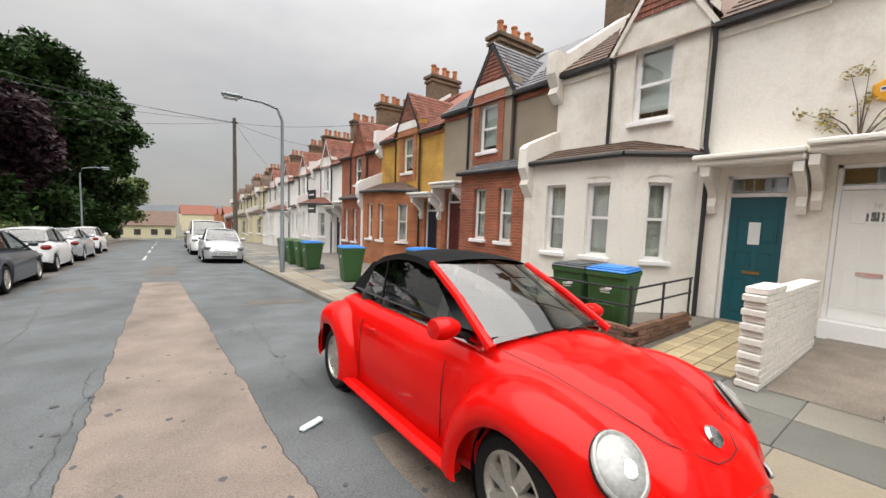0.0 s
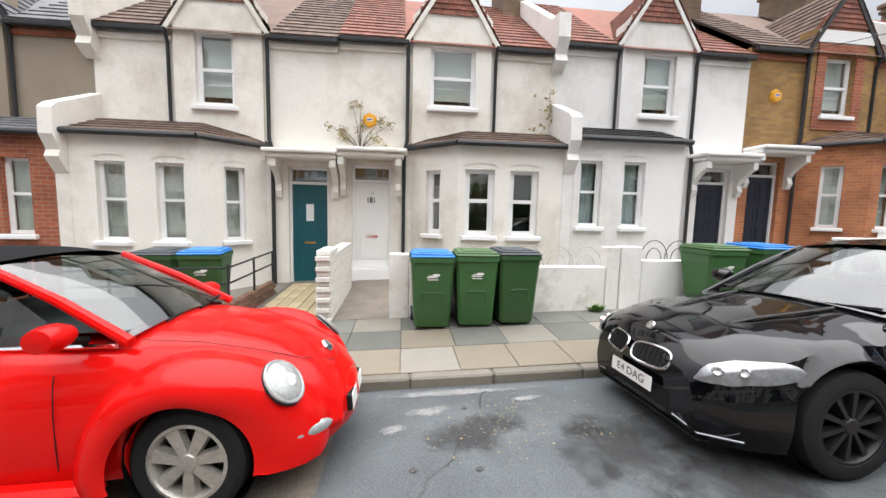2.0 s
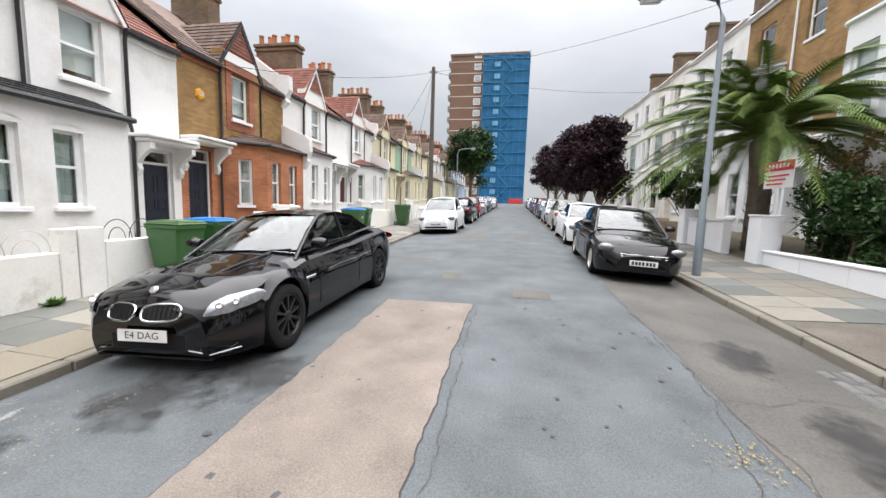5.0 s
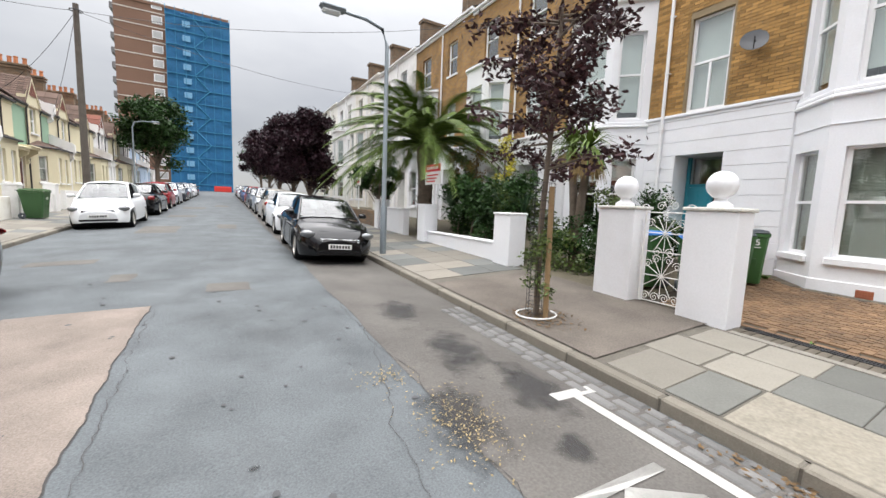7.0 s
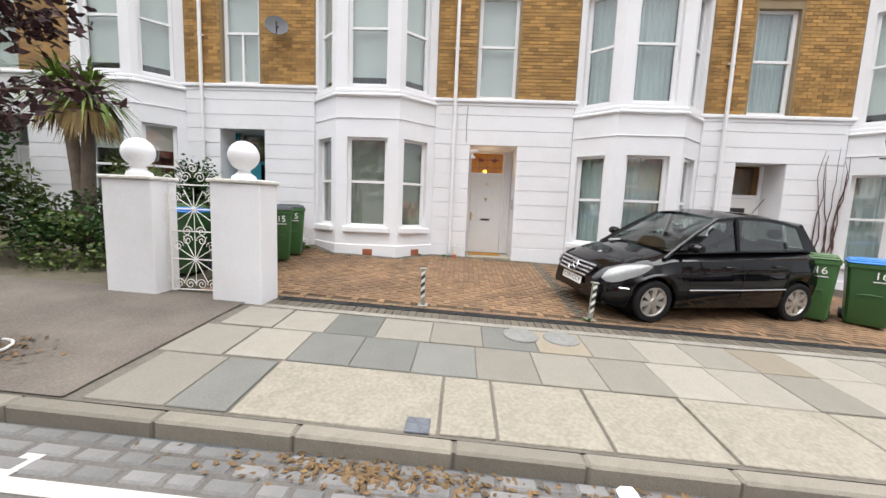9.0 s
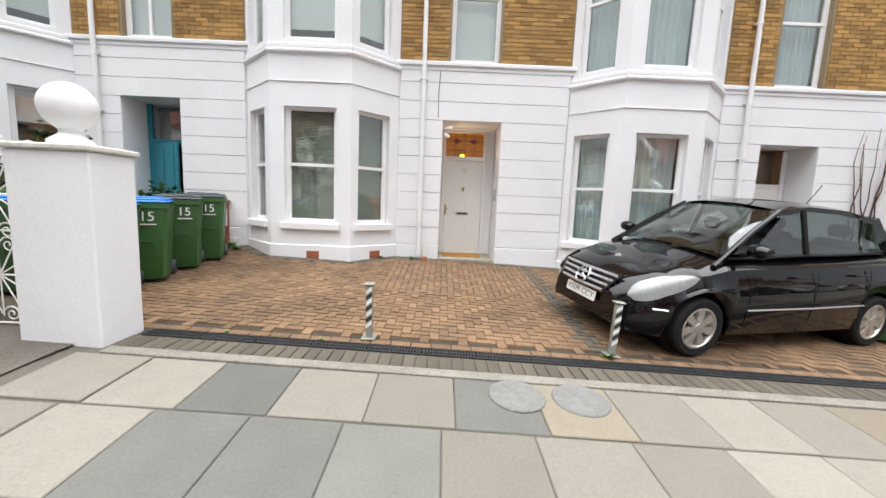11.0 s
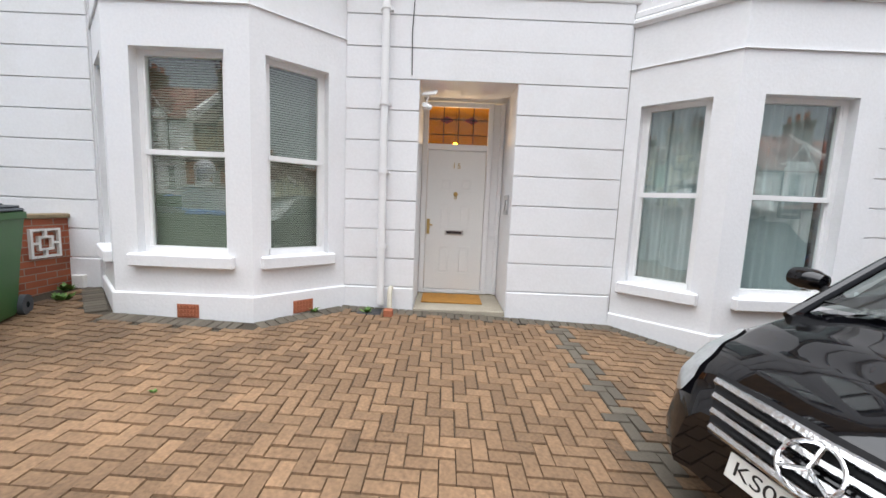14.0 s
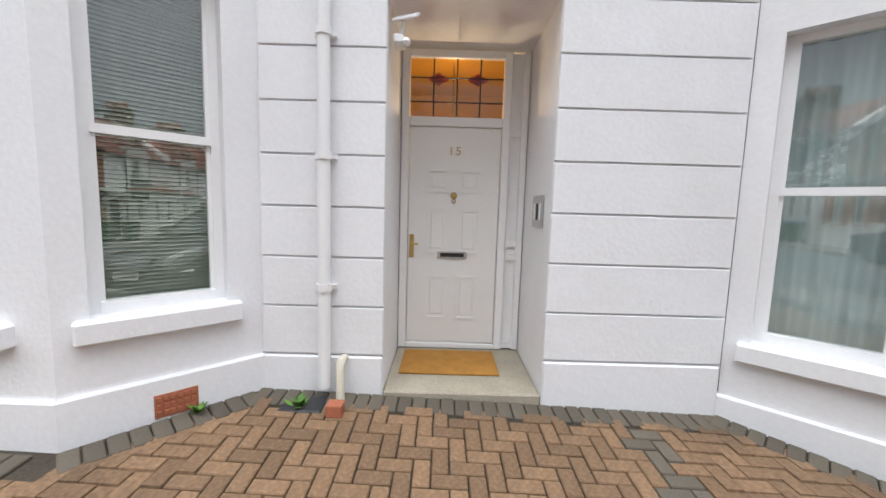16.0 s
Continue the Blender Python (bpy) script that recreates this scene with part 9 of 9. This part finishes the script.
for i in range(3):
    tt = thing("ornamental_tree", "golden-brown feathery tree in a front garden", "tree")
    gl = Geo()
    xx, yy = -10.5, -9.8 - i * 0.7
    for q in range(8):
        leaves(gl, (xx + rnd.uniform(-0.3, 0.3), yy + rnd.uniform(-0.3, 0.3), 2.2 + q * 0.2), (0.3, 0.3, 0.3), 80, 0.06, rnd, 0.3)
    part("crown", gl, L_DRY if i != 1 else L_FRESH, tt)
    part("trunk", Geo().tube([(xx, yy, 0.2), (xx, yy, 3.4)], [0.07, 0.02], 7), M_BARK, tt)

for i, (y, h, r) in enumerate([(-21, 5.8, 2.6), (-27.5, 6.6, 3.0), (-35, 7.0, 3.2), (-43, 7.4, 3.4), (-53, 8, 3.6)]):
    tree(-6.8, y, fall(y), h * 1.08, r * 0.78, L_PURPLE, "dark purple-leaved plum tree on the pavement", 30 + i, 56, 560, 0.105, 0.17, 0.22, "plum_tree")
tree(-9.6, -17.5, fall(-17), 4.6, 1.5, L_GREEN, "small dark green garden tree", 41, 16, 260, 0.09, 0.09, 0.2, "garden_tree")
tree(3.6, -50, fall(-50), 11.0, 4.4, L_GREEN, "large green street tree before the tower block", 42, 40, 330, 0.2, 0.26, 0.22, "street_tree")
tree(-8.6, -62, fall(-62), 9, 4, L_GREEN, "green street tree at the far end", 43, 24, 260, 0.2, 0.2, 0.2, "street_tree")
# big trees down the hill
tree(-13.6, 44, fall(44), 15.5, 6.2, L_PURPLE, "large dark purple copper beech", 50, 110, 480, 0.3, 0.4, 0.1, "copper_beech")
tree(-12.0, 58, fall(58), 23.5, 6.4, L_GREEN, "tall dark green tree down the hill", 51, 130, 480, 0.34, 0.45, 0.12, "tall_tree")
tree(-8.4, 66, fall(66), 21.5, 5.6, L_GREEN, "tall dark green tree down the hill", 52, 110, 480, 0.34, 0.4, 0.1, "tall_tree")
tree(-8.0, 84, fall(84), 14, 4.6, L_FRESH, "broad green tree down the hill", 53, 80, 420, 0.3, 0.35, 0.1, "broad_tree")
tree(-17.5, 42, fall(40), 20, 6.5, L_GREEN, "tall green tree behind the beech", 54, 100, 460, 0.32, 0.4, 0.1, "tall_tree")
for i, (x, y) in enumerate(((-10.6, 47), (-9.4, 55), (-8.6, 63), (-8.6, 73), (-13.5, 37), (-12.5, 42), (-11.5, 64))):
    tree(x, y, fall(y), 6.5, 3.4, L_GREEN, "dark green undergrowth below the tall trees", 90 + i, 34, 260, 0.26, 0.12, 0.0, "undergrowth")
t = thing("clipped_hedge", "clipped bright green hedge beside the pavement", "hedge")
gl = Geo()
for i in range(14):
    leaves(gl, (-9.4 + rnd.uniform(-0.3, 0.3), 33 + i * 0.45, fall(35) + 0.9 + rnd.uniform(-0.3, 0.5)), (0.5, 0.5, 0.6), 150, 0.08, rnd, 0.4)
part("foliage", gl, L_FRESH, t)
for i in range(5):
    low_wall("garden_wall", -8.6, 30 + i * 6, 35.6 + i * 6, 0.9, BR_BROWN, "old brick boundary wall")

# dry climber on the rendered front
t = thing("wall_climber", "dry yellowing climber on the rendered wall", "plant")
g, gl = Geo(), Geo()
for i in range(14):
    a = rnd.uniform(0.3, 2.8)
    ln = rnd.uniform(0.3, 0.9)
    e = (6.68, 1.35 + math.cos(a) * ln, 2.95 + math.sin(a) * ln)
    g.tube([(6.7, 1.35, 2.85), (6.69, 1.35 + math.cos(a) * ln * 0.4, 2.9 + math.sin(a) * ln * 0.6), e], [0.012, 0.007, 0.003], 5)
    leaves(gl, e, (0.04, 0.16, 0.14), 22, 0.035, rnd, 0.2)
part("stems", g, M_BARK, t)
part("leaf_sprays", gl, mat("dry_climber_leaf", (0.34, 0.27, 0.1), 0.8, var=0.3, bump=0, isl=0.4), t)
t = thing("wall_climber", "dry climber in the corner of the party wall", "plant")
gl = Geo()
for i in range(12):
    leaves(gl, (6.6, -2.8 + rnd.uniform(-0.05, 0.4), 3.4 + i * 0.08), (0.08, 0.12, 0.1), 14, 0.035, rnd, 0.2)
part("leaf_sprays", gl, MATS["dry_climber_leaf"], t)

# ---- tower block in blue netting ----
TY, TX0, TX1, TXM, TZ = -95.0, -4.1, 14.6, 6.5, 38.2
tw = thing("tower_block", "brown brick tower block half wrapped in blue scaffold netting", "building")
M_TOWER = mat("brown_tower_brick", (0.2, 0.115, 0.08), 0.9, var=0.12, scale=0.3, fine=6, bump=0.1)
M_NET_B = mat("blue_scaffold_net", (0.012, 0.12, 0.27), 0.75, var=0.25, scale=0.35, fine=3, bump=0.3, stain=(0.02, 0.18, 0.36), stain_amt=0.5)
part("wall", Geo().box(TX0, TX1, TY - 14, TY, 0, TZ), M_TOWER, tw)
part("roof", Geo().box(TX0 - 0.15, TX1 + 0.15, TY - 14.1, TY + 0.15, TZ, TZ + 0.5), M_TOWER, tw)
st_h = 2.72
for i in range(13):
    z = 4.2 + i * st_h
    part("floor_band", Geo().box(TXM + 0.01, TX1 + 0.02, TY, TY + 0.06, z - 0.1, z + 0.1), mat("pale_floor_band", (0.55, 0.5, 0.45), 0.8), tw)
    wn_ = part("window", Geo().box(TXM + 0.6, TXM + 2.3, TY + 0.0, TY + 0.08, z + 0.75, z + 2.2), M_UPVC, tw)
    part("pane", Geo().box(TXM + 0.75, TXM + 2.15, TY + 0.081, TY + 0.1, z + 0.9, z + 2.05), mat("pale_blind", (0.5, 0.5, 0.5), 0.3, var=0.2, scale=0.5), wn_)
    part("balcony", Geo().box(TX1, TX1 + 0.9, TY - 6, TY - 2, z - 0.1, z + 1.0), M_LEAD, tw)
rows = []
rnd = random.Random(3)
g = Geo()
xs_n = spread(TX0 - 0.3, TXM, 0.9)
for k in range(14):
    z0, z1 = (2.0 if k == 0 else 4.2 + (k - 1) * st_h), 4.2 + k * st_h if k < 13 else TZ - 0.4
    g.grid([[(x, TY + 1.2 + 0.18 * rnd.uniform(-1, 1) * (0.3 if q in (0, 4) else 1), z0 + (z1 - z0) * q / 4) for x in xs_n] for q in range(5)])
net = part("scaffold_netting", g, M_NET_B, tw, "blue debris netting on scaffold", 40)
for k in range(13):
    z = 4.2 + k * st_h
    part("scaffold_ledger", Geo().box(TX0 - 0.3, TXM, TY + 1.3, TY + 1.42, z - 0.08, z + 0.08), mat("pale_blue_ledger", (0.03, 0.2, 0.36), 0.7), tw)
    a, b = (TX0 + 3.5, TX0 + 6) if k % 2 else (TX0 + 6, TX0 + 3.5)
    if k < 12:
        part("scaffold_stair", Geo().tube([(a, TY + 1.4, z), (b, TY + 1.4, z + st_h)], 0.1, 4), MATS["pale_blue_ledger"], tw)
        part("window", Geo().box(TXM - 4.0, TXM - 2.7, TY + 1.38, TY + 1.44, z + 0.9, z + 2.0), mat("netted_window", (0.16, 0.36, 0.55), 0.6), tw)
for x in spread(TX0 - 0.3, TXM, 1.8):
    part("scaffold_pole", Geo().tube([(x, TY + 1.45, 2), (x, TY + 1.45, TZ + 0.3)], 0.05, 5), MATS["pale_blue_ledger"], tw)
solid("road_barrier", Geo().cbox(-4, -1, -88, -87.6, fall(-88), fall(-88) + 1.1, 0.05), mat("red_barrier", (0.6, 0.04, 0.03), 0.5), "red plastic road barrier across the street end", "barrier")

# ---- house across the bottom of the street, far ridge ----
hs = thing("distant_house", "long cream house with brown roof at the foot of the hill", "house")
zb = fall(100) - 0.8
part("wall", Geo().box(-12, 0.5, 108, 116, zb - 1, zb + 3.4), C_PALE, hs)
g = Geo().add([(-12.4, 107.5, zb + 3.4), (0.9, 107.5, zb + 3.4), (0.9, 112, zb + 6.6), (-12.4, 112, zb + 6.6), (0.9, 116.5, zb + 3.4), (-12.4, 116.5, zb + 3.4)], [(0, 1, 2, 3), (3, 2, 4, 5), (1, 4, 2), (0, 3, 5)])
part("roof", g, M_TILE_D, hs)
for x in (-10, -7, -4, -1.5):
    # opaque box, the dim interior is painted in as its dark colour
    wn_ = part("window", Geo().box(x, x + 1.2, 107.93, 107.99, zb + 1.2, zb + 2.5), M_DIM_INSIDE, hs)
    part("frame", Geo().box(x - 0.08, x + 1.28, 107.9, 107.92, zb + 1.1, zb + 1.2), M_UPVC, wn_)
for i in range(16):
    x, y = 4 + (i % 6) * 14 + rnd.uniform(-3, 3), 150 + (i // 6) * 50
    hz = fall(100) - (y - 100) * 0.012 - 0.3
    hf = thing("distant_house", "small far-off brick house with tiled roof", "house", "far houses")
    part("wall", Geo().box(x, x + 9, y, y + 8, hz - 2, hz + 5.5), BR_ORANGE if i % 2 else C_PALE, hf)
    part("roof", Geo().add([(x - 0.3, y - 0.3, hz + 5.5), (x + 9.3, y - 0.3, hz + 5.5), (x + 9.3, y + 4, hz + 8.5), (x - 0.3, y + 4, hz + 8.5), (x + 9.3, y + 8.3, hz + 5.5), (x - 0.3, y + 8.3, hz + 5.5)], [(0, 1, 2, 3), (3, 2, 4, 5)]), M_TILE, hf)
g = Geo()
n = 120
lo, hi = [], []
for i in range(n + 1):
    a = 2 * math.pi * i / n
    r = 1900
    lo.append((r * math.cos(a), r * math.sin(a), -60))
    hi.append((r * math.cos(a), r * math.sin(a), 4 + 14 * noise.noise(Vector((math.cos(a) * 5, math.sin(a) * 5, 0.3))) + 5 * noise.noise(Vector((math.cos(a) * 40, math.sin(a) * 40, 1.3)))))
# distance haze is mixed into the ridge's flat blue-grey colour
structure("backdrop", g.grid([lo, hi]), mat("haze_tint_ridge", (0.34, 0.37, 0.42), 1.0, var=0.1, scale=0.005, fine=0.05, bump=0, spec=0), "wooded ridge on the horizon with distance haze painted in as blue-grey")

# ---- street furniture, cables ----
M_POLE = mat("grey_lamp_post", (0.2, 0.23, 0.25), 0.5, 0.3, var=0.15, scale=3, fine=40, bump=0.1)
M_TIMBER = mat("tarred_pole", (0.1, 0.085, 0.07), 0.9, var=0.25, scale=5, fine=40, bump=0.4)


def street_lamp(x, y, h, arm, label="grey steel street lamp with curved arm"):
    z = land(x, y)
    t = thing("street_lamp", label, "street lamp", "street lamps")
    part("post", Geo().tube([(x, y, z - 0.1), (x, y, z + 1.2), (x, y, z + 1.25), (x, y, z + h - 0.5), (x + arm * 0.12, y, z + h - 0.12), (x + arm * 0.5, y, z + h), (x + arm, y, z + h + 0.02)], [0.085, 0.085, 0.06, 0.05, 0.045, 0.04, 0.035], 10), M_POLE, t, smooth=50)
    sg = 1 if arm > 0 else -1
    hd = part("lantern", Geo().cbox(x + arm - 0.05 * sg, x + arm + 0.55 * sg, y - 0.13, y + 0.13, z + h - 0.02, z + h + 0.1, 0.05), M_POLE, t)
    part("bowl", Geo().cbox(x + arm + 0.08 * sg, x + arm + 0.5 * sg, y - 0.1, y + 0.1, z + h - 0.1, z + h - 0.021, 0.035), M_CURTAIN, hd, "pale plastic lamp bowl")


street_lamp(2.2, 14.4, 5.7, -1.25)
street_lamp(-6.15, -7.7, 5.75, 1.1)
street_lamp(3.4, -36, 6.0, -1.2)
street_lamp(-6.3, 40, 6.0, 1.2)


def telegraph_pole(x, y, h, label="dark timber telegraph pole with cable cross-arms"):
    z = land(x, y)
    t = thing("telegraph_pole", label, "pole", "telegraph poles")
    part("pole", Geo().tube([(x, y, z - 0.1), (x, y, z + h)], [0.14, 0.09], 10), M_TIMBER, t, smooth=50)
    part("ring_head", Geo().tube([(x + 0.2 * math.cos(q * 0.785), y + 0.2 * math.sin(q * 0.785), z + h - 0.25) for q in range(9)], 0.02, 6, False), M_DARKMETAL, t)
    return Vector((x, y, z + h - 0.25))


def cable(a, b, sag):
    a, b = Vector(a), Vector(b)
    g = Geo().tube([a.lerp(b, q / 12) - Vector((0, 0, sag * 4 * (q / 12) * (1 - q / 12))) for q in range(13)], 0.009, 4)
    solid("overhead_cable", g, M_DARKMETAL, "thin black overhead telephone cable", "cable", "overhead cables")


p1 = telegraph_pole(2.25, 26, 7.9)
p2 = telegraph_pole(2.3, -19, 8.2)
for y in (10, 18, 33):
    cable(p1, (FX_E, y, fall(y) + 5.3), 0.35)
for x, y in ((-13, 22), (-13, 40), (-30, 18), (-30, 30)):
    cable(p1, (x, y, 8.0), 0.6)
for y in (-9, -25, -32):
    cable(p2, (FX_E, y, fall(y) + 5.3), 0.35)
for y in (-12, -26):
    cable(p2, (-13, y, 9.5), 0.6)

bd = thing("agent_board", "red and white estate agent board on a white post", "sign")
part("post", Geo().cbox(-8.62, -8.56, -9.5, -9.44, 0.2, 3.0, 0.006), M_UPVC, bd)
part("panel", Geo().box(-8.55, -8.53, -10.0, -8.95, 2.3, 2.95), M_STICK, bd, "white printed panel")
part("header", Geo().box(-8.5295, -8.52, -10.0, -8.95, 2.72, 2.95), mat("sign_red", (0.6, 0.02, 0.03), 0.5), bd, "red header band")
g = Geo()
for i in range(6):
    g.box(-8.5195, -8.515, -9.85 + i * 0.13, -9.77 + i * 0.13, 2.79, 2.89)
part("header_lettering", g, M_STICK, bd)
g = Geo()
for i in range(3):
    g.box(-8.5295, -8.522, -9.9, -9.3 + 0.1 * i, 2.38 + i * 0.1, 2.42 + i * 0.1)
part("lettering", g, MATS["sign_red"], bd)
bd = thing("agent_board", "small black white and red board on a post", "sign")
part("post", Geo().cbox(-8.72, -8.66, -18.0, -17.94, 0.4, 3.2, 0.006), M_UPVC, bd)
part("panel", Geo().box(-8.65, -8.63, -18.5, -17.5, 2.5, 3.2), M_STICK, bd)
part("top_band", Geo().box(-8.6295, -8.62, -18.5, -17.5, 2.95, 3.2), M_DARKMETAL, bd)
part("red_band", Geo().box(-8.6295, -8.62, -18.3, -17.7, 2.65, 2.75), MATS["sign_red"], bd)
for zz in (0.0, -0.75):
    bd = thing("agent_board", "black board with pale lettering on the white front", "sign", "black boards")
    part("panel", Geo().cbox(5.4, 5.44, 21.0, 22.3, fall(21) + 3.1 + zz, fall(21) + 3.6 + zz, 0.005), M_DARKMETAL, bd)
    part("lettering", Geo().box(5.385, 5.395, 21.2, 22.1, fall(21) + 3.3 + zz, fall(21) + 3.38 + zz), M_STICK, bd)
# alarm boxes
def alarm(x, y, z):
    t = thing("alarm_box", "yellow hexagonal burglar alarm box on the wall", "alarm")
    m = Matrix.Translation((x, y, z)) @ Matrix.Rotation(radians(-90), 4, "Y")
    part("case", Geo().lathe([(0.0, 0.07), (0.13, 0.065), (0.16, 0.03), (0.165, 0)], 6, m), mat("alarm_yellow", (0.75, 0.36, 0.02), 0.45, var=0.06), t)
    part("sticker", Geo().box(x - 0.075, x - 0.071, y - 0.06, y + 0.06, z - 0.03, z + 0.04), M_STICK, t)
    part("sticker_bar", Geo().box(x - 0.079, x - 0.0755, y - 0.05, y + 0.05, z - 0.01, z + 0.02), M_BLUE_S, t)


M_BLUE_S = mat("blue_sticker_ink", (0.03, 0.06, 0.3), 0.5)
alarm(FX_E - 0.001, 1.15, 3.53)
alarm(FX_E - 0.001, -8.4, 4.55)


def dish(x, y, z, r, material, label):
    t = thing("satellite_dish", label, "satellite dish")
    m = Matrix.Translation((x + 0.3, y, z)) @ Euler((0, radians(68), radians(25))).to_matrix().to_4x4()
    part("reflector", Geo().lathe([(0, -0.06), (r * 0.5, -0.045), (r, 0.0), (r, 0.01), (r * 0.5, -0.035), (0, -0.05)], 20, m), material, t, smooth=50)
    part("arm", Geo().tube([(x, y, z - 0.05), (x + 0.15, y, z - 0.08), (x + 0.28, y, z)], 0.02, 6), M_DARKMETAL, t)
    part("feed", Geo().tube([m @ Vector((r * 0.8, 0, 0)), m @ Vector((0.1, 0, r * 0.9))], 0.012, 5), M_DARKMETAL, t)


dish(FX_W, -2.35, 5.35, 0.25, mat("grey_dish", (0.085, 0.088, 0.094), 0.6, var=0.15), "grey satellite dish on the brick wall")
dish(-11.95, 10.55, 2.85, 0.38, mat("dark_dish", (0.06, 0.07, 0.08), 0.5), "dark satellite dish on the bay")
# white door: fan light, number, letter plate; teal door: small light
_, w38, leaf38 = east_doors[(0, 1)]
cu = 4.06
fan = [w38.p(cu + 0.17 * math.cos(a), -0.126, 1.78 + 0.13 * math.sin(a)) for a in [math.pi * i / 12 for i in range(13)]]
part("fan_light", Geo().quad(*fan), mat("dim_grey_glass", (0.12, 0.12, 0.12), 0.15, var=0.3), leaf38, "dim half-round fan light")
g = Geo()
for i in range(1, 6):
    a = math.pi * i / 6
    g.tube([w38.p(cu + 0.07 * math.cos(a), -0.124, 1.78 + 0.05 * math.sin(a)), w38.p(cu + 0.17 * math.cos(a), -0.124, 1.78 + 0.13 * math.sin(a))], 0.003, 5)
part("fan_bars", g, M_DOORW, leaf38)
part("letterbox", Geo().box(6.865, 6.872, w38.p(cu - 0.13, 0, 0)[1], w38.p(cu + 0.13, 0, 0)[1], 1.0, 1.06), M_CHROME, leaf38)
number("38", leaf38, (6.868, w38.p(cu, 0, 0)[1], 1.99), 0.09, M_STEEL, (90, 0, -90))
_, w36, leaf36 = east_doors[(0, 0)]
part("door_light", Geo().box(6.862, 6.866, w36.p(cu - 0.08, 0, 0)[1], w36.p(cu + 0.08, 0, 0)[1], 1.35, 1.72), M_CURTAIN, leaf36, "small frosted light")
part("letterbox", Geo().box(6.862, 6.868, w36.p(cu - 0.12, 0, 0)[1], w36.p(cu + 0.12, 0, 0)[1], 0.85, 0.9), M_BRASS, leaf36)

# ---- brick facing of the upper storeys, nearest house in single bricks ----
def brick_field(k, single):
    yb, dz = -0.14 + 6.04 * k, -0.2 * k
    house = [o for o in scene.objects if o.name.startswith("terraced_house") and o.parent is None][k + 8]
    w = face_wall_w(yb)
    g = Geo()
    one = tile_mesh(0.012, 0.215, 0.065, M_BRICK_O, 0.003)
    half = tile_mesh(0.012, 0.1025, 0.065, M_BRICK_O, 0.003)
    r = 0
    z = 3.97 + dz
    while z < 7.05 + dz:
        u, i = 1.46 - (0.1125 if r % 2 else 0), 0
        while u < 4.58:
            for a, b in ((u, u + 0.215),):
                a, b = max(a, 1.45), min(b, 4.58)
                if z < 6.36 + dz and z > 3.9 + dz:
                    if a < 2.31 < b:
                        b = 2.31
                    elif a < 3.31 < b:
                        a = 3.31
                    elif a >= 2.29 and b <= 3.33:
                        continue
                if b - a < 0.04:
                    continue
                if single and r < 16:
                    o = new("brick", one)
                    o.parent = house
                    o.matrix_basis = Matrix.Translation(w.p((a + b) / 2, 0.005 + jit.uniform(-0.002, 0.003), z + 0.065)) @ Matrix.Diagonal((1, (b - a) / 0.215, 1, 1))
                else:
                    dd = 0.011 + jit.uniform(-0.002, 0.003)
                    w.box(g, a, b, 0.0005, dd, z, z + 0.065)
            u += 0.225
        z, r = z + 0.075, r + 1
    tagged(part("brick_facing", g, M_BRICK_U, house), kind="stuff")


for k in (-1, 0, 1):
    brick_field(k, k == 0)
